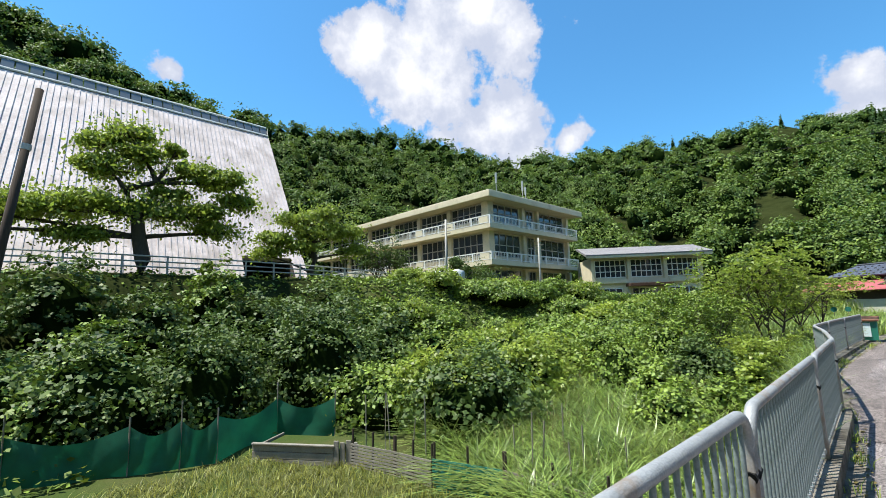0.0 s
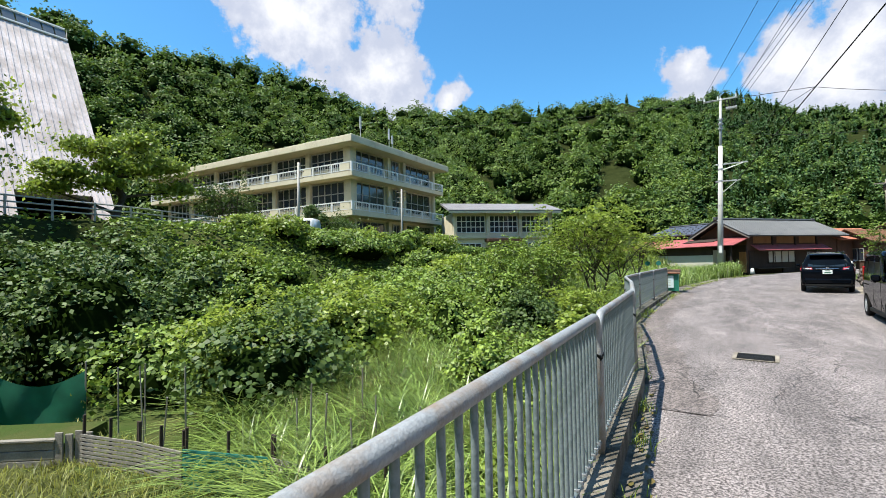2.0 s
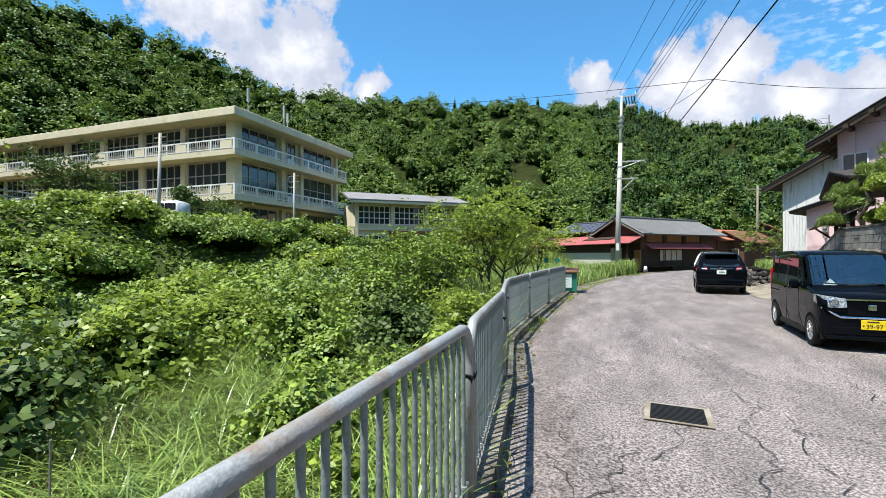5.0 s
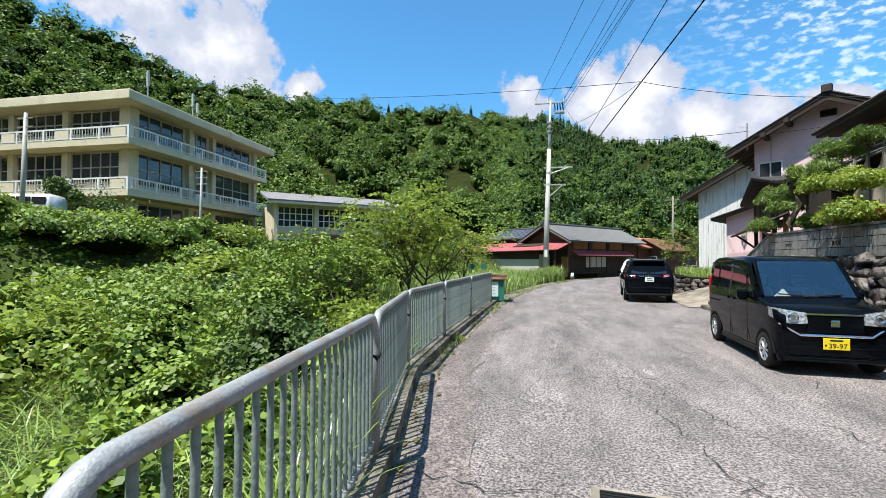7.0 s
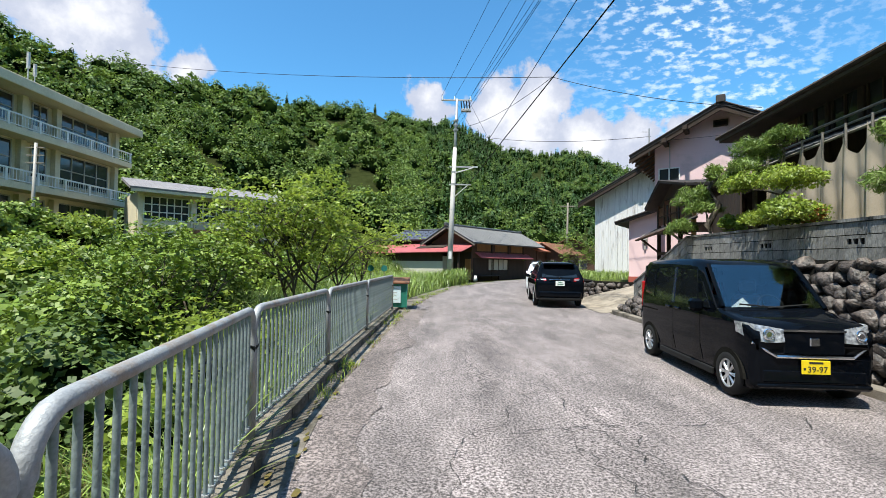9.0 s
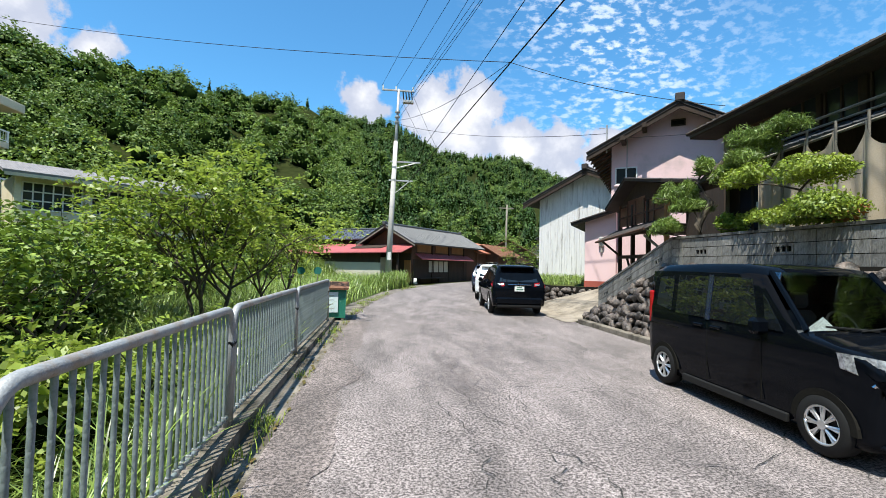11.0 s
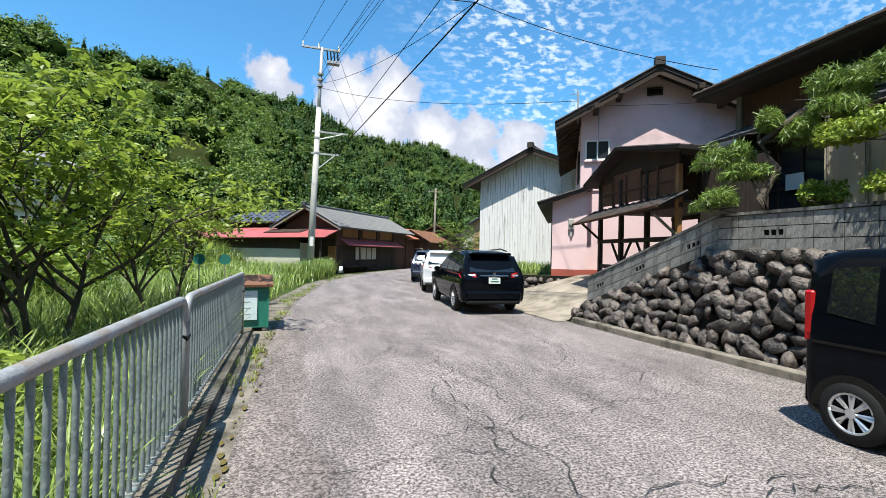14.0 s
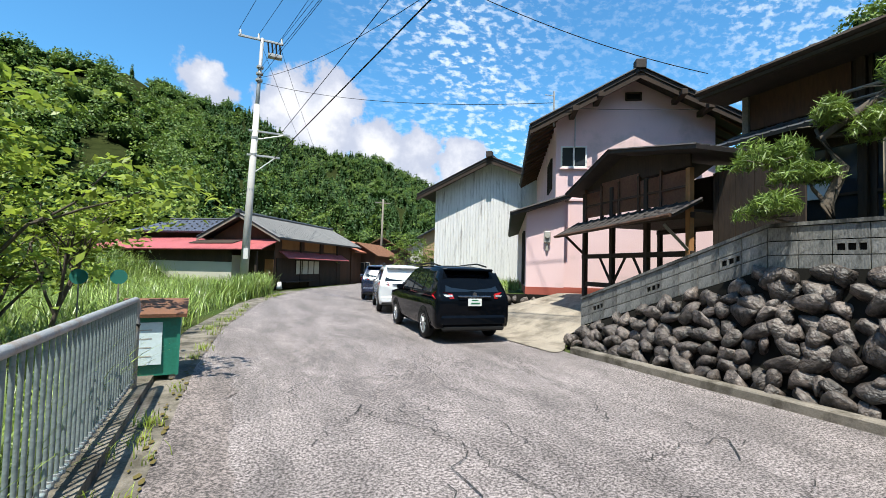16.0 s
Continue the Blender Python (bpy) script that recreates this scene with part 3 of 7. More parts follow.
# ---- guard fence ----
def fence_panel(p, q, group="pipe fence panels"):
    (x0, y0), (x1, y1) = p, q
    L = math.hypot(x1 - x0, y1 - y0) - 0.07
    a = math.degrees(math.atan2(y1 - y0, x1 - x0))
    e = thing("fence_panel", pose(x0, y0, foot_z(y0), 0, -math.degrees(math.atan2(foot_z(y1) - foot_z(y0), L)), a), "weathered galvanised pipe fence panel with vertical bars", "fence", group)
    H, R = 1.1, 0.16
    arc = [(R - R * math.cos(t), 0, H - R + R * math.sin(t)) for t in [math.pi / 2 * i / 5 for i in range(6)]]
    pts = [(0, 0, -0.02), (0, 0, H - R - 0.1)] + arc + [(L - x, 0, z) for x, y, z in reversed(arc)] + [(L, 0, H - R - 0.1), (L, 0, -0.02)]
    part("hoop_frame", Geo().tube(pts, 0.035, 10), M_galv, e, "bent pipe top rail and end posts", True)
    part("bottom_rail", Geo().tube([(0, 0, 0.1), (L, 0, 0.1)], 0.02, 6), M_galv2, e, "", True)
    n = max(4, round(L / 0.118))
    bar = Geo().tube([(0, 0, 0.1), (0, 0, H - 0.02)], 0.0135, 6, cap=False).mesh("baluster")
    nut = Geo().tube([(0, 0, 0.08), (0, 0, 0.13)], 0.024, 6).mesh("bar_socket")
    for i in range(1, n):
        o = part("baluster", bar, M_galv2, e, "", True)
        o.location = (L * i / n, 0, 0)
        s = part("bar_socket", nut, M_galv, e)
        s.location = (L * i / n, 0, 0)
    for x in (0, L):
        part("wire_tie", Geo().tube([(x - 0.03, 0, 0.76), (x + 0.03, 0, 0.78)], 0.038, 8), M_black, e, "black wire tie")


for i in range(len(FENCE) - 1):
    fence_panel(FENCE[i], FENCE[i + 1])


# ---- stone wall and block wall ----
def rock(rnd, sx, sy, sz):
    bm = bmesh.new()
    bmesh.ops.create_icosphere(bm, subdivisions=2, radius=1)
    o = Vector((rnd.uniform(0, 50), rnd.uniform(0, 50), rnd.uniform(0, 50)))
    planes = [(Vector((rnd.gauss(0, 1), rnd.gauss(0, 1), rnd.gauss(0, 1))).normalized(), rnd.uniform(0.48, 0.80)) for _ in range(12)]
    for v in bm.verts:
        c = v.co.copy()
        c = Vector([math.copysign(abs(t) ** 0.85, t) for t in c])
        c *= 1 + 0.34 * noise.noise(c * 1.2 + o) + 0.14 * noise.noise(c * 2.8 + o)
        for nrm, d in planes:
            k = c.dot(nrm) - d
            if k > 0:
                c -= nrm * (0.97 * k)
        v.co = Vector((c.x * sx, c.y * sy, c.z * sz))
    me = bpy.data.meshes.new("stone")
    bm.to_mesh(me)
    bm.free()
    me.materials.append(M_stone)
    me.polygons.foreach_set("use_smooth", [True] * len(me.polygons))
    return me


ROCKS = [rock(random.Random(i), 0.17, 0.23, 0.19) for i in range(18)]


def stone_face(name, base, top, height, depth, label, seed, size=1.0):
    """Rubble between two lines in plan: base at the foot, top at the head, height as a function along it."""
    rnd = random.Random(seed)
    e = thing(name, Matrix(), label, "wall", kind="structure")
    b0, b1, t0, t1 = Vector(base[0]), Vector(base[1]), Vector(top[0]), Vector(top[1])
    L = (b1 - b0).length
    g = Geo()
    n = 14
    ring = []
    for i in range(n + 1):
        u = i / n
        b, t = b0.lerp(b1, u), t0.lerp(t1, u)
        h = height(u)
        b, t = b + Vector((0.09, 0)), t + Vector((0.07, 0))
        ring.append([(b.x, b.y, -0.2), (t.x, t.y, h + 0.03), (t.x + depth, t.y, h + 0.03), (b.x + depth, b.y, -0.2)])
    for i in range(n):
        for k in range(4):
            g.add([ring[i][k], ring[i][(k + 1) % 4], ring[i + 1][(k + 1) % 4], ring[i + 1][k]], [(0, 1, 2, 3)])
    # black core behind the stones paints the shade in their gaps
    part("gap_shade_core", g, M_gap, e, "black core painting the shade between the stones")
    z = 0.16 * size
    row = 0
    ang = math.atan2(b1.y - b0.y, b1.x - b0.x) - math.pi / 2
    while True:
        s = rnd.uniform(0, 0.3)
        placed = False
        while s < L:
            u = s / L
            h = height(u)
            wd = rnd.uniform(0.22, 0.62) * size
            if z < h - 0.02 * size:
                b, t = b0.lerp(b1, u), t0.lerp(t1, u)
                k = z / max(h, 0.3)
                p = b.lerp(t, min(1, k))
                o = part("stone", ROCKS[rnd.randrange(18)], M_stone, e)
                o.location = (p.x + 0.05 + rnd.uniform(-0.03, 0.05), p.y, z + rnd.uniform(-0.05, 0.05))
                o.rotation_euler = (rnd.uniform(-0.9, 0.9), rnd.uniform(-0.4, 0.4), ang + rnd.uniform(-0.4, 0.4))
                o.scale = (size * rnd.uniform(0.85, 1.2), wd / 0.40, size * rnd.uniform(0.85, 1.3))
                placed = True
            s += 0.78 * wd
        z += 0.225 * size
        row += 1
        if not placed or row > 14:
            break
    return e


stone_face("wall_stone_1", ((6.1, 12.2), (6.05, 22.0)), ((6.5, 12.2), (6.5, 22.0)), lambda u: 1.78, 0.5, "dry rubble retaining wall of dark rounded stones", 3, 0.86)
stone_face("wall_stone_2", ((6.05, 22.0), (6.15, 26.1)), ((6.5, 22.0), (6.75, 26.1)), lambda u: 1.78 - 1.40 * u, 0.5, "rubble retaining wall stepping down along the ramp", 5, 0.86)
stone_face("wall_stone_3", ((9.3, 29.6), (6.5, 31.0)), ((9.35, 29.75), (6.6, 31.15)), lambda u: 0.85, 0.5, "low rubble wall below the pink house", 7, 0.8)
stone_face("wall_stone_4", ((6.5, 31.0), (7.2, 36.5)), ((6.65, 31.0), (7.35, 36.5)), lambda u: 0.85, 0.5, "low rubble wall beside the parked cars", 8, 0.8)


def block_wall():
    e = thing("wall_block", Matrix(), "weathered grey concrete block wall with pierced blocks", "wall", kind="structure")

    def run(p, q, z0, z1, rows, hole_cols):
        p, q = Vector(p), Vector(q)
        L = (q - p).length
        n = round(L / 0.40)
        a = math.atan2(q.y - p.y, q.x - p.x)
        drop = (z1 - z0) / L
        bw = L / n - 0.012
        # a block is sheared so that its courses follow the slope
        g, gh = Geo(), Geo()
        for geo, pierced in ((g, False), (gh, True)):
            xs = [0, bw] if not pierced else [0, bw * 0.12, bw * 0.38, bw * 0.62, bw * 0.88, bw]
            if not pierced:
                V = [(x, y, z + drop * x) for x in (0, bw) for y in (0, 0.12) for z in (0, 0.19)]
                geo.add(V, [(0, 1, 3, 2), (4, 6, 7, 5), (0, 4, 5, 1), (2, 3, 7, 6), (0, 2, 6, 4), (1, 5, 7, 3)])
            else:
                def bx(xa, xb, za, zb, ya=0.0):
                    V = [(x, y, z + drop * x) for x in (xa, xb) for y in (ya, 0.12) for z in (za, zb)]
                    geo.add(V, [(0, 1, 3, 2), (4, 6, 7, 5), (0, 4, 5, 1), (2, 3, 7, 6), (0, 2, 6, 4), (1, 5, 7, 3)])
                bx(0, bw, 0, 0.05), bx(0, bw, 0.14, 0.19)
                for xa, xb in ((0, 0.04), (0.13, 0.155), (0.245, 0.27), (bw - 0.03, bw)):
                    bx(xa, xb, 0.05, 0.14)
        mb, mh = g.mesh("block"), gh.mesh("pierced_block")
        for r in range(rows):
            for i in range(n):
                s = L / n * i
                c = p.lerp(q, s / L)
                hole = r == 1 and i in hole_cols
                o = part("pierced_block" if hole else "block", mh if hole else mb, M_block, e)
                o.location = (c.x, c.y, z0 + drop * s + r * 0.203)
                o.rotation_euler = (0, 0, a)
        back = Geo()
        h = rows * 0.203
        k = Vector((-math.sin(a), math.cos(a)))
        pa, qa = p + k * 0.035, q + k * 0.035
        pb, qb = p + k * 0.10, q + k * 0.10
        back.add([(pa.x, pa.y, z0), (qa.x, qa.y, z1), (qa.x, qa.y, z1 + h - 0.02), (pa.x, pa.y, z0 + h - 0.02), (pb.x, pb.y, z0), (qb.x, qb.y, z1), (qb.x, qb.y, z1 + h - 0.02), (pb.x, pb.y, z0 + h - 0.02)],
                 [(0, 1, 2, 3), (7, 6, 5, 4), (0, 4, 5, 1), (1, 5, 6, 2), (2, 6, 7, 3), (3, 7, 4, 0)])
        part("mortar", back, M_gap, e)
        cap = Geo()
        k2 = Vector((-math.sin(a), math.cos(a)))
        P = [p - k2 * 0.02, q - k2 * 0.02, q + k2 * 0.15, p + k2 * 0.15]
        zz = [z0 + h, z1 + h, z1 + h, z0 + h]
        cap.slab([(c.x, c.y, z + 0.05) for c, z in zip(P, zz)], 0.05)
        part("coping", cap, M_block, e, "thin concrete coping")

    run((6.62, 22.05), (6.60, 12.2), 1.80, 1.80, 3, {2, 7, 12, 17, 22})
    run((6.95, 26.25), (6.62, 22.05), 0.42, 1.80, 3, {1, 5, 9})


block_wall()
tagged(part("wall_base", Geo().box((6.08, 12.2, -0.2), (6.75, 22, 0.1), 0.02).box((5.86, 15.0, -0.2), (6.06, 25.4, 0.13), 0.02), M_kerb), "low stained concrete kerb below the stone wall", "kerb", kind="structure")


def ramp():
    V, F = [], []
    nx, ny = 26, 16
    for i in range(nx + 1):
        x = 5.5 + 5.6 * i / nx
        y0 = 25.5 + 0.95 * sm(5.6, 6.9, x)
        y1 = 30.9 - 0.5 * max(0, x - 6.5) + 0.15
        for k in range(ny + 1):
            y = y0 + (y1 - y0) * k / ny
            z = 0.95 * min(1, max(0, (x - 6.2) / 3.0)) + 0.014 + 0.02 * noise.noise((x, y, 4))
            V.append((x, y, max(0.016, z)))
    for i in range(nx):
        for k in range(ny):
            a = i * (ny + 1) + k
            F.append((a, a + ny + 1, a + ny + 2, a + 1))
    tagged(part("ramp", Geo().add(V, F), M_ramp, None, "", True), "worn brownish concrete driveway ramp", "ramp", kind="structure")
    # earth terrace that the garden plants stand in
    tagged(part("terrace", Geo().box((6.80, 12.2, 0), (9.4, 22.0, 2.18), 0.03).extrude([(6.9, 22.0), (9.6, 22.0), (9.6, 25.8), (7.2, 25.8)], 0, 1.25, "z"), M_soil), "raised garden terrace of dark earth", "terrace", kind="structure")


ramp()


# ---- buildings ----
def roof_slope(e, name, a, b, c, d, material, step=0.28, t=0.1, rib=0.045, label=""):
    """A tiled slope: eave from a to b, ridge from d to c, with a rib every step and a lip at the eave."""
    a, b, c, d = map(Vector, (a, b, c, d))
    g = Geo().slab([a, b, c, d], t)
    n = max(2, int((b - a).length / step))
    nrm = (b - a).cross(d - a).normalized()
    if nrm.z < 0:
        nrm = -nrm
    for i in range(n + 1):
        u = i / n
        p, q = a.lerp(b, u), d.lerp(c, u)
        s = (b - a).normalized() * rib
        g.add([p - s, p + nrm * rib, p + s, q - s, q + nrm * rib, q + s], [(0, 1, 2), (0, 3, 4, 1), (1, 4, 5, 2), (3, 5, 4)])
    m = max(2, int((d - a).length / 0.3))
    for j in range(m):
        u = j / m
        p, q = a.lerp(d, u) + nrm * 0.012, b.lerp(c, u) + nrm * 0.012
        s = (d - a).normalized() * 0.05
        g.add([p, q, q + s + nrm * 0.014, p + s + nrm * 0.014, p + s, q + s], [(0, 1, 2, 3), (3, 2, 5, 4)])
    return part(name, g, material, e, label)


def ridge_cap(e, p, q, r, material):
    g = Geo().tube([p, q], r, 8)
    for s in (p, q):
        g.box((s[0] - r * 1.3, s[1] - r * 1.3, s[2] - r), (s[0] + r * 1.3, s[1] + r * 1.3, s[2] + r * 1.5), 0.03)
    return part("ridge_cap", g, material, e, "rounded ridge tiles")


def window(e, x0, x1, z0, z1, y, nx=2, nz=1, frame=M_frame, pane=M_pane, axis="x", out=-1, bar=0.05, deep=0.06):
    """A window in a wall: frame and panes as parts. axis is the wall's run; y its plane; out the side it faces."""
    def bx(a0, a1, h0, h1, d0, d1):
        if axis == "x":
            return (a0, y + out * d0, h0), (a1, y + out * d1, h1)
        return (y + out * d0, a0, h0), (y + out * d1, a1, h1)
    # near-black backing stands in for shade inside the opening
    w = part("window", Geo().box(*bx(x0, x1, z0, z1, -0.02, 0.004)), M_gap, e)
    g = Geo()
    for i in range(nx + 1):
        x = x0 + (x1 - x0) * i / nx
        g.box(*bx(x - bar / 2, x + bar / 2, z0, z1, 0.0, deep))
    for i in range(nz + 1):
        z = z0 + (z1 - z0) * i / nz
        g.box(*bx(x0 - bar / 2, x1 + bar / 2, z - bar / 2, z + bar / 2, 0.0, deep + 0.004))
    part("frame", g, frame, w)
    for i in range(nx):
        xa, xb = x0 + (x1 - x0) * i / nx, x0 + (x1 - x0) * (i + 1) / nx
        part("pane", Geo().box(*bx(xa + bar / 2, xb - bar / 2, z0 + bar / 2, z1 - bar / 2, 0.012, 0.02)), pane, w)
    return w


def gable_wall(e, name, x0, x1, y0, y1, z0, ze, zr, material, label=""):
    """A body with gables on its front and back; the ridge runs along y."""
    xm = (x0 + x1) / 2
    return part(name, Geo().extrude([(x0, z0), (x1, z0), (x1, ze), (xm, zr), (x0, ze)], y0, y1, "y"), material, e, label)


def pink_house():
    e = thing("pink_house", pose(9.57, 30.35, 0.85, 0, 0, -33.8), "two-storey pink rendered house with dark tiled gable roof", "house")
    W, D = 5.15, 9.6
    gable_wall(e, "wall", 0, W, 0, D, 0, 6.05, 7.4, M_pink)
    part("base_course", Geo().box((-0.02, -0.02, -0.3), (W + 0.02, D, 0.28)), M_redbase, e, "red painted base course")
    k = (7.4 - 6.05) / (W / 2)
    for s, xe, name in ((-1, -0.95, "roof_left"), (1, W + 0.95, "roof_right")):
        ze = 6.05 + 0.16 - 0.95 * k
        roof_slope(e, "roof_slope", (xe, -0.72, ze), (xe, D + 0.6, ze), (W / 2, D + 0.6, 7.56), (W / 2, -0.72, 7.56), M_tile_br, 0.3, 0.12)
        g = Geo()
        x2 = W / 2
        g.add([(xe, -0.69, ze - 0.13), (x2, -0.69, 7.42), (x2, -0.69, 7.20), (xe, -0.69, ze - 0.32), (xe, -0.63, ze - 0.13), (x2, -0.63, 7.42), (x2, -0.63, 7.20), (xe, -0.63, ze - 0.32)],
              [(0, 1, 2, 3), (7, 6, 5, 4), (0, 4, 5, 1), (3, 2, 6, 7), (0, 3, 7, 4), (1, 5, 6, 2)])
        part("barge_board", g, M_wood, e, "dark wooden barge board")
        for i in range(16):
            y = -0.4 + i * 0.66
            xa = 0 if s < 0 else W
            part("rafter", Geo().add([(xe + s * -0.05, y, ze - 0.20), (xa, y, 6.02), (xa, y, 5.92), (xe + s * -0.05, y, ze - 0.30), (xe + s * -0.05, y + 0.07, ze - 0.20), (xa, y + 0.07, 6.02), (xa, y + 0.07, 5.92), (xe + s * -0.05, y + 0.07, ze - 0.30)],
                                     [(0, 1, 2, 3), (7, 6, 5, 4), (0, 4, 5, 1), (3, 2, 6, 7), (0, 3, 7, 4), (1, 5, 6, 2)]), M_wood_red, e)
    ridge_cap(e, (W / 2, -0.62, 7.62), (W / 2, D + 0.6, 7.62), 0.13, M_tile_br)
    for x, z in ((0.5, 6.2), (1.3, 6.65), (3.85, 6.65), (4.65, 6.2)):
        part("purlin_end", Geo().box((x - 0.09, -0.95, z - 0.12), (x + 0.09, 0.05, z + 0.06), 0.01), M_wood, e)
    window(e, 0.18, 1.0, 4.42, 5.12, 0, 2, 1, M_white, M_pane)
    part("sill", Geo().box((0.12, -0.09, 4.33), (1.06, 0, 4.39), 0.01), M_pink, e)
    window(e, 2.3, 2.78, 6.72, 6.95, 0, 1, 1, M_wood, M_gap)
    window(e, 1.2, 2.6, 3.9, 5.0, 0, 3, 1, M_wood, M_pane2, "y")
    part("string_course", Geo().box((0.2, -0.05, 3.25), (1.0, 0.0, 3.31)), M_pink, e)
    part("downpipe", Geo().tube([(0.62, -0.06, 6.3), (0.62, -0.06, 5.1)], 0.02, 6), M_steel, e)
    part("service_bracket", Geo().tube([(-0.15, -0.5, 5.7), (-0.15, -0.5, 6.9)], 0.03, 6).tube([(-0.15, -0.5, 6.75), (-0.45, -0.5, 6.8)], 0.015, 5), M_steel, e, "steel bracket for the service wire")
    # side annex
    a0, a1, ay = -0.99, 0.25, -0.5
    body = Geo().add([(a0, ay, 0), (a1, ay, 0), (a1, ay, 3.2), (a0, ay, 2.78), (a0, 9, 0), (a1, 9, 0), (a1, 9, 3.2), (a0, 9, 2.78)], [(0, 1, 2, 3), (7, 6, 5, 4), (0, 4, 5, 1), (1, 5, 6, 2), (2, 6, 7, 3), (3, 7, 4, 0)])
    part("annex_wall", body, M_pink, e, "low pink side annex")
    part("annex_base", Geo().box((a0 - 0.015, ay - 0.015, -0.3), (a1 + 0.015, 8.9, 0.28)), M_redbase, e, "red painted base course")
    roof_slope(e, "annex_roof", (a0 - 0.55, ay - 0.35, 2.72), (a0 - 0.55, 9.3, 2.72), (a1 + 0.15, 9.3, 3.34), (a1 + 0.15, ay - 0.35, 3.34), M_tile_br, 0.26, 0.1, label="low tiled annex roof")
    window(e, 0.3, 1.7, 0.35, 2.2, a0, 3, 3, M_wood, M_pane2, "y")
    m = part("electric_meter", Geo().box((-0.42, ay - 0.12, 1.75), (-0.2, ay, 2.15), 0.03).tube([(-0.31, ay - 0.13, 1.98), (-0.31, ay - 0.17, 1.98)], 0.075, 10), M_frame, e, "grey electricity meter")
    part("conduit", Geo().tube([(-0.31, ay - 0.03, 1.75), (-0.31, ay - 0.03, 1.5)], 0.05, 6), M_frame, e)


pink_house()


def white_barn():
    e = thing("white_storehouse", pose(11.43, 44.27, 0.3, 0, 0, -49.5), "tall storehouse clad in peeling white vertical boards", "house")
    W, D = 7.7, 9
    gable_wall(e, "wall", 0, W, 0, D, 0, 6.3, 7.95, M_corr)
    board = Geo().box((0, -0.035, 0.0), (0.17, -0.005, 1.0), 0.006)
    for i in range(int(W / 0.185)):
        x = 0.01 + i * 0.185
        h = 6.3 + 1.65 * (1 - abs(x + 0.085 - W / 2) / (W / 2)) - 0.12
        o = part("board", Geo().box((x, -0.035, 0), (x + 0.17, -0.004, h)), M_corr, e)
    k = 1.65 / (W / 2)
    for s, xe in ((-1, -1.0), (1, W + 1.0)):
        ze = 6.3 + 0.16 - k
        roof_slope(e, "roof_slope", (xe, -0.8, ze), (xe, D + 0.5, ze), (W / 2, D + 0.5, 8.11), (W / 2, -0.8, 8.11), M_tile_br, 0.3, 0.14)
        g = Geo()
        g.add([(xe, -0.77, ze - 0.15), (W / 2, -0.77, 7.95), (W / 2, -0.77, 7.7), (xe, -0.77, ze - 0.38), (xe, -0.70, ze - 0.15), (W / 2, -0.70, 7.95), (W / 2, -0.70, 7.7), (xe, -0.70, ze - 0.38)],
              [(0, 1, 2, 3), (7, 6, 5, 4), (0, 4, 5, 1), (3, 2, 6, 7), (0, 3, 7, 4), (1, 5, 6, 2)])
        part("barge_board", g, M_wood, e)
    ridge_cap(e, (W / 2, -0.85, 8.18), (W / 2, D + 0.5, 8.18), 0.14, M_tile_br)


white_barn()


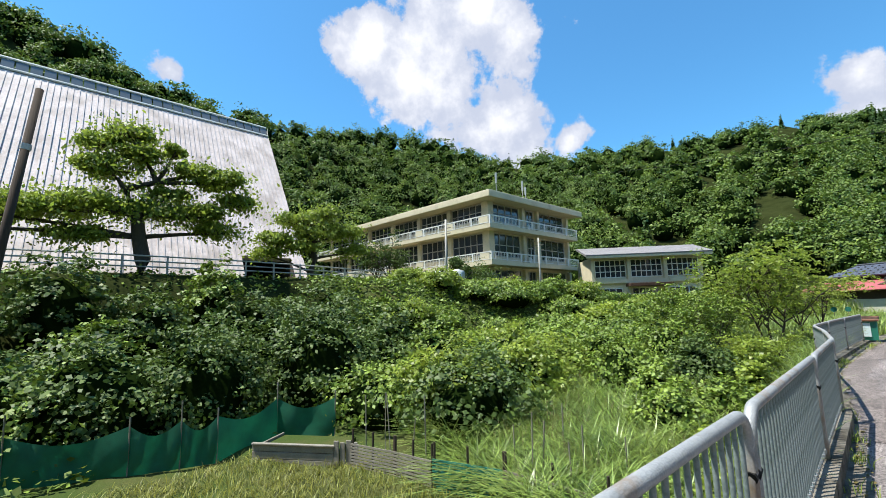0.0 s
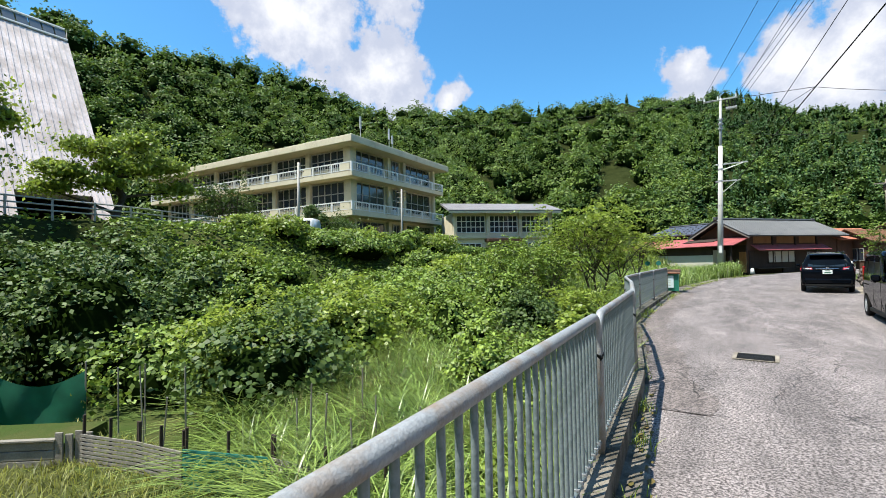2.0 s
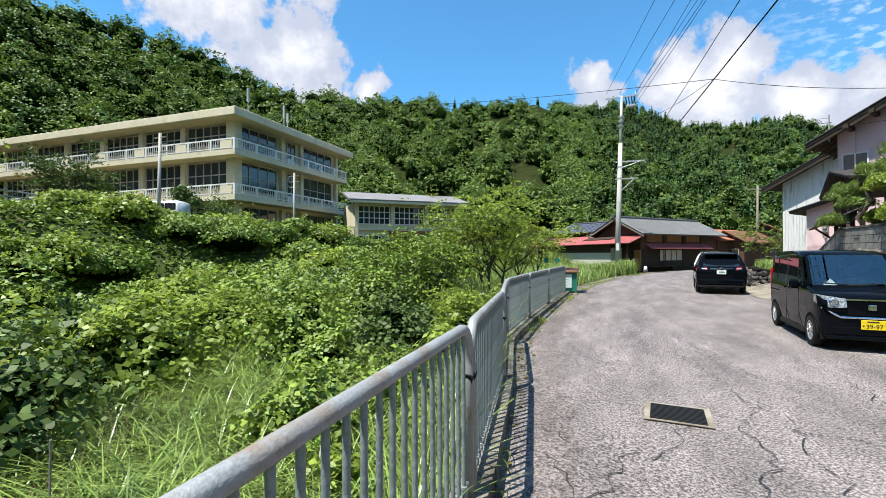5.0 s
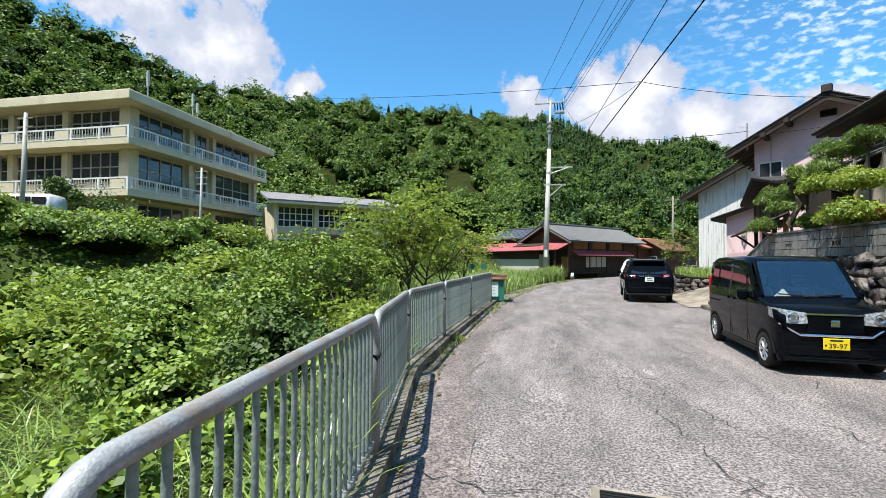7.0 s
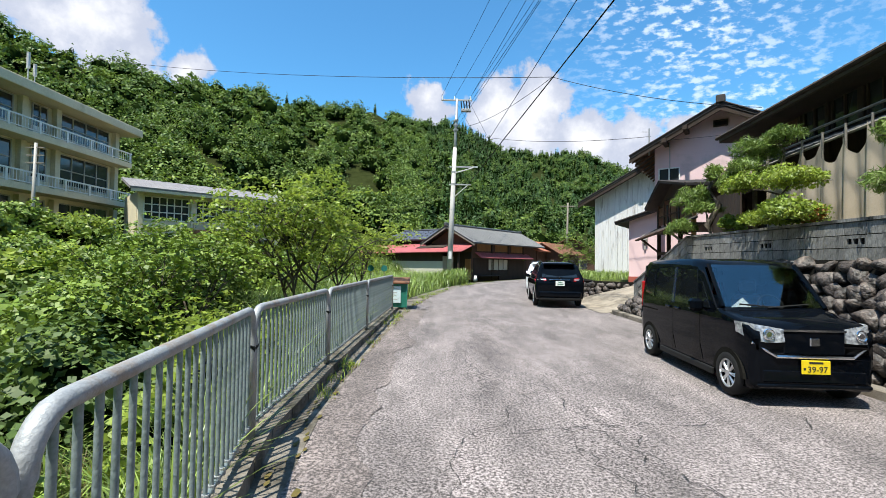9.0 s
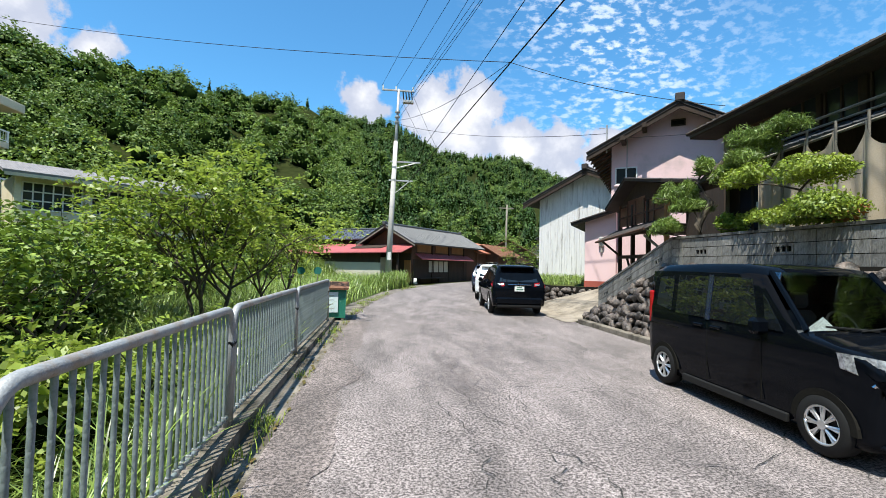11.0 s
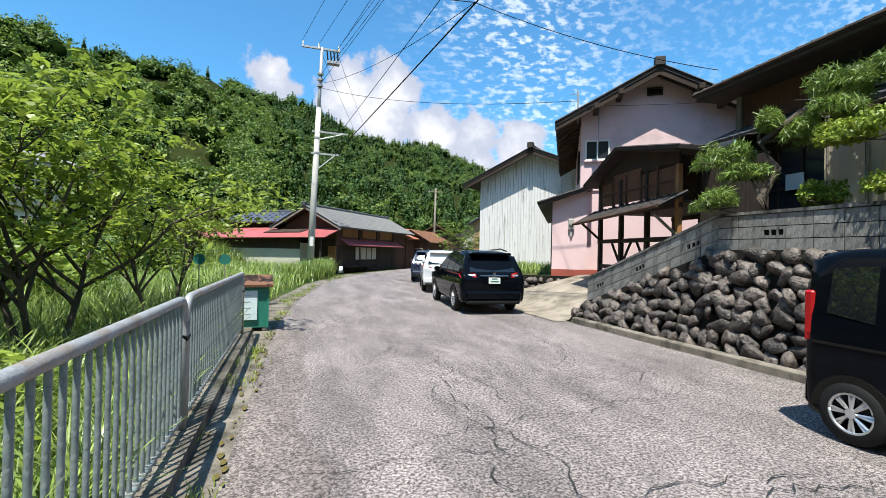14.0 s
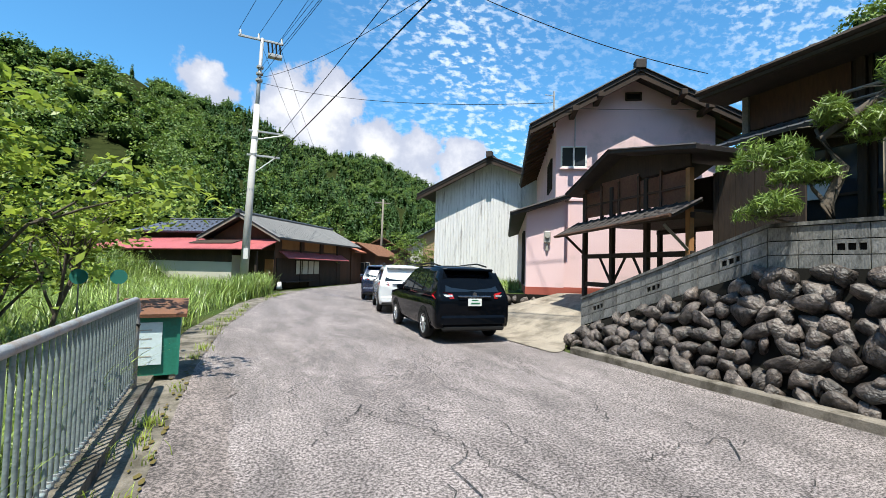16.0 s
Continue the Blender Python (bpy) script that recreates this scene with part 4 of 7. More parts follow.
def shed():
    e = thing("timber_shed", pose(8.62, 27.9, 0.9, 0, 0, -99.5), "dark open timber shed with brown plastic panels", "shed")
    W, D = 3.68, 2.6
    # local x runs along the lane side, y into the plot
    for x in (0, 1.2, 2.45, W):
        part("post", Geo().box((x - 0.06, -0.06, -0.9), (x + 0.06, 0.06, 3.0), 0.008), M_wood if x < 3 else M_wood_or, e)
        part("post", Geo().box((x - 0.06, D - 0.06, -0.9), (x + 0.06, D + 0.06, 3.2), 0.008), M_wood, e)
    for z in (1.15, 1.95):
        part("beam", Geo().box((-0.1, -0.05, z), (W + 0.1, 0.05, z + 0.12), 0.008), M_wood, e)
    part("beam", Geo().box((-0.1, D - 0.05, 1.95), (W + 0.1, D + 0.05, 2.07), 0.008), M_wood, e)
    part("floor", Geo().box((-0.05, -0.05, 2.08), (W + 0.05, D, 2.14)), M_wood, e)
    for x, dx in ((1.2, -0.5), (1.2, 0.5), (2.45, -0.45)):
        part("brace", Geo().tube([(x, 0, 0.45), (x + dx, 0, 1.15)], 0.045, 4), M_wood, e)
    part("low_rail", Geo().box((0, -0.04, 0.38), (W, 0.04, 0.5), 0.006), M_wood, e)
    for i in range(5):
        xa = 0.06 + i * (W - 0.12) / 5
        part("plastic_panel", Geo().box((xa, -0.02, 2.3), (xa + (W - 0.12) / 5 - 0.02, 0.0, 2.98 + (0.2 if i in (1, 2) else 0))), M_brownpoly, e, "translucent brown plastic panel")
        part("mullion", Geo().box((xa - 0.03, -0.05, 2.14), (xa + 0.03, 0.03, 3.1)), M_wood_red, e)
    part("window_rail", Geo().box((0, -0.05, 2.6), (W, 0.03, 2.65)), M_wood_red, e)
    gab = Geo().extrude([(0, 3.05), (W, 3.05), (W, 3.3), (1.6, 3.72), (0, 3.12)], 0.0, 0.05, "y")
    part("gable_board", gab, M_wood, e)
    roof_slope(e, "roof_slope", (-0.35, -0.45, 3.02), (-0.35, D + 0.3, 3.02), (1.6, D + 0.3, 3.84), (1.6, -0.45, 3.84), M_tile_br, 0.3, 0.08, 0.03)
    roof_slope(e, "roof_slope", (W + 0.6, -0.45, 3.3), (W + 0.6, D + 0.3, 3.3), (1.6, D + 0.3, 3.84), (1.6, -0.45, 3.84), M_tile_br, 0.3, 0.08, 0.03)
    roof_slope(e, "lean_to_roof", (-0.3, -0.75, 1.78), (W + 0.3, -0.75, 1.95), (W + 0.3, 0.0, 2.32), (-0.3, 0.0, 2.2), M_tile_br, 0.3, 0.06, 0.03, "weathered lean-to roof")
    part("gutter", Geo().tube([(-0.35, -0.78, 1.76), (W + 0.3, -0.78, 1.94)], 0.04, 6), M_wood_red, e)
    for x in (0, W):
        part("strut", Geo().tube([(x, 0, 1.25), (x, -0.65, 1.78)], 0.04, 4), M_wood if x == 0 else M_board, e)
    part("back_boards", Geo().box((0, D, 2.0), (W, D + 0.05, 3.4)), M_wood, e)
    part("lower_wall", Geo().box((0, D + 0.06, -0.9), (W, D + 0.1, 0.45)), M_wood, e)
    # plank wing beside it; grey boards given dark wood to paint the roof's shade
    for i in range(14):
        part("plank", Geo().box((W + 0.1 + 0.13 * i, 0.5, 0.3), (W + 0.22 + 0.13 * i, 0.54, 2.9)), M_wood, e)


shed()


def dark_house():
    e = thing("timber_house", pose(9.95, 24.3, 2.2, 0, 0, -96), "dark timber house with orange-brown panels and deep eaves", "house")
    L, D = 13, 7
    part("wall", Geo().box((0, 0, 0), (L, D, 3.75)), M_wood, e)
    part("upper_panel", Geo().box((0.15, -0.03, 2.75), (2.05, 0.0, 3.6)), M_wood_red, e, "orange-brown timber panel")
    for x in (0.0, 2.15, 3.15, 4.2, 5.3, 7.3, 9.3):
        part("post", Geo().box((x, -0.09, 0), (x + 0.14, 0.0, 3.75), 0.01), M_board if x == 0.0 else M_wood, e)
    for x in (2.3, 3.3, 4.35, 5.45, 7.45):
        window(e, x + 0.06, x + 0.86, 2.78, 3.55, -0.01, 2, 1, M_wood, M_pane)
    for x in (0.6, 2.4, 4.3, 6.2):
        window(e, x, x + 1.6, 0.1, 2.0, -0.01, 3, 2, M_wood, M_pane)
    roof_slope(e, "eave_roof", (-0.55, -0.85, 3.72), (L, -0.85, 3.72), (L, 3.5, 5.4), (-0.55, 3.5, 5.4), M_tile, 0.3, 0.16)
    roof_slope(e, "back_roof", (-0.55, D + 0.8, 3.72), (L, D + 0.8, 3.72), (L, 3.5, 5.4), (-0.55, 3.5, 5.4), M_tile, 0.3, 0.16)
    part("gable", Geo().extrude([(0, 3.7), (D, 3.7), (3.5, 5.2)], 0, 0.1, "x"), M_wood_red, e)
    part("gutter", Geo().tube([(-0.5, -0.9, 3.66), (L, -0.9, 3.66)], 0.06, 6), M_wood, e, "half-round gutter")
    part("soffit", Geo().box((-0.5, -0.82, 3.52), (L, 0, 3.56)), M_wood, e)
    roof_slope(e, "pent_roof", (-0.1, -0.8, 2.35), (L, -0.8, 2.35), (L, 0, 2.72), (-0.1, 0, 2.72), M_tile, 0.3, 0.07, 0.03, "narrow tiled pent roof")
    part("balcony_rail", Geo().tube([(2.2, -0.55, 2.78), (9, -0.55, 2.78)], 0.03, 6).tube([(2.2, -0.55, 2.6), (9, -0.55, 2.6)], 0.025, 6), M_board, e)
    part("white_sign", Geo().box((1.35, -0.12, 1.0), (1.75, -0.1, 1.35)), M_white, e, "small white board")


dark_house()


def curtains():
    e = thing("cloth_screen", pose(8.25, 21.3, 2.2, 0, 0, -96), "beige shade cloth hung in folds between bamboo poles", "screen")
    n, w, top = 8, 0.62, 2.16
    for i in range(n):
        x = i * w
        part("pole", Geo().tube([(x, 0, 0.0), (x + 0.05, -0.04, top + 0.12)], 0.022, 6), M_board, e, "pale bamboo pole")
    part("top_rail", Geo().tube([(-0.3, 0.06, top - 0.12), (n * w, 0.06, top + 0.02)], 0.03, 6), M_board, e)
    for i in range(n - 1):
        V, F = [], []
        nu, nv = 14, 10
        for a in range(nu + 1):
            for b in range(nv + 1):
                u, v = a / nu, b / nv
                droop = (0.50 + 0.12 * math.sin(2.3 * i)) * math.sin(math.pi * u) ** 0.7
                fold = (0.07 * math.sin(u * 2 * math.pi + i) + 0.035 * math.sin(u * 15 + 2 * i)) * (1.1 - 0.6 * v)
                V.append((i * w + u * w, -0.05 + fold, 0.05 + v * (top - 0.05 - droop)))
        for a in range(nu):
            for b in range(nv):
                k = a * (nv + 1) + b
                F.append((k, k + 1, k + nv + 2, k + nv + 1))
        me = soup("cloth", np.array(V), np.array(F), M_cloth)
        part("cloth", me, M_cloth, e, "", True)


curtains()


def red_house():
    e = thing("farmhouse", pose(2.9, 49.6, -0.05, 0, 0, -38), "brown timber farmhouse with tiled roof and red sheet lean-to", "house")
    gable_wall(e, "wall", -5.8, -1.0, 0.4, 13, 0, 3.55, 4.85, M_wood_red)
    for s, xe in ((-1, -6.6), (1, -0.2)):
        roof_slope(e, "roof_slope", (xe, -0.35, 3.45), (xe, 13.5, 3.45), (-3.4, 13.5, 5.12), (-3.4, -0.35, 5.12), M_tile, 0.3, 0.12)
        part("barge_board", Geo().add([(xe, -0.34, 3.36), (-3.4, -0.34, 5.02), (-3.4, -0.34, 4.84), (xe, -0.34, 3.18), (xe, -0.29, 3.36), (-3.4, -0.29, 5.02), (-3.4, -0.29, 4.84), (xe, -0.29, 3.18)],
                                      [(0, 1, 2, 3), (7, 6, 5, 4), (0, 4, 5, 1), (3, 2, 6, 7), (0, 3, 7, 4), (1, 5, 6, 2)]), M_board, e, "pale barge board")
    ridge_cap(e, (-3.4, -0.35, 5.18), (-3.4, 13.5, 5.18), 0.12, M_tile)
    part("wing_wall", Geo().box((-13.0, 1.6, 0), (-4, 6.4, 3.9)), M_wood, e)
    roof_slope(e, "wing_roof", (-13.6, 1.0, 3.95), (-4.6, 1.0, 3.95), (-3.6, 4.0, 5.05), (-12.8, 4.0, 5.05), M_tile_blue, 0.3, 0.12, 0.05, "blue-grey tiled wing roof with snow studs")
    roof_slope(e, "wing_roof", (-13.6, 7.0, 3.95), (-4.6, 7.0, 3.95), (-3.6, 4.0, 5.05), (-12.8, 4.0, 5.05), M_tile_blue, 0.3, 0.12, 0.05)
    part("ridge_cap", Geo().tube([(-12.9, 4, 5.12), (-3.6, 4, 5.12)], 0.11, 6), M_tile, e)
    stud = Geo().box((-0.07, -0.05, 0), (0.07, 0.05, 0.12), 0.01).mesh("snow_stud")
    for r in range(4):
        for i in range(13):
            o = part("snow_stud", stud, M_tile, e)
            y = 1.35 + 0.65 * r
            o.location = (-13.0 + i * 0.68 + 0.3 * (r % 2) + 0.2 * r, y, 3.95 + (y - 1) * 0.367)
    roof_slope(e, "red_lean_to", (-14.6, -1.9, 2.45), (-0.5, -1.9, 2.62), (-0.5, 0.5, 3.45), (-14.6, 1.6, 3.45), M_red, 0.45, 0.06, 0.02, "faded red sheet-metal lean-to roof")
    part("roof_patch", Geo().slab([(-6.8, -0.8, 3.0), (-3.4, -0.8, 3.04), (-3.2, -0.1, 3.28), (-6.5, -0.1, 3.26)], 0.05), M_wood, e, "dark skylight patch")
    part("lean_to_wall", Geo().box((-14.2, -1.3, 0), (-3.0, 0.4, 2.2)), M_plaster, e, "pale plaster wall")
    part("lean_to_band", Geo().box((-14.2, -1.32, 1.75), (-3.0, -1.3, 2.5)), M_wood, e)
    part("porch_post", Geo().box((-1.2, -1.5, 0), (-1.05, -1.35, 2.5), 0.01), M_wood, e)
    part("porch_wall", Geo().box((-3.0, 0.3, 0), (-1.0, 0.39, 2.6)), M_wood, e)
    part("orange_board", Geo().box((-1.6, 0.2, 0.1), (-0.98, 0.29, 2.0)), M_wood_or, e, "orange-brown plank panel")
    roof_slope(e, "red_awning", (-0.2, 0.9, 2.12), (-0.2, 10.8, 2.12), (-1.0, 10.8, 2.62), (-1.0, 0.9, 2.62), M_red, 0.3, 0.05, 0.02, "red sheet-metal awning")
    for i in range(3):
        y = 1.2 + i * 3.1
        part("upper_panel", Geo().box((-0.99, y, 2.75), (-0.96, y + 2.3, 3.4)), M_wood_or, e)
        part("post", Geo().box((-1.0, y + 2.4, 0), (-0.9, y + 2.55, 3.5)), M_wood, e)
    part("side_cladding", Geo().box((-1.0, 0.6, 0), (-0.94, 10.6, 2.1)), M_wood, e)
    window(e, 3.0, 6.6, 0.95, 2.0, -0.94, 4, 1, M_wood, M_plaster, "y", 1)
    part("bench", Geo().box((-0.9, 1.0, 0.4), (-0.4, 5.0, 0.48), 0.02).box((-0.85, 1.2, 0), (-0.75, 1.3, 0.4)).box((-0.85, 4.7, 0), (-0.75, 4.8, 0.4)), M_wood, e)
    part("water_can", Geo().tube([(-0.5, 0.3, 0), (-0.5, 0.3, 0.5)], 0.2, 10, 0.12), M_white, e, "white plastic can", True)


red_house()


def far_house(x, y, z, rz, w, d, h, r, wall, roof, label, wins=2):
    e = thing("house", pose(x, y, z, 0, 0, rz), label, "house", "houses down the lane")
    gable_wall(e, "wall", 0, w, 0, d, 0, h, h + r, wall)
    for xe in (-0.6, w + 0.6):
        ze = h - 0.6 * r / (w / 2) + 0.1
        roof_slope(e, "roof", (xe, -0.5, ze), (xe, d + 0.5, ze), (w / 2, d + 0.5, h + r + 0.12), (w / 2, -0.5, h + r + 0.12), roof, 0.35, 0.1)
    for i in range(wins):
        window(e, w * (0.15 + 0.4 * i), w * (0.45 + 0.4 * i), 0.9, 2.1, 0, 2, 1, M_frame, M_pane)
        window(e, d * (0.1 + 0.3 * i), d * (0.3 + 0.3 * i), 0.9, 2.0, 0, 2, 1, M_frame, M_pane, "y")
    part("door", Geo().box((w * 0.42, -0.05, 0), (w * 0.56, 0, 2.0), 0.01), M_wood, e)


far_house(5.4, 64.0, -0.1, -38, 6.0, 9, 3.2, 1.1, M_wood_red, M_orange, "brown farmhouse wing with orange tiled roof")
far_house(9.9, 63.5, -0.1, -38, 3.6, 6, 3.0, 1.0, M_wood_red, M_rust, "small brown wooden house with rust-red roof")
far_house(14.2, 74.0, 0.0, -20, 6.5, 8, 3.4, 1.8, M_wood_red, M_rust, "brown wooden house with rust-red roof")
far_house(17.2, 59.5, 0.4, -30, 5.0, 7, 4.5, 1.4, M_tan, M_tile, "tan rendered house with dark roof")
far_house(22.5, 80.0, 0.4, -25, 6, 8, 3.6, 1.6, M_plaster, M_tile, "pale house at the end of the lane")


# ---- school ----
def school():
    e = thing("school", pose(-36.2, 40.2, 2.2, 0, 0, 2.5), "three-storey cream concrete school with long balconies", "school")
    LX, LY = 44.0, 22.6
    SL = [5.75, 10.45]
    top = 14.75
    bx0, by1 = -LX, LY
    part("core", Geo().box((-LX + 1.5, 2.0, -1), (-2.0, LY - 1, top - 0.9)), M_cream, e)
    for z in SL:
        g = Geo().box((-LX, 0, z - 0.55), (0, 2.1, z)).box((-2.1, 2.1, z - 0.55), (0, LY - 1, z))
        part("balcony_slab", g, M_cream, e)
        # thin sheet of the shaded cream darkens the slab's underside
        part("balcony_soffit", Geo().box((-LX + 0.1, 0.1, z - 0.56), (-0.1, 2.0, z - 0.552)).box((-2.05, 2.0, z - 0.56), (-0.1, LY - 1.1, z - 0.552)), M_cream_shade, e)
        rail = Geo().box((-LX, 0.0, z + 1.02), (0, 0.1, z + 1.16)).box((-0.1, 0.1, z + 1.02), (0, LY - 1, z + 1.16))
        part("hand_rail", rail, M_white, e, "white painted hand rail")
        part("lower_rail", Geo().box((-LX, 0.02, z + 0.12), (0, 0.07, z + 0.2)).box((-0.07, 0.1, z + 0.12), (-0.02, LY - 1, z + 0.2)), M_white, e)
        post = Geo().box((-0.1, 0.0, 0), (0.1, 0.1, 1.02)).mesh("rail_post")
        panel = Geo().box((-0.75, 0.02, 0.2), (0.75, 0.07, 1.02)).mesh("rail_panel")
        rod = Geo().box((-0.02, 0.03, 0.2), (0.02, 0.06, 1.02)).mesh("rail_bar")
        for i in range(15):
            x = -0.1 - i * (LX - 0.2) / 14
            o = part("rail_post", post, M_white, e)
            o.location = (x, 0, z)
            if i < 14:
                if i % 2 == 0:
                    o = part("rail_panel", panel, M_cream, e)
                    o.location = (x - 1.05, 0, z)
                for k in range(9):
                    o = part("rail_bar", rod, M_white, e)
                    o.location = (x - 0.3 - k * 0.31, 0, z)
        for i in range(8):
            y = 0.2 + i * (LY - 1.4) / 7
            o = part("rail_post", post, M_white, e)
            o.matrix_basis = pose(-0.0, y, z, 0, 0, 90)
            if i < 7:
                for k in range(9):
                    o = part("rail_bar", rod, M_white, e)
                    o.matrix_basis = pose(0, y + 0.3 + k * 0.31, z, 0, 0, 90)
    part("roof_slab", Geo().box((-LX - 0.2, -0.3, top - 0.85), (0.3, LY + 0.4, top), 0.04), M_cream, e, "thick overhanging roof slab")
    # the roof's underside is painted in the shaded cream too
    part("roof_soffit", Geo().box((-LX, -0.2, top - 0.86), (0.2, LY + 0.3, top - 0.852)), M_cream_shade, e)
    part("roof_upstand", Geo().box((-6.0, 3.0, top), (-1.0, LY - 2, top + 0.35)), M_white, e)
    floors = [(0.6, 4.9), (SL[0] + 0.1, SL[1] - 0.6), (SL[1] + 0.1, top - 0.9)]
    for z0, z1 in floors:
        zs, ze = z0 + 1.0, z1 - 0.15
        for i in range(6):
            xa = -3.6 - i * 6.6
            part("column", Geo().box((xa + 0.9, 1.55, z0 - 0.2), (xa + 1.6, 2.1, z1 + 0.05), 0.02), M_cream, e)
            window(e, xa - 4.9, xa + 0.7, zs, ze, 1.98, 5, 2, M_frame, M_pane, "x", -1, 0.11, 0.1)
        part("column", Geo().box((-2.15, 1.5, z0 - 0.2), (-1.5, 2.1, z1 + 0.05), 0.02), M_cream, e)
        for ya, yb in ((2.6, 8.6), (10.6, 12.2), (13.6, 20.4)):
            window(e, ya, yb, zs - 0.2, ze, -1.98, 4 if yb - ya > 3 else 2, 2, M_frame, M_pane, "y", 1, 0.11, 0.1)
        for y in (2.0, 9.1, 12.8, 21.0):
            part("column", Geo().box((-2.05, y, z0 - 0.2), (-1.5, y + 0.6, z1 + 0.05), 0.02), M_cream, e)
        part("air_unit", Geo().box((-1.8, 9.9, z0 + 0.1), (-1.2, 10.5, z0 + 0.9), 0.04), M_white, e, "white air-conditioner box")
        part("air_unit", Geo().box((-8.2, 0.9, z0 + 0.1), (-7.4, 1.3, z0 + 0.8), 0.04), M_white, e, "white air-conditioner box")
        part("plinth", Geo().box((-LX + 1.6, 1.94, z0 - 0.4), (-2.0, 1.99, z0 + 0.9)), M_cream, e)
    for y, h in ((3.5, 3.3), (9.5, 3.2), (10.2, 2.4)):
        part("antenna_mast", Geo().tube([(-1.5, y, top), (-1.5, y, top + h)], 0.05, 6).tube([(-1.5, y, top + h * 0.55), (-1.5, y, top + h)], 0.14, 8), M_steel, e, "roof antenna mast")


school()


def school_annex():
    e = thing("school_wing", pose(-30.2, 53.2, 1.6, 0, 0, 44), "two-storey cream school wing with large windows and grey roof", "school")
    L = 14.6
    part("wall", Geo().box((0, 0.6, 0), (L, 8, 6.6)), M_cream, e)
    roof_slope(e, "roof", (-0.8, -0.9, 6.9), (L + 0.8, -0.9, 6.9), (L + 0.8, 4.5, 8.4), (-0.8, 4.5, 8.4), M_greyroof, 0.5, 0.25, 0.03, "pale grey sheet roof")
    part("fascia", Geo().box((-0.7, -0.85, 6.45), (L + 0.7, -0.7, 6.72)), M_cream, e)
    part("band", Geo().box((-0.2, 0.25, 3.1), (L + 0.2, 0.6, 3.55)), M_cream, e)
    part("canopy", Geo().box((4.5, -1.2, 2.6), (10.0, 0.6, 3.0), 0.03), M_wood_red, e, "brown entrance canopy")
    for i in range(3):
        x = 0.6 + i * 4.7
        window(e, x, x + 4.0, 3.9, 6.2, 0.6, 6, 3, M_white, M_pane, "x", -1, 0.1, 0.08)
        part("column", Geo().box((x - 0.55, 0.2, 0), (x - 0.1, 0.6, 6.6), 0.02), M_cream, e)
        window(e, x, x + 3.4, 0.9, 2.4, 0.6, 4, 2, M_white, M_pane, "x", -1, 0.1, 0.08)


school_annex()


def gym():
    e = thing("gymnasium", Matrix(), "huge gymnasium with steep pale ribbed roof down to the ground", "gymnasium")
    b0, b1 = Vector((-38.3, 17.1, 4.9)), Vector((-35.4, -26.0, 4.9))
    t0, t1 = Vector((-58.2, 20.2, 26.2)), Vector((-54.5, -28.0, 26.2))
    n = 96
    # the door bay at the low corner stays open
    def P(u, v):
        return b0.lerp(b1, u).lerp(t0.lerp(t1, u), v)
    d0, d1, dv = 0.028, 0.135, 0.115
    g = Geo()
    nrm = (b1 - b0).cross(t0 - b0).normalized()
    if nrm.z < 0:
        nrm = -nrm
    for u0, u1, v0, v1 in ((0, 1, dv, 1), (0, d0, 0, dv), (d1, 1, 0.02, dv)):
        g.slab([P(u0, v0), P(u1, v0), P(u1, v1), P(u0, v1)], 0.5)
    part("roof", g, M_gym, e)
    rib = Geo()
    for i in range(n + 1):
        u = i / n
        v0 = dv if d0 < u < d1 else 0.02
        p, q = P(u, v0), P(u, 0.985)
        s = (b1 - b0).normalized() * 0.05
        h = nrm * 0.06
        rib.add([p - s, p - s + h, p + s + h, p + s, q - s, q - s + h, q + s + h, q + s], [(0, 1, 2, 3), (0, 4, 5, 1), (1, 5, 6, 2), (2, 6, 7, 3), (4, 7, 6, 5)])
    part("roof_ribs", rib, M_gym, e)
    part("door_bay", Geo().add([P(d0, 0), P(d1, 0), P(d1, dv), P(d0, dv)] + [P(d0, 0) + Vector((-5, 0, 0)), P(d1, 0) + Vector((-5, 0, 0)), P(d1, dv) + Vector((-5, 0, 0)), P(d0, dv) + Vector((-5, 0, 0))],
                               [(4, 5, 6, 7), (0, 1, 5, 4), (1, 2, 6, 5), (2, 3, 7, 6), (3, 0, 4, 7)]), M_wood, e, "dark recessed doorway")
    # glazed band on the ridge
    sk = 46
    for i in range(sk):
        u0, u1 = i / sk, (i + 0.88) / sk
        up = Vector((0, 0, 1.5))
        a, b = P(u0, 1.0), P(u1, 1.0)
        part("skylight", Geo().slab([a + nrm * 0.1, b + nrm * 0.1, b + up + Vector((-0.8, 0, 0)), a + up + Vector((-0.8, 0, 0))], 0.15), M_pane2, e, "ridge skylight pane")
    part("skylight_rail", Geo().tube([P(0, 1.0) + nrm * 0.15, P(1, 1.0) + nrm * 0.15], 0.12, 6).tube([P(0, 1) + Vector((-0.8, 0, 1.55)), P(1, 1) + Vector((-0.8, 0, 1.55))], 0.14, 6), M_white, e)
    end = Geo().add([P(0, 0), P(0, 1), P(0, 1) + Vector((0, 0, 1.4)), P(0, 1) + Vector((-22, 2, -21)), P(0, 0) + Vector((-42, 2, 0))], [(0, 1, 2, 3, 4)])
    part("end_wall", end, M_concrete, e)


gym()


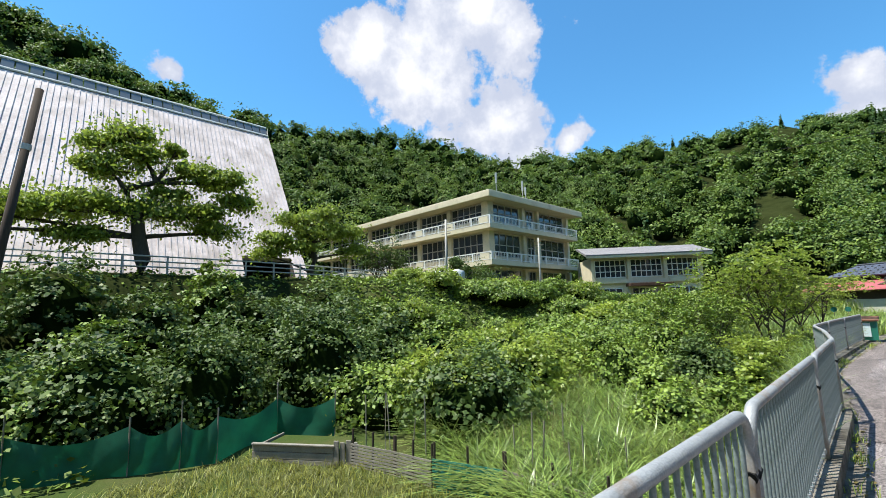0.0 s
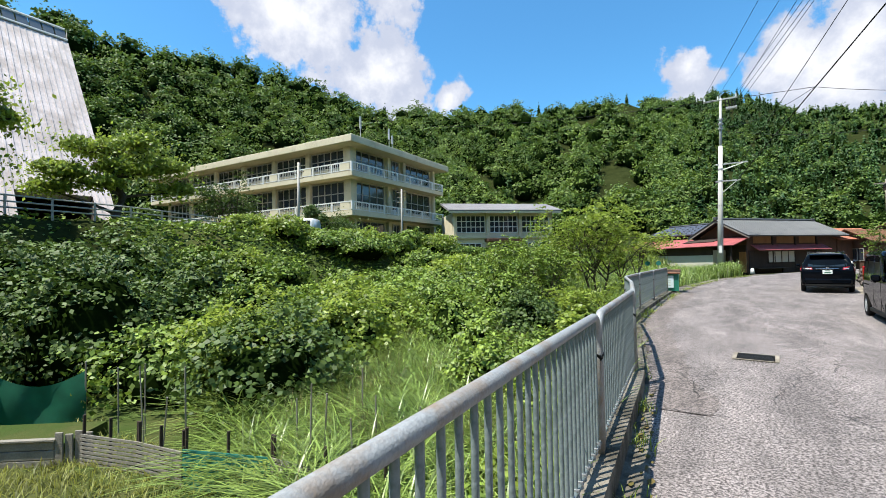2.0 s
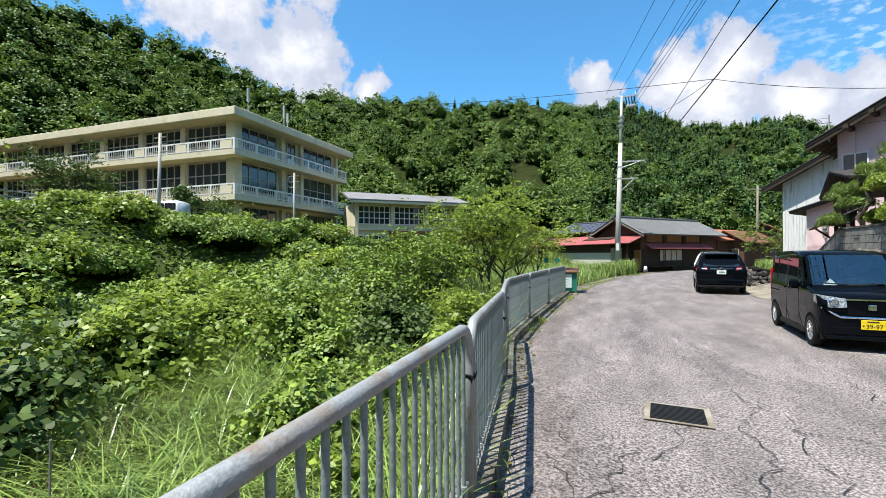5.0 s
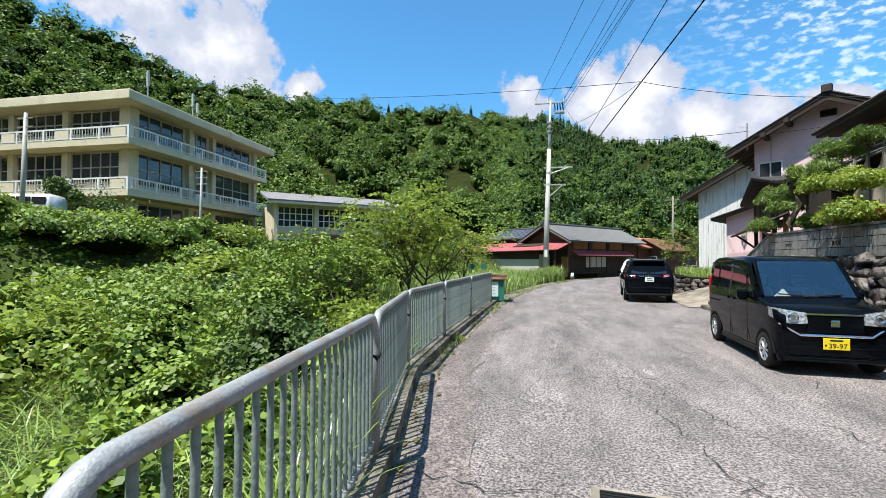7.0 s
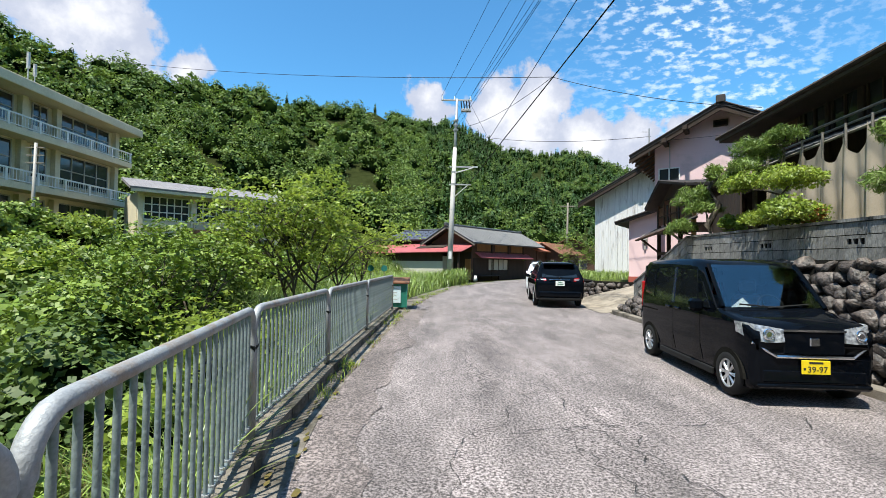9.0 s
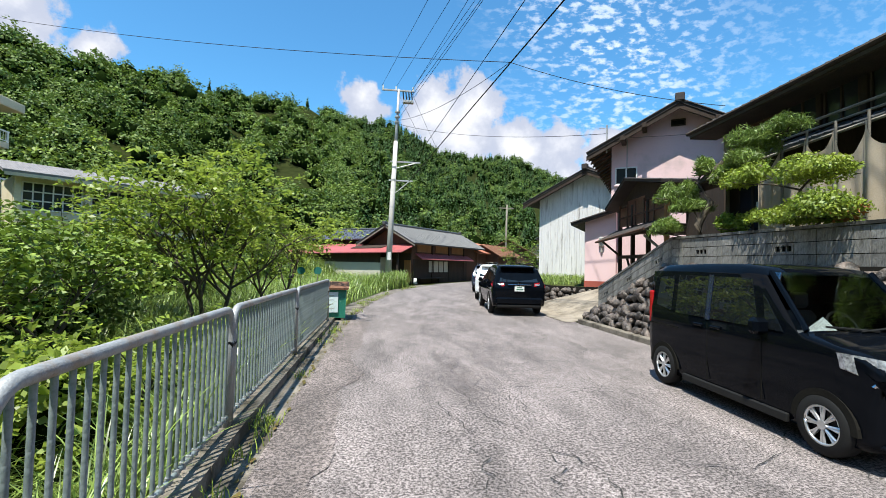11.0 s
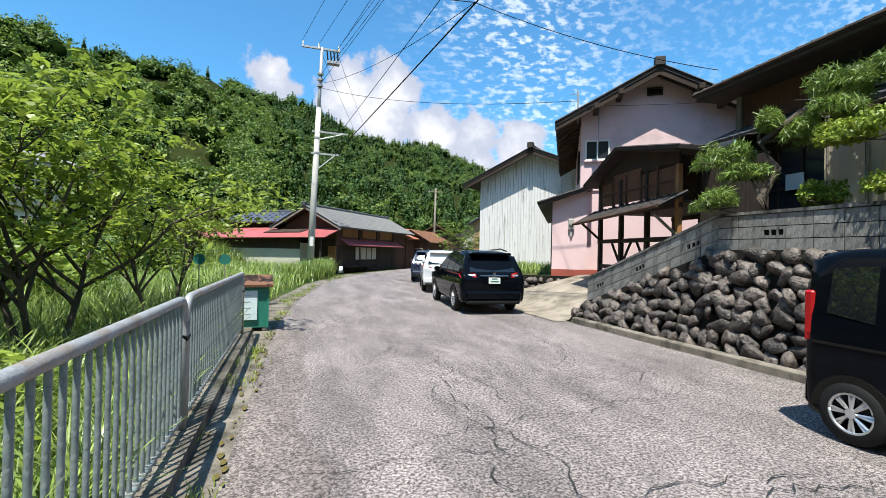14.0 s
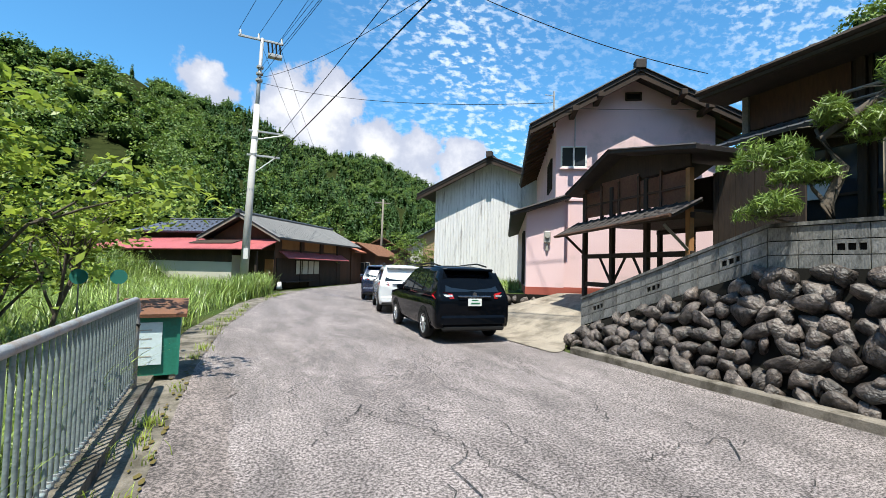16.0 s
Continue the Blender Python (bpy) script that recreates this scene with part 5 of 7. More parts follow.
# ---- utility poles and wires ----
def utility_pole():
    e = thing("utility_pole", Matrix(), "tall pale concrete utility pole with steel crossarms", "utility pole")
    f, t = Vector((0.30, 46.0, -0.3)), Vector((0.80, 46.6, 15.1))
    at = lambda z: f.lerp(t, (z - f.z) / (t.z - f.z))
    part("shaft", Geo().tube([f, at(11.0)], 0.24, 12, 0.16), M_pole, e, "", True)
    part("upper_shaft", Geo().tube([at(9.3), t], 0.12, 10, 0.10), M_steel, e, "steel upper shaft", True)
    c = at(15.0)
    part("crossarm", Geo().box((c.x - 1.3, c.y - 0.06, c.z - 0.06), (c.x + 1.2, c.y + 0.06, c.z + 0.06), 0.01), M_steel, e)
    for dx in (-1.2, -0.2, 1.1):
        part("insulator", Geo().tube([(c.x + dx, c.y, c.z), (c.x + dx, c.y, c.z + 0.35)], 0.07, 8, 0.05), M_white, e, "white insulator")
    part("switch_box", Geo().box((c.x + 0.35, c.y - 0.2, c.z - 0.95), (c.x + 1.15, c.y + 0.2, c.z - 0.75), 0.02), M_steel, e)
    for i in range(4):
        x = c.x + 0.4 + i * 0.22
        part("switch_rod", Geo().tube([(x, c.y - 0.1, c.z - 0.85), (x - 0.08, c.y - 0.1, c.z - 0.1)], 0.05, 6), M_black, e)
    for z, x1 in ((9.4, 1.95), (7.95, 1.45)):
        a = at(z)
        part("side_arm", Geo().box((a.x - 0.35, a.y - 0.12, z - 0.05), (a.x + x1, a.y - 0.02, z + 0.05), 0.01), M_steel, e)
        part("arm_brace", Geo().tube([(a.x + 0.1, a.y - 0.1, z - (1.0 if z < 9 else 0.5)), (a.x + x1 * 0.8, a.y - 0.1, z - 0.05)], 0.035, 6), M_steel, e)
    for z in (12.5, 12.9, 13.3, 5.9, 8.0, 9.0):
        a = at(z)
        part("band", Geo().tube([(a.x, a.y, z - 0.06), (a.x, a.y, z + 0.06)], 0.2, 10), M_steel, e)
    part("number_plate", Geo().box((at(2.2).x - 0.12, at(2.2).y - 0.25, 1.9), (at(2.2).x + 0.12, at(2.2).y - 0.23, 2.5)), M_white, e)


utility_pole()


def wire(name, a, b, sag, r=0.012):
    a, b = Vector(a), Vector(b)
    pts = []
    for i in range(25):
        u = i / 24
        p = a.lerp(b, u)
        p.z -= sag * 4 * u * (1 - u)
        pts.append(p)
    tagged(part(name, Geo().tube(pts, r, 5), M_black), "black overhead line strung over the lane", "wire", "overhead lines")


# ---- vehicles ----
def wheel(e, x, y, r, side, name="wheel"):
    """A wheel with its axle along x; side is the way its face looks."""
    tyre = []
    n = 28
    prof = [(-0.09, r * 0.66), (-0.09, r * 0.93), (-0.06, r), (0.06, r), (0.09, r * 0.93), (0.09, r * 0.66)]
    V, F = [], []
    for k in range(n):
        a = 2 * math.pi * k / n
        for px, pr in prof:
            V.append((x + px, y + pr * math.cos(a), r + pr * math.sin(a)))
    m = len(prof)
    for k in range(n):
        for j in range(m - 1):
            F.append((k * m + j, k * m + j + 1, ((k + 1) % n) * m + j + 1, ((k + 1) % n) * m + j))
    w = part(name, Geo().add(V, F), M_black, e, "black rubber tyre on a silver wheel", True)
    fx = x + side * 0.07
    # black disc that paints the shade behind the spokes
    part("rim_shade", Geo().tube([(x - side * 0.03, y, r), (x + side * 0.02, y, r)], r * 0.66, 24), M_gap, w)
    ring = [(fx, y + r * 0.64 * math.cos(t), r + r * 0.64 * math.sin(t)) for t in [2 * math.pi * i / 24 for i in range(25)]]
    part("rim_ring", Geo().tube(ring, 0.018, 6), M_alloy, w, "", True)
    for i in range(8):
        t = 2 * math.pi * i / 8
        g = Geo()
        for dt, wd in ((0.10, 0.014), (-0.10, 0.014)):
            g.tube([(fx, y + 0.04 * math.cos(t), r + 0.04 * math.sin(t)), (fx - side * 0.005, y + r * 0.63 * math.cos(t + dt), r + r * 0.63 * math.sin(t + dt))], wd, 5)
        part("spoke", g, M_alloy, w)
    part("hub_cap", Geo().tube([(fx - side * 0.03, y, r), (fx + side * 0.015, y, r)], 0.045, 12), M_alloy, w)
    return w


def loft(stations):
    """stations along y: (y, [(x, z), ...]) half outlines from the floor up to the roof centre; mirrored in x."""
    V, F = [], []
    m = len(stations[0][1])
    for y, ring in stations:
        full = [(x, z) for x, z in ring] + [(-x, z) for x, z in reversed(ring)]
        V += [(x, y, z) for x, z in full]
    w = 2 * m
    for i in range(len(stations) - 1):
        for k in range(w):
            F.append((i * w + k, i * w + (k + 1) % w, (i + 1) * w + (k + 1) % w, (i + 1) * w + k))
    F.append(tuple(range(w)))
    F.append(tuple((len(stations) - 1) * w + k for k in range(w))[::-1])
    return Geo().add(V, F)


def side_window(e, side, pts, xs, material=M_tint, name="side_window"):
    """A pane on the flank: pts are (y, z); xs gives the half width at a height."""
    V = [(side * (xs(z) + 0.006), y, z) for y, z in pts]
    W = [(side * (xs(z) - 0.012), y, z) for y, z in pts]
    n = len(pts)
    F = [tuple(range(n)), tuple(range(2 * n - 1, n - 1, -1))] + [(i, i + n, (i + 1) % n + n, (i + 1) % n) for i in range(n)]
    return part(name, Geo().add(V + W, F), material, e)


def text(e, body, size, m, material, name="plate_text"):
    cu = bpy.data.curves.new(name, "FONT")
    cu.body, cu.size, cu.align_x, cu.align_y, cu.extrude = body, size, "CENTER", "CENTER", 0.001
    tmp = bpy.data.objects.new("tmp", cu)
    scene.collection.objects.link(tmp)
    me = bpy.data.meshes.new_from_object(tmp.evaluated_get(bpy.context.evaluated_depsgraph_get()))
    bpy.data.objects.remove(tmp)
    me.materials.clear()
    me.materials.append(material)
    o = part(name, me, material, e)
    o.matrix_basis = m
    return o


def kei_van():
    # local y runs from the nose (negative) to the tail; the nose faces down the lane
    e = thing("kei_van", pose(4.78, 17.27, 0.012, 0, 0, -2.5), "glossy black boxy kei van with a yellow number plate", "van")
    def xs(z):
        return float(np.interp(z, [0.2, 0.5, 0.95, 1.1, 1.72, 1.79], [0.70, 0.735, 0.735, 0.73, 0.655, 0.57]))

    def ring(zb, zt, f=1.0, cap=None):
        zs = [zb, zb + 0.08, 0.55, 0.8, min(0.95, zt - 0.12)] + ([1.1, 1.4, 1.66] if zt > 1.5 else [zt - 0.10, zt - 0.06, zt - 0.03])
        out = [(xs(z) * f, z) for z in zs]
        last = out[-1][0]
        out += [(last * 0.93, zt - 0.012), (last * 0.6, zt), (0.001, zt + 0.006)]
        return out
    st = [(-1.70, ring(0.24, 0.80, 0.86)), (-1.68, ring(0.20, 0.90, 0.94)), (-1.60, ring(0.18, 0.98, 0.985)), (-1.35, ring(0.18, 1.04)), (-1.05, ring(0.18, 1.09)), (-0.98, ring(0.18, 1.12)),
          (-0.52, ring(0.18, 1.66)), (-0.42, ring(0.18, 1.74)), (-0.1, ring(0.18, 1.785)), (0.6, ring(0.18, 1.79)), (1.35, ring(0.18, 1.77)), (1.60, ring(0.18, 1.73)), (1.67, ring(0.22, 1.60)), (1.695, ring(0.30, 1.50, 0.96))]
    shell_geo = loft(st)
    # the windscreen bay stays open
    wide = 2 * len(st[0][1])
    shell_geo.f = [q for i, q in enumerate(shell_geo.f) if not (i // wide == 5 and 7 <= i % wide <= 13)]
    part("body", shell_geo, M_carblack, e, "glossy black bodywork", True)
    part("dashboard", Geo().box((-0.62, -0.99, 0.86), (0.62, -0.50, 1.06), 0.05), M_seat, e, "dark plastic dashboard")
    for sx in (-0.33, 0.33):
        seat = part("front_seat", Geo().box((sx - 0.24, 0.05, 0.55), (sx + 0.24, 0.22, 1.22), 0.07), M_seat, e, "dark cloth front seat")
        part("headrest", Geo().box((sx - 0.13, 0.08, 1.25), (sx + 0.13, 0.18, 1.45), 0.04), M_seat, seat)
    part("steering_wheel", Geo().tube([(0.33 + 0.18 * math.cos(t), -0.44 + 0.08 * math.sin(t), 1.08 + 0.17 * math.sin(t)) for t in [math.pi * k / 10 for k in range(21)]], 0.016, 6), M_black, e, "black steering wheel")
    # glass
    V = [(-0.66, -1.00, 1.125), (0.66, -1.00, 1.125), (0.60, -0.515, 1.695), (-0.60, -0.515, 1.695)]
    part("windscreen", Geo().slab(V, 0.008), M_screen, e, "clear windscreen")
    for sx in (-1, 1):
        part("pillar", Geo().tube([(sx * 0.665, -1.005, 1.12), (sx * 0.605, -0.51, 1.70)], 0.028, 6), M_carblack, e)
    for sd in (-1, 1):
        side_window(e, sd, [(-0.80, 1.08), (-0.58, 1.08), (-0.50, 1.45), (-0.55, 1.40)], xs, M_tint, "quarter_window")
        side_window(e, sd, [(-0.48, 1.08), (0.30, 1.08), (0.30, 1.62), (-0.32, 1.62)], xs)
        side_window(e, sd, [(0.40, 1.08), (1.02, 1.08), (1.02, 1.62), (0.40, 1.62)], xs)
        side_window(e, sd, [(1.12, 1.10), (1.50, 1.16), (1.48, 1.58), (1.12, 1.61)], xs)
        part("pillar_trim", Geo().add([(sd * (xs(z) + 0.009), y, z) for y, z in ((0.31, 1.06), (0.39, 1.06), (0.39, 1.64), (0.31, 1.64))] + [(sd * (xs(z) - 0.01), y, z) for y, z in ((0.31, 1.06), (0.39, 1.06), (0.39, 1.64), (0.31, 1.64))],
                                      [(0, 1, 2, 3), (7, 6, 5, 4), (0, 4, 5, 1), (2, 6, 7, 3), (1, 5, 6, 2), (0, 3, 7, 4)]), M_carblue, e)
        part("door_mirror", Geo().box((sd * 0.74, -0.66, 1.02), (sd * 0.92, -0.52, 1.20), 0.04), M_carblack, e, "black door mirror")
        part("door_handle", Geo().box((sd * 0.735, 0.10, 0.96), (sd * 0.76, 0.28, 1.0), 0.01), M_carblack, e)
        part("door_handle", Geo().box((sd * 0.735, 0.42, 0.96), (sd * 0.76, 0.60, 1.0), 0.01), M_carblack, e)
        part("slide_rail", Geo().box((sd * 0.733, 0.95, 0.86), (sd * 0.742, 1.62, 0.885)), M_gap, e)
        for y in (-0.52, 0.35):
            part("door_gap", Geo().box((sd * 0.730, y - 0.004, 0.30), (sd * 0.7375, y + 0.004, 1.02)), M_gap, e)
        part("sill_trim", Geo().box((sd * 0.70, -0.85, 0.17), (sd * 0.742, 0.85, 0.26), 0.01), M_black, e)
        hl = Geo()
        cols = [(0.35, -1.730, 0.775, 0.925), (0.46, -1.728, 0.765, 0.945), (0.57, -1.716, 0.765, 0.962), (0.66, -1.685, 0.775, 0.975), (0.715, -1.61, 0.80, 0.985), (0.744, -1.47, 0.85, 0.985)]
        for (x0, y0, b0, t0), (x1, y1, b1, t1) in zip(cols, cols[1:]):
            A = [(sd * x0, y0, b0), (sd * x1, y1, b1), (sd * x1, y1 + 0.035, t1), (sd * x0, y0 + 0.035, t0)]
            hl.add(A + [(p[0] * 0.97, p[1] + 0.14, p[2] - 0.01) for p in A], [(0, 1, 2, 3), (0, 4, 5, 1), (3, 2, 6, 7), (0, 3, 7, 4), (1, 5, 6, 2)])
        h = part("headlight", hl, M_lampclear, e, "clear headlight with chrome reflector")
        for cx, rr in ((0.53, 0.062),):
            part("lamp_ring", Geo().tube([(sd * (cx + rr * math.cos(t)), -1.722 + 0.10 * rr * math.sin(t) + 0.12 * rr * math.cos(t), 0.862 + rr * math.sin(t)) for t in [2 * math.pi * i / 16 for i in range(17)]], 0.009, 5), M_chrome, h)
            part("projector", Geo().tube([(sd * cx, -1.70, 0.862), (sd * cx, -1.728, 0.862)], 0.03, 14), M_chrome, h, "round projector lamp")
        part("tail_light", Geo().box((sd * 0.60, 1.62, 0.86), (sd * 0.735, 1.71, 1.36), 0.02), M_lampred, e, "tall red tail light")
        for y in (-1.23, 1.29):
            arch = Geo()
            A = [(sd * 0.741, y + 0.335 * math.cos(t), 0.28 + 0.335 * math.sin(t)) for t in [math.pi * (i / 14) for i in range(15)]]
            B = [(sd * 0.741, y + 0.27 * math.cos(t), 0.28 + 0.27 * math.sin(t)) for t in [math.pi * (i / 14) for i in range(15)]]
            A2 = [(sd * 0.70, p[1], p[2]) for p in A]
            for i in range(14):
                arch.add([A[i], A[i + 1], B[i + 1], B[i]], [(0, 1, 2, 3)])
                arch.add([A[i], A[i + 1], A2[i + 1], A2[i]], [(0, 1, 2, 3)])
            # the flank is closed; this flat dark ring paints the wheel well's shade
            part("wheel_arch", arch, M_gap, e, "dark ring painting the shade of the wheel well")
            o = wheel(e, sd * 0.66, y, 0.28, sd)
    part("grille", Geo().box((-0.36, -1.712, 0.62), (0.36, -1.66, 0.94), 0.02), M_carblack, e, "black grille")
    part("grille_bar", Geo().tube([(-0.70, -1.66, 0.76), (-0.44, -1.715, 0.60), (0.44, -1.715, 0.60), (0.70, -1.66, 0.76)], 0.02, 6), M_chrome, e, "chrome grille trim")
    part("grille_bar", Geo().box((-0.36, -1.722, 0.90), (0.36, -1.70, 0.925)), M_chrome, e)
    part("badge", Geo().box((-0.06, -1.73, 0.73), (0.06, -1.705, 0.83), 0.012), M_chrome, e, "plain chrome badge")
    part("lower_grille", Geo().box((-0.60, -1.71, 0.28), (0.60, -1.65, 0.44), 0.02), M_carblack, e)
    part("bumper_lip", Geo().box((-0.66, -1.725, 0.22), (0.66, -1.60, 0.27), 0.015), M_carblack, e)
    pl = part("number_plate", Geo().box((-0.165, -1.735, 0.40), (0.165, -1.725, 0.565), 0.004), M_plateY, e, "yellow number plate")
    text(pl, "39-97", 0.10, pose(0.015, -1.737, 0.455, 90, 0, 0), M_ink)
    part("plate_text", Geo().box((-0.08, -1.7375, 0.525), (0.08, -1.736, 0.548)), M_ink, pl)
    part("plate_text", Geo().box((-0.145, -1.7375, 0.45), (-0.12, -1.736, 0.475)), M_ink, pl)
    part("wiper", Geo().tube([(-0.1, -1.03, 1.12), (0.45, -0.99, 1.17)], 0.012, 5).tube([(0.1, -1.03, 1.12), (-0.45, -1.0, 1.16)], 0.012, 5), M_black, e)
    part("dash_cloth", Geo().add(*[(v, f) for v, f in [([(-0.46, -0.90, 1.075), (-0.20, -0.92, 1.075), (-0.16, -0.78, 1.08), (-0.42, -0.72, 1.08), (-0.31, -0.83, 1.24)], [(0, 1, 4), (1, 2, 4), (2, 3, 4), (3, 0, 4), (3, 2, 1, 0)])]][0]), M_white, e, "crumpled white cloth on the dashboard")
    part("rear_bumper", Geo().box((-0.70, 1.64, 0.25), (0.70, 1.73, 0.50), 0.03), M_carblack, e)
    part("rear_glass", Geo().slab([(-0.58, 1.712, 1.12), (0.58, 1.712, 1.12), (0.52, 1.66, 1.62), (-0.52, 1.66, 1.62)], 0.02), M_tint, e)


kei_van()


def suv(x, y, rz, paint, label, name="suv", scale=1.0, plate=True):
    """A crossover seen from behind: local y runs forward from the tail at 0."""
    e = thing(name, pose(x, y, 0.012, 0, 0, rz), label, "car", "cars parked along the lane")

    def xs(z):
        return scale * float(np.interp(z, [0.25, 0.5, 0.9, 1.05, 1.6, 1.72], [0.84, 0.91, 0.91, 0.89, 0.68, 0.55]))

    def ring(zb, zt, f=1.0):
        zs = [zb, zb + 0.1, 0.6, 0.85, min(1.0, zt - 0.1)] + ([1.12, 1.35, 1.58] if zt > 1.45 else [zt - 0.08, zt - 0.05, zt - 0.03])
        out = [(xs(z) * f, z) for z in zs]
        last = out[-1][0]
        return out + [(last * 0.92, zt - 0.015), (last * 0.6, zt), (0.001, zt + 0.01)]
    st = [(0.0, ring(0.42, 0.98, 0.9)), (0.04, ring(0.36, 1.05, 0.97)), (0.14, ring(0.32, 1.16, 1)), (0.34, ring(0.3, 1.46, 1)), (0.48, ring(0.28, 1.62)), (0.62, ring(0.27, 1.68)), (1.3, ring(0.27, 1.735)), (2.1, ring(0.27, 1.72)), (2.6, ring(0.27, 1.62)),
          (3.35, ring(0.27, 1.12)), (3.5, ring(0.27, 1.07)), (4.2, ring(0.28, 0.98)), (4.5, ring(0.3, 0.88, 0.93)), (4.62, ring(0.35, 0.74, 0.84))]
    part("body", loft(st), paint, e, "", True)
    part("rear_window", Geo().slab([(-0.66, 0.115, 1.14), (0.66, 0.115, 1.14), (0.56, 0.45, 1.56), (-0.56, 0.45, 1.56)], 0.02), M_tint, e, "dark rear window")
    part("roof_spoiler", Geo().box((-0.58, 0.26, 1.61), (0.58, 0.62, 1.67), 0.02), paint, e)
    part("windscreen", Geo().slab([(-0.64, 3.36, 1.13), (0.64, 3.36, 1.13), (0.55, 2.62, 1.63), (-0.55, 2.62, 1.63)], 0.02), M_tint, e)
    for sd in (-1, 1):
        side_window(e, sd, [(0.5, 1.12), (1.15, 1.10), (1.15, 1.55), (0.78, 1.54)], xs)
        side_window(e, sd, [(1.22, 1.10), (2.0, 1.08), (2.0, 1.56), (1.22, 1.56)], xs)
        side_window(e, sd, [(2.08, 1.08), (3.0, 1.08), (2.55, 1.52), (2.08, 1.56)], xs)
        tl = Geo().add([(sd * 0.50, -0.015, 1.00), (sd * 0.90 * scale, 0.10, 0.98), (sd * 0.92 * scale, 0.34, 1.06), (sd * 0.86 * scale, 0.18, 1.16), (sd * 0.52, 0.04, 1.10), (sd * 0.5, 0.25, 1.0), (sd * 0.8, 0.3, 0.98), (sd * 0.82, 0.4, 1.06), (sd * 0.78, 0.3, 1.16), (sd * 0.5, 0.25, 1.10)],
                       [(0, 1, 2, 3, 4), (9, 8, 7, 6, 5), (0, 5, 6, 1), (1, 6, 7, 2), (2, 7, 8, 3), (3, 8, 9, 4), (4, 9, 5, 0)])
        t = part("tail_light", tl, M_lampred, e, "red tail light cluster")
        part("clear_lens", Geo().slab([(sd * 0.53, -0.006, 1.035), (sd * 0.74, 0.05, 1.03), (sd * 0.74, 0.075, 1.075), (sd * 0.53, 0.02, 1.08)], 0.012), M_lampclear, t)
        part("door_mirror", Geo().box((sd * 0.90, 2.85, 1.05), (sd * 1.07, 3.02, 1.2), 0.04), paint, e)
        part("roof_rail", Geo().tube([(sd * 0.60, 0.7, 1.72), (sd * 0.62, 1.3, 1.79), (sd * 0.60, 2.4, 1.74)], 0.02, 6), M_black, e)
        for y in (0.95, 3.65):
            arch = Geo()
            for i in range(14):
                t0, t1 = math.pi * i / 14, math.pi * (i + 1) / 14
                q = [(sd * 0.916 * scale, y + rr * math.cos(t), 0.35 + rr * math.sin(t)) for rr, t in ((0.42, t0), (0.42, t1), (0.33, t1), (0.33, t0))]
                arch.add(q, [(0, 1, 2, 3)])
            part("wheel_arch", arch, M_black, e, "black wheel arch")
            wheel(e, sd * 0.82 * scale, y, 0.35, sd)
    part("rear_bumper", Geo().box((-0.80, -0.05, 0.38), (0.80, 0.1, 0.62), 0.05), paint, e)
    part("bumper_skirt", Geo().box((-0.76, -0.03, 0.27), (0.76, 0.12, 0.40), 0.04), M_black, e, "black plastic skirt")
    part("tailgate_trim", Geo().box((-0.40, -0.03, 1.02), (0.40, 0.03, 1.06), 0.008), M_chrome, e)
    part("badge", Geo().tube([(0, -0.02, 1.09), (0, 0.03, 1.09)], 0.05, 12), M_chrome, e)
    if plate:
        pl = part("number_plate", Geo().box((-0.165, -0.04, 0.83), (0.165, -0.028, 0.995), 0.004), M_plateW, e, "white number plate")
        part("plate_text", Geo().box((-0.10, -0.0425, 0.872), (0.12, -0.041, 0.908)), M_ink_g, pl)
        part("plate_text", Geo().box((-0.08, -0.0425, 0.945), (0.08, -0.041, 0.975)), M_ink_g, pl)


suv(4.5, 27.0, -6, M_carblack, "black crossover with dark rear window seen from behind")
suv(5.15, 33.2, -14, M_carwhite, "white crossover parked in front of the black one", scale=0.95)
suv(6.2, 39.3, -18, M_carblue, "dark blue crossover parked along the lane", scale=0.95)


def far_van(x, y, z, rz):
    e = thing("minivan", pose(x, y, z, 0, 0, rz), "white minivan parked in front of the school", "van")
    pr = lambda zt, f=1: [(0.8 * f, 0.3), (0.85 * f, 0.6), (0.85 * f, 1.0), (0.78 * f, zt - 0.15), (0.6 * f, zt), (0.001, zt)]
    part("body", loft([(0, pr(1.2, 0.95)), (0.3, pr(1.4)), (1.1, pr(1.9)), (4.2, pr(1.95)), (4.5, pr(1.8))]), M_carwhite, e, "", True)
    for sd in (-1, 1):
        for y0, y1 in ((1.2, 2.2), (2.3, 3.2), (3.3, 4.2)):
            part("side_window", Geo().box((sd * 0.80, y0, 1.15), (sd * 0.86, y1, 1.7)), M_tint, e)
        for y0 in (0.9, 3.6):
            wheel(e, sd * 0.78, y0, 0.32, sd)
    part("windscreen", Geo().slab([(-0.7, 0.32, 1.42), (0.7, 0.32, 1.42), (0.65, 1.05, 1.88), (-0.65, 1.05, 1.88)], 0.02), M_tint, e)


far_van(-38.5, 31.5, 4.4, -70)


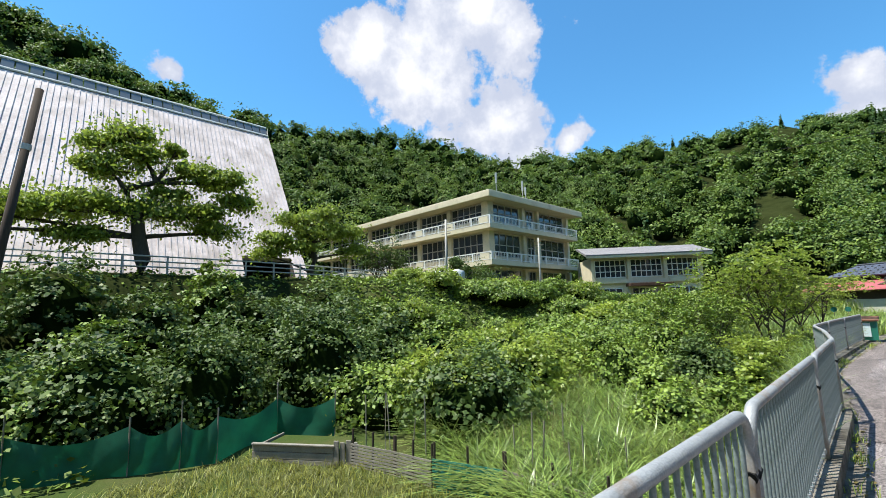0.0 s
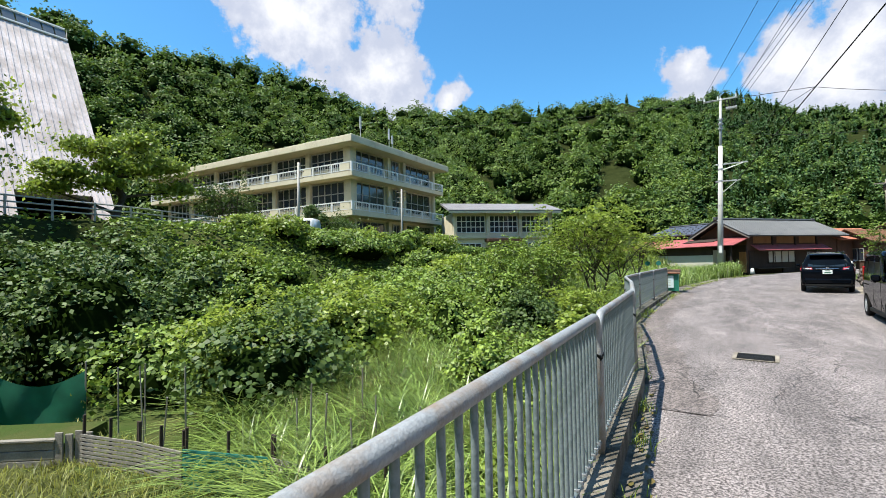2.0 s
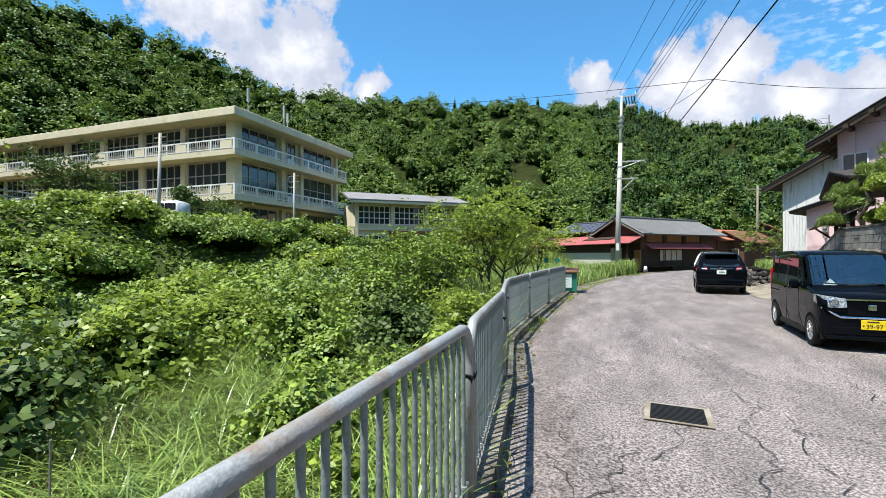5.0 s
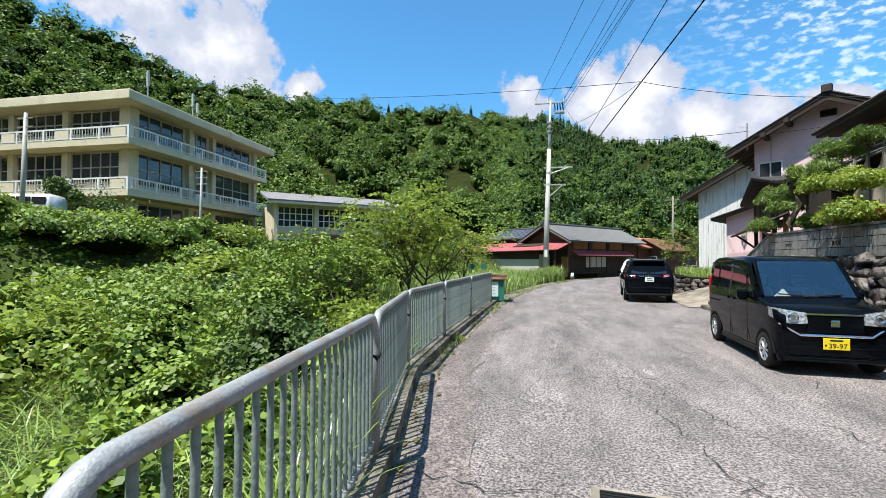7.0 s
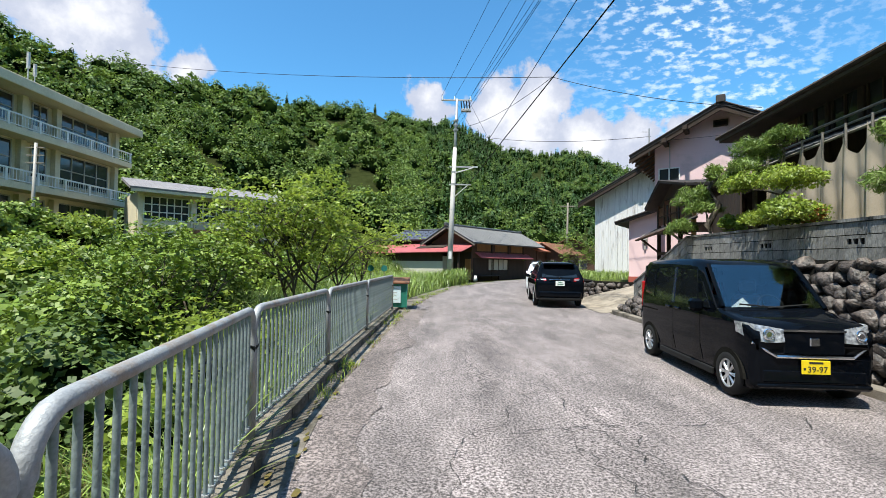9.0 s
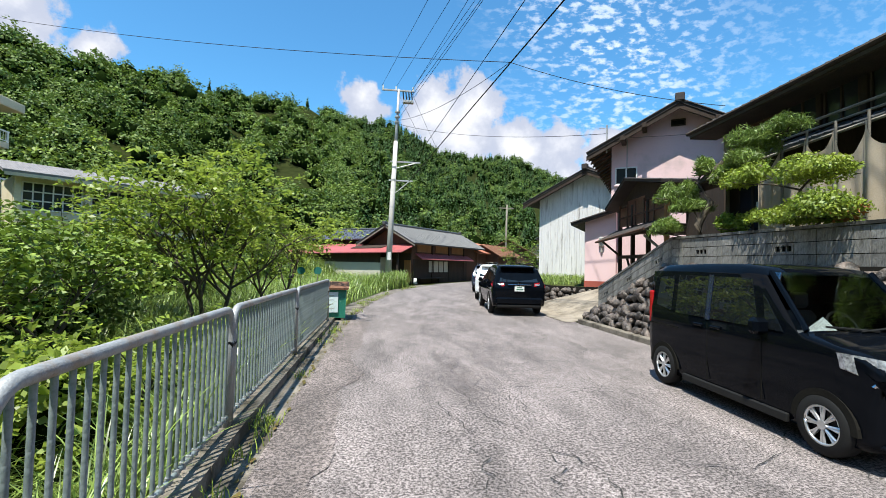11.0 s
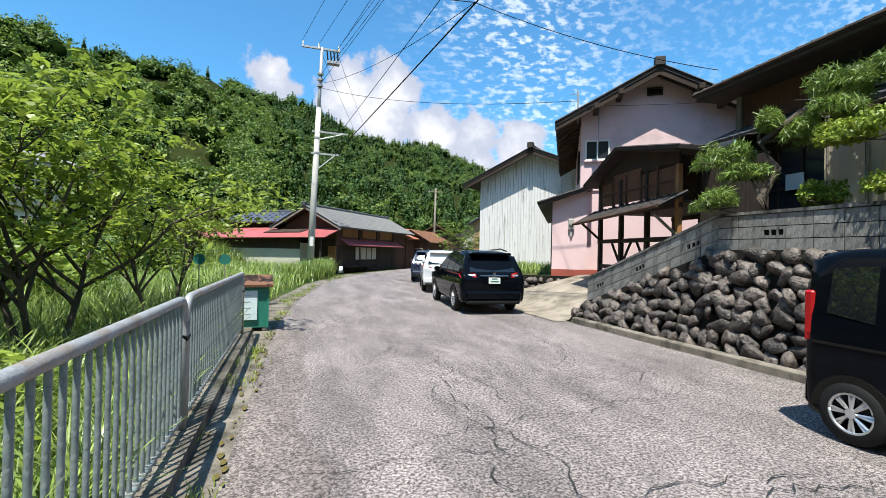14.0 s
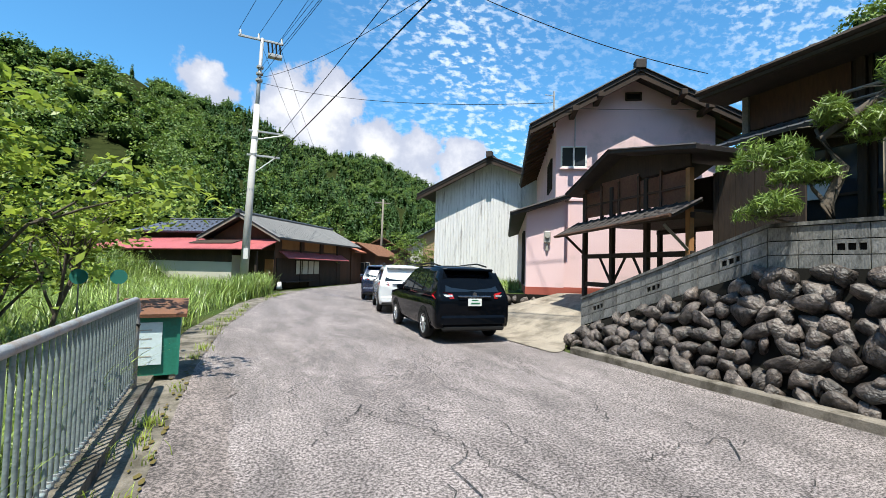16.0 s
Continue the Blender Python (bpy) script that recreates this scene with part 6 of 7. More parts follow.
# ---- waste box beside the fence ----
def waste_box():
    e = thing("waste_box", pose(-1.48, 25.55, 0.03, 0, 0, 3), "green painted rubbish box with rusty lid and white notice", "waste box")
    part("body", Geo().add([(-0.33, 0, 0.06), (0.33, 0, 0.06), (0.33, 0.9, 0.06), (-0.33, 0.9, 0.06), (-0.36, -0.03, 0.88), (0.36, -0.03, 0.88), (0.36, 0.93, 1.0), (-0.36, 0.93, 1.0)], [(0, 3, 2, 1), (4, 5, 6, 7), (0, 1, 5, 4), (1, 2, 6, 5), (2, 3, 7, 6), (3, 0, 4, 7)]), M_binG, e)
    part("lid", Geo().slab([(-0.43, -0.12, 0.92), (0.43, -0.12, 0.92), (0.43, 1.0, 1.06), (-0.43, 1.0, 1.06)], 0.05), M_rust, e, "rusty sheet-metal lid")
    n = part("notice", Geo().box((-0.30, -0.045, 0.22), (0.14, -0.025, 0.80)), M_paper, e, "white painted notice panel")
    for i in range(4):
        part("notice_line", Geo().box((-0.26, -0.048, 0.33 + i * 0.12), (0.02, -0.046, 0.345 + i * 0.12)), M_frame, n)
    for x in (-0.28, 0.28):
        for y in (0.05, 0.85):
            part("leg", Geo().box((x - 0.04, y - 0.04, 0), (x + 0.04, y + 0.04, 0.08)), M_kerb, e)
    for x in (-0.335, 0.335):
        part("corner_trim", Geo().box((x - 0.02, -0.035, 0.06), (x + 0.02, -0.01, 0.88)), M_binG, e)


waste_box()


# ---- wires ----
for a, b, s, r in (((1.75, 46.2, 7.95), (10.4, -4, 13.1), 0.0, 0.028), ((2.0, 46.2, 9.4), (8.6, -4, 13.9), 0.25, 0.016), ((-0.5, 46.6, 15.3), (9.4, -4, 15.1), 0.1, 0.012), ((0.6, 46.6, 15.3), (10.4, -4, 15.1), 0.1, 0.012),
                   ((1.9, 46.6, 15.3), (11.4, -4, 15.1), 0.1, 0.012), ((1.5, 46.6, 14.2), (11.0, -4, 14.6), 0.2, 0.014), ((0.75, 46.5, 13.2), (9.0, -4, 14.0), 0.3, 0.012), ((0.7, 46.5, 12.6), (9.8, -4, 13.5), 0.4, 0.012),
                   ((0.7, 46.6, 14.9), (9.0, 75, 13.0), 0.5, 0.012), ((1.8, 46.6, 14.9), (10.2, 75, 13.0), 0.5, 0.012), ((0.6, 46.5, 12.4), (9.32, 30.2, 7.45), 0.5, 0.012), ((4.65, 29.2, 9.7), (11.5, 26.2, 7.4), 0.25, 0.012),
                   ((-28, 45, 17.5), (4.65, 29.2, 9.7), 0.5, 0.014), ((0.65, 46.4, 12.6), (4.65, 29.2, 9.7), 0.5, 0.012), ((9.2, 29.7, 7.1), (13.2, 27.2, 7.0), 0.05, 0.008)):
    wire("overhead_wire", a, b, s, r)

# ---- foliage ----
rng = np.random.default_rng(7)


def leaves(C, size, up=0.4, spread=1.0, aspect=0.55, out=None):
    """One folded leaf per row of C (n,3); size (n,). Each is a rhombus of two triangles."""
    n = len(C)
    d = rng.normal(size=(n, 3))
    d[:, 2] *= spread
    d /= np.linalg.norm(d, axis=1, keepdims=True) + 1e-9
    nn = rng.normal(size=(n, 3)) * 0.8 + np.array([0, 0, up * 2])
    if out is not None:
        nn = out * 1.7 + rng.normal(size=(n, 3)) * 0.6 + np.array([0, 0, 0.5])
    s = np.cross(d, nn)
    s /= np.linalg.norm(s, axis=1, keepdims=True) + 1e-9
    k = np.cross(s, d)
    size = np.asarray(size).reshape(-1, 1)
    a, b = C - d * size * 0.5, C + d * size * 0.5
    m1, m2 = C + s * size * aspect * 0.5 + k * size * 0.10, C - s * size * aspect * 0.5 + k * size * 0.10
    V = np.stack([a, m1, b, m2], 1).reshape(-1, 3)
    F = np.arange(4 * n).reshape(-1, 4)
    return V, F


def shell(n, r, inner=0.55, low=-0.35):
    """Points in an uneven ellipsoid shell of radii r."""
    p = rng.normal(size=(n * 2, 3))
    p /= np.linalg.norm(p, axis=1, keepdims=True)
    p = p[p[:, 2] > low][:n]
    rad = inner + (1 - inner) * rng.random(len(p)) ** 0.5
    lump = 1 + 0.16 * np.sin(p[:, 0] * 5 + p[:, 1] * 4) * np.cos(p[:, 2] * 6 + p[:, 1] * 3)
    return p * (rad * lump)[:, None] * np.array(r)


def clumps(n_clump, n_leaf, r, cr, low=-0.3):
    """Leaf places gathered in clumps, so that gaps stay between them."""
    c = shell(n_clump, r, 0.6, low)
    k = np.repeat(np.arange(len(c)), n_leaf)
    q = rng.normal(size=(len(k), 3)) * cr * np.array([1, 1, 0.55])
    return c[k] + q


# solid dark lump standing in for the shade inside a crown
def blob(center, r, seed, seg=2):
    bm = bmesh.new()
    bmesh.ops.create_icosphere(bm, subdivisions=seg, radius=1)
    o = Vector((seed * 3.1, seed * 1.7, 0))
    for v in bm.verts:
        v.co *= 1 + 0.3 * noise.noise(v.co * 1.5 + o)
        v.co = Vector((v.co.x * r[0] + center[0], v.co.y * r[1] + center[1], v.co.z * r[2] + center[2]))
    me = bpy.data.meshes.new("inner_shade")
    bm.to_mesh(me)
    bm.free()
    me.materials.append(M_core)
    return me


def forest():
    VB, VC, KB, KC, OB, OC = [], [], [], [], [], []
    cores_v, cores_f = [], []
    ico = bmesh.new()
    bmesh.ops.create_icosphere(ico, subdivisions=1, radius=1)
    iv = np.array([v.co[:] for v in ico.verts])
    jf = np.array([[v.index for v in f.verts] for f in ico.faces])
    ico.free()
    rnd = random.Random(11)
    zones = [(-128, -4, 1350, 0.0, 1.04), (-7, 46, 2500, 0.0, 1.04), (46, 112, 300, 0.0, 1.05)]
    for a0, a1, count, t0, t1 in zones:
        for _ in range(count):
            az = rnd.uniform(a0, a1)
            R = float(np.interp(az, RA, [r[2] for r in RIDGE]))
            d0 = float(np.interp(az, [-180, -95, -70, -45, -30, -10, 10, 25, 40, 55, 75, 120, 180], [70, 78, 92, 88, 84, 86, 130, 150, 95, 48, 44, 50, 70]))
            u = rnd.random()
            d = d0 + (R * t1 - d0) * (0.15 * u + 0.85 * u ** 0.85)
            x, y = d * math.sin(radians(az)), 8 + d * math.cos(radians(az))
            z = ground_z(x, y)
            far = az > -3 and az < 46
            cedar = (far and rnd.random() < 0.8) or rnd.random() < 0.08
            if cedar:
                r, h = rnd.uniform(1.5, 2.3), rnd.uniform(7.5, 11)
                n = 110 if d < 250 else 75
                q = rng.random(n) ** 0.6
                a = rng.random(n) * 6.283
                rad = r * (0.12 + 0.88 * q) * (0.75 + 0.25 * rng.random(n))
                P = np.stack([rad * np.cos(a), rad * np.sin(a), h * (1 - q)], 1) + np.array([x, y, z - 1.5])
                VC.append(P)
                OC.append(np.stack([np.cos(a), np.sin(a), np.full(n, 0.5)], 1) * 0.8)
                KC.append(np.full(n, 0.75 if d < 250 else 1.0))
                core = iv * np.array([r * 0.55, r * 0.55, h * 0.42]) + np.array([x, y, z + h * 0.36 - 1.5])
            else:
                r = rnd.uniform(2.6, 5.2) * (0.9 if d < 120 else 1.0)
                h = r * rnd.uniform(0.9, 1.4)
                n = 340 if d < 160 else 210
                P = clumps(n // 10, 10, (r, r, h), r * 0.15, -0.1)
                OB.append(P / (np.linalg.norm(P, axis=1, keepdims=True) + 1e-6))
                P += np.array([x, y, z + 2.2 + rnd.uniform(-1, 1.5)])
                VB.append(P)
                KB.append(np.full(len(P), 0.6 if d < 160 else 0.82))
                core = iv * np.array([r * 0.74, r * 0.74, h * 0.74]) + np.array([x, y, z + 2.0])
            # each core is a dark lump that paints shade between the leaves
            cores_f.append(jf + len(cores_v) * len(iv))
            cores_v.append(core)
    for V, K, O, m, nm, lab in ((VB, KB, OB, M_forest, "forest", "dense green broadleaf forest on the hillsides"), (VC, KC, OC, M_cedar, "cedar_forest", "dark green cedar stand on the far hill")):
        P, S = np.concatenate(V), np.concatenate(K)
        S = S * (0.7 + 0.6 * rng.random(len(S)))
        v, f = leaves(P, S, 0.7, 0.6, 0.8, np.concatenate(O))
        tagged(new(nm, soup(nm, v, f, m)), lab, "forest", kind="stuff")
    tagged(new("forest_shade", soup("forest_shade", np.concatenate(cores_v), np.concatenate(cores_f), M_core)), "dark lumps painting the shade inside the hillside forest", "forest", kind="stuff")


forest()

SHRUBS = "leafy shrubs on the bank"


def shrub(x, y, r, h, n, size, material, label, sink=0.3, group=SHRUBS, name="shrub"):
    z = near(x, y)
    e = thing(name, pose(x, y, z - 0.1), label, "shrub", group)
    P = clumps(max(6, n // 24), 24, (r, r, h), 0.135 * r ** 0.6, -0.25)
    O = P / np.array([r, r, h])
    O /= np.linalg.norm(O, axis=1, keepdims=True) + 1e-6
    P[:, 2] += h * 0.42
    v, f = leaves(P, size * (0.6 + 0.8 * rng.random(len(P))), 0.7, 0.6, 0.72, O)
    part("crown", soup("crown", v, f, material), material, e)
    part("inner_shade", blob((0, 0, h * 0.35), (r * 0.66, r * 0.66, h * 0.68), x), M_core, e, "dark lump painting the shade inside the crown")
    rr = random.Random(int(x * 100))
    for k in range(3):
        a = rr.uniform(0, 6.28)
        part("stem", Geo().tube([(0.1 * math.cos(a), 0.1 * math.sin(a), -0.3), (0.5 * r * math.cos(a), 0.5 * r * math.sin(a), h * 0.6)], 0.04, 5, 0.015), M_bark, e)
    return e


rs = random.Random(21)
# kudzu mounds and bushes over the bank between garden and school
placed = []
tries = 0
while len(placed) < 120 and tries < 9000:
    tries += 1
    y = rs.uniform(-9, 48)
    d = rs.uniform(8.5, 30)
    x = (along(FENCE, y) if y < 26 else along(EDGE, y) - 0.7) - d
    if y < 8.5 and d < 17.8:
        continue
    if y < 18 and d < 9:
        continue
    if x < -33 or (y > 40 and x < -26):
        continue
    if y < 22 and x < -26.5:
        continue
    if any(math.hypot(x - p, y - q) < 1.9 for p, q in placed):
        continue
    placed.append((x, y))
    r = rs.uniform(1.6, 2.9)
    h = rs.uniform(1.2, 2.1)
    dist = math.hypot(x, y)
    m, lab = rs.choice([(M_leaf, "dense green shrub overgrown with vines"), (M_leaf, "dense green shrub overgrown with vines"), (M_leaf_dark, "dark green shrub on the shaded bank"), (M_leaf_light, "bright green leafy shrub on the bank")])
    if y < 13:
        h *= 1.7 if x < -18 else 1.2
        # most shrubs here get the dark leaf, painting the shade of trees above
        if x < -16 and rs.random() < 0.8:
            m, lab = M_leaf_dark, "dark green shrub on the shaded bank"
    elif y < 22 and x < -18:
        h *= 0.7 if x > -22 else 0.5
    if y > 22 and x < -14:
        h *= 0.62
    if y > 22 and math.atan2(x - 1.1, y + 1.2) > radians(-30):
        h = min(h, max(0.45, (2.3 - near(x, y)) / 1.42))
    shrub(x, y, r, h, 3400 if dist < 22 else 2700, 0.17 if dist < 22 else 0.22, m, lab)
# weeds and bushes close behind the fence
for x, y, r, h, n, m in ((-4.4, 11.8, 1.0, 1.25, 3200, M_leaf), (-3.0, 10.9, 0.6, 0.8, 2000, M_leaf_light), (-5.8, 14.6, 1.0, 1.2, 3000, M_leaf), (-3.6, 13.6, 0.95, 1.2, 3000, M_leaf), (-3.2, 15.6, 0.6, 1.3, 2400, M_leaf_light), (-5.2, 16.6, 1.3, 1.7, 3400, M_leaf_dark),
                         (-7.6, 15.6, 1.5, 1.8, 3200, M_leaf), (-3.9, 18.4, 0.8, 1.5, 2600, M_leaf_light), (-7.2, 19.4, 1.6, 2.0, 3200, M_leaf), (-9.6, 18.0, 1.8, 2.0, 3000, M_leaf), (-10.2, 22.5, 1.9, 1.4, 3000, M_leaf), (-7.5, 23.6, 1.5, 2.0, 2800, M_leaf_dark),
                         (-12.5, 27.5, 2.0, 1.4, 2600, M_leaf), (-9.5, 31.5, 1.9, 1.4, 2400, M_leaf), (-2.2, 8.2, 0.55, 0.8, 1500, M_leaf_light), (-2.0, 6.6, 0.5, 0.8, 1400, M_leaf), (-2.5, 12.6, 0.6, 0.9, 1800, M_leaf)):
    shrub(x, y, r, h, n, 0.13, m, "broad-leaved weeds and bushes behind the fence", group="bushes behind the fence")


def limb(g, p, d, length, r, depth, rnd, tips):
    pts = [p.copy()]
    q, v = p.copy(), d.normalized()
    for i in range(4):
        v = (v + Vector((rnd.uniform(-0.25, 0.25), rnd.uniform(-0.25, 0.25), rnd.uniform(-0.05, 0.2)))).normalized()
        q = q + v * length / 4
        pts.append(q.copy())
    g.tube(pts, r, 6, r * 0.55, cap=False)
    if depth == 0:
        tips.append(q.copy())
        tips.append(pts[2].copy())
        return
    for k in range(3):
        a = rnd.uniform(0, 6.28)
        w = (v * 0.7 + Vector((math.cos(a), math.sin(a), rnd.uniform(0.0, 0.6)))).normalized()
        limb(g, pts[rnd.choice((2, 3, 4))], w, length * rnd.uniform(0.55, 0.75), r * 0.5, depth - 1, rnd, tips)


def tree(x, y, h, spread, n_leaf, size, material, label, seed, z=None, trunks=2, r=0.09, flat=0.6, name="tree", group=""):
    z = near(x, y) if z is None else z
    e = thing(name, pose(x, y, z - 0.1), label, "tree", group)
    rnd = random.Random(seed)
    g, tips = Geo(), []
    for k in range(trunks):
        a = 6.28 * k / trunks + rnd.uniform(0, 1)
        lean = 0.28 if trunks > 1 else 0.06
        base = Vector((0.12 * math.cos(a) * (trunks > 1), 0.12 * math.sin(a) * (trunks > 1), -0.2))
        v = Vector((math.cos(a) * lean, math.sin(a) * lean, 1))
        p1 = base + v * h * 0.36
        g.tube([base, base + v * h * 0.18 + Vector((0.03, 0.02, 0)), p1], r, 8, r * 0.7, cap=False)
        for j in range(5):
            b = rnd.uniform(0, 6.28)
            o = Vector((math.cos(b) * spread / h * 1.1, math.sin(b) * spread / h * 1.1, rnd.uniform(0.35, 0.9)))
            limb(g, base + v * h * rnd.uniform(0.30, 0.42), o, h * 0.42, r * 0.55, 1, rnd, tips)
        limb(g, p1, v, h * 0.45, r * 0.6, 2, rnd, tips)
    part("trunk", g, M_bark, e, "brown branching trunk", True)
    # leaves sit in drooping sprays along the twigs
    T = np.array([t[:] for t in tips])
    ns = n_leaf // 14
    k = rng.integers(0, len(T), ns)
    B = T[k] + rng.normal(size=(ns, 3)) * np.array([0.075 * h, 0.075 * h, 0.06 * h * flat / 0.6])
    D = (B - np.array([0, 0, 0.55 * h])) * np.array([1, 1, 0.25]) + rng.normal(size=(ns, 3)) * np.array([0.5, 0.5, 0.15])
    D /= np.linalg.norm(D, axis=1, keepdims=True) + 1e-6
    q = np.repeat(np.arange(ns), 14)
    u = np.tile(np.linspace(0, 1, 14), ns)
    reach = 3.6 * size
    P = B[q] + D[q] * (u * reach)[:, None] + rng.normal(size=(len(q), 3)) * size * np.array([0.42, 0.42, 0.2])
    P[:, 2] -= 0.35 * reach * u * u
    v, f = leaves(P, size * (0.7 + 0.6 * rng.random(len(P))), 0.8, 0.5, 0.5, np.tile(np.array([[0.0, 0.0, 0.35]]), (len(P), 1)))
    part("crown", soup("crown", v, f, material), material, e)
    return e


tree(-5.0, 25.8, 4.7, 2.2, 7800, 0.165, M_leaf_light, "young broadleaf tree with light green leaves", 3, trunks=3, r=0.07)
tree(-3.9, 29.0, 3.6, 1.2, 4200, 0.15, M_leaf_light, "slender young tree with light green leaves", 5, trunks=2, r=0.06)
tree(-3.9, 19.2, 2.2, 0.8, 2200, 0.13, M_leaf_light, "small bright green sapling behind the fence", 8, trunks=2, r=0.04)
tree(-8.8, 26.0, 3.4, 1.7, 5000, 0.17, M_leaf, "bushy broadleaf tree on the meadow", 12, trunks=2, r=0.07)
tree(-6.6, 21.3, 3.4, 1.5, 4500, 0.15, M_leaf, "bushy young tree with dark green leaves", 13, trunks=2, r=0.06)
tree(-50.0, 33.0, 7.0, 3.0, 5000, 0.3, M_leaf_dark, "leafy tree beside the gymnasium", 19, z=4.0, trunks=2, r=0.15)
tree(6.9, 58.5, 2.6, 1.0, 1500, 0.16, M_leaf, "small garden bush by the far houses", 23, z=0, trunks=2, r=0.04)
tree(11.4, 47.6, 3.2, 1.1, 2200, 0.16, M_leaf, "garden shrub beside the white storehouse", 29, z=0.3, trunks=2, r=0.05)


def pad_tree(x, y, z, pads, trunk, label, material, size, name="pine_tree", nd=900, r=0.1, needles=True):
    """A trained pine: a crooked trunk and flat pads of needles; pads are (dx, dy, dz, radius, thickness)."""
    e = thing(name, pose(x, y, z), label, "tree")
    g = Geo().tube([Vector(p) for p in trunk], r, 8, r * 0.45)
    tp = [Vector(p) for p in trunk]
    for dx, dy, dz, pr, th in pads:
        q = Vector((dx, dy, dz - th * 0.4))
        s = min(tp, key=lambda t: (t - q).length + max(0, t.z - q.z) * 2)
        mid = s.lerp(q, 0.5) + Vector((0.05, 0.08, 0.06))
        g.tube([s, mid, q], r * 0.34, 6, r * 0.13)
        for k in range(4):
            a = 1.57 * k + dx
            g.tube([q, q + Vector((math.cos(a) * pr * 0.7, math.sin(a) * pr * 0.7, th * 0.15))], r * 0.18, 4, r * 0.08)
    part("trunk", g, M_bark, e, "crooked bare branches", True)
    rp = random.Random(int(100 * x))
    for dx, dy, dz, pr, th in pads:
        n = int(nd * pr / 0.5 * (1.7 if needles else 1))
        Ps, Os = [], []
        for k in range(6):
            a, q = rp.uniform(0, 6.28), pr * rp.uniform(0.25, 0.62)
            L = shell(n // 6, (pr * rp.uniform(0.36, 0.55), pr * rp.uniform(0.36, 0.55), th * rp.uniform(0.8, 1.25)), 0.4, -0.2)
            Os.append(L / (np.linalg.norm(L, axis=1, keepdims=True) + 1e-6))
            Ps.append(L + np.array([dx + q * math.cos(a), dy + q * math.sin(a), dz - th * 0.2 + rp.uniform(-0.3, 0.45) * th]))
        if pr > 1:
            m = n // 2
            Ps.append(rng.normal(size=(m, 3)) * np.array([pr * 0.52, pr * 0.52, th * 0.75]) + np.array([dx, dy, dz - th * 0.15]))
            Os.append(rng.normal(size=(m, 3)) * 0.6 + np.array([0, 0, 0.4]))
        P = np.concatenate(Ps)
        v, f = leaves(P, size * (0.6 + 0.8 * rng.random(len(P))), 0.3, 1.2, 0.11 if needles else 0.6, None if needles else np.concatenate(Os))
        part("needle_pad", soup("needle_pad", v, f, material), material, e)
    return e


M_needle = mat("pine_needle", (0.20, 0.28, 0.05), (0.08, 0.14, 0.025), 0.5, 0.8, 6, 0, per_island=0.4, trans=0.25)
M_hedge = mat("clipped_leaf", (0.28, 0.34, 0.035), (0.13, 0.21, 0.022), 0.5, 0.8, 6, 0, per_island=0.35, trans=0.3)
# trained pine leaning over the ramp
pad_tree(6.9, 21.3, 2.2, [(-0.25, 0.75, 1.25, 0.55, 0.26), (-0.45, 0.65, 0.42, 0.55, 0.2), (0.1, 0.25, 1.75, 0.40, 0.22), (0.55, -0.5, 2.2, 0.62, 0.28), (0.35, -0.2, 1.55, 0.55, 0.24), (0.0, 0.35, 0.95, 0.5, 0.22), (0.3, -0.9, 1.8, 0.5, 0.22), (1.0, -1.0, 2.45, 0.5, 0.26)],
         [(0, 0, 0), (-0.1, 0.1, 0.5), (0.12, 0.0, 1.0), (-0.02, 0.2, 1.45), (0.25, -0.3, 1.9)], "trained garden pine with crooked branches behind the block wall", M_needle, 0.17, r=0.10, nd=900)
# clipped cloud bush on the terrace
pad_tree(6.95, 19.2, 2.2, [(-0.1, 0.75, 1.25, 0.62, 0.24), (-0.05, -0.55, 1.20, 0.95, 0.24), (-0.2, -0.75, 0.45, 0.85, 0.24), (-0.15, 1.30, 0.42, 0.36, 0.24), (-0.1, 0.3, 0.5, 0.5, 0.2)],
         [(0, 0, 0), (0.05, 0.0, 0.4), (-0.1, -0.2, 0.9)], "clipped cloud-shaped shrub on top of the wall", M_hedge, 0.06, "clipped_shrub", 2600, 0.06, False)
pad_tree(7.0, 16.4, 2.2, [(-0.1, 0.3, 1.5, 0.45, 0.2), (0.1, -0.4, 1.15, 0.5, 0.22), (-0.1, 0.2, 0.75, 0.5, 0.2), (0.1, -0.2, 2.0, 0.4, 0.2)], [(0, 0, 0), (0.05, 0.05, 0.9), (0, 0, 1.7)], "clipped pine with rounded pads on the terrace", M_needle, 0.13, "pine_tree", 1100, 0.06)
pad_tree(6.95, 18.2, 2.2, [(0, 0, 0.4, 0.3, 0.2)], [(0, 0, 0), (0, 0, 0.3)], "small orange flowering bush on the wall", mat("orange_bloom", (0.45, 0.16, 0.05), (0.3, 0.14, 0.05), 0.7, 3, 9, 0, per_island=0.3), 0.06, "flower_bush", 900, 0.03, False)
# old tree by the gymnasium
def boughs(right, pads):
    """Pads given by their offset across the slope, height, radius and thickness."""
    return [(0.16 * o + 0.3 * math.sin(3 * o), right * o, z, r, t) for o, z, r, t in pads]


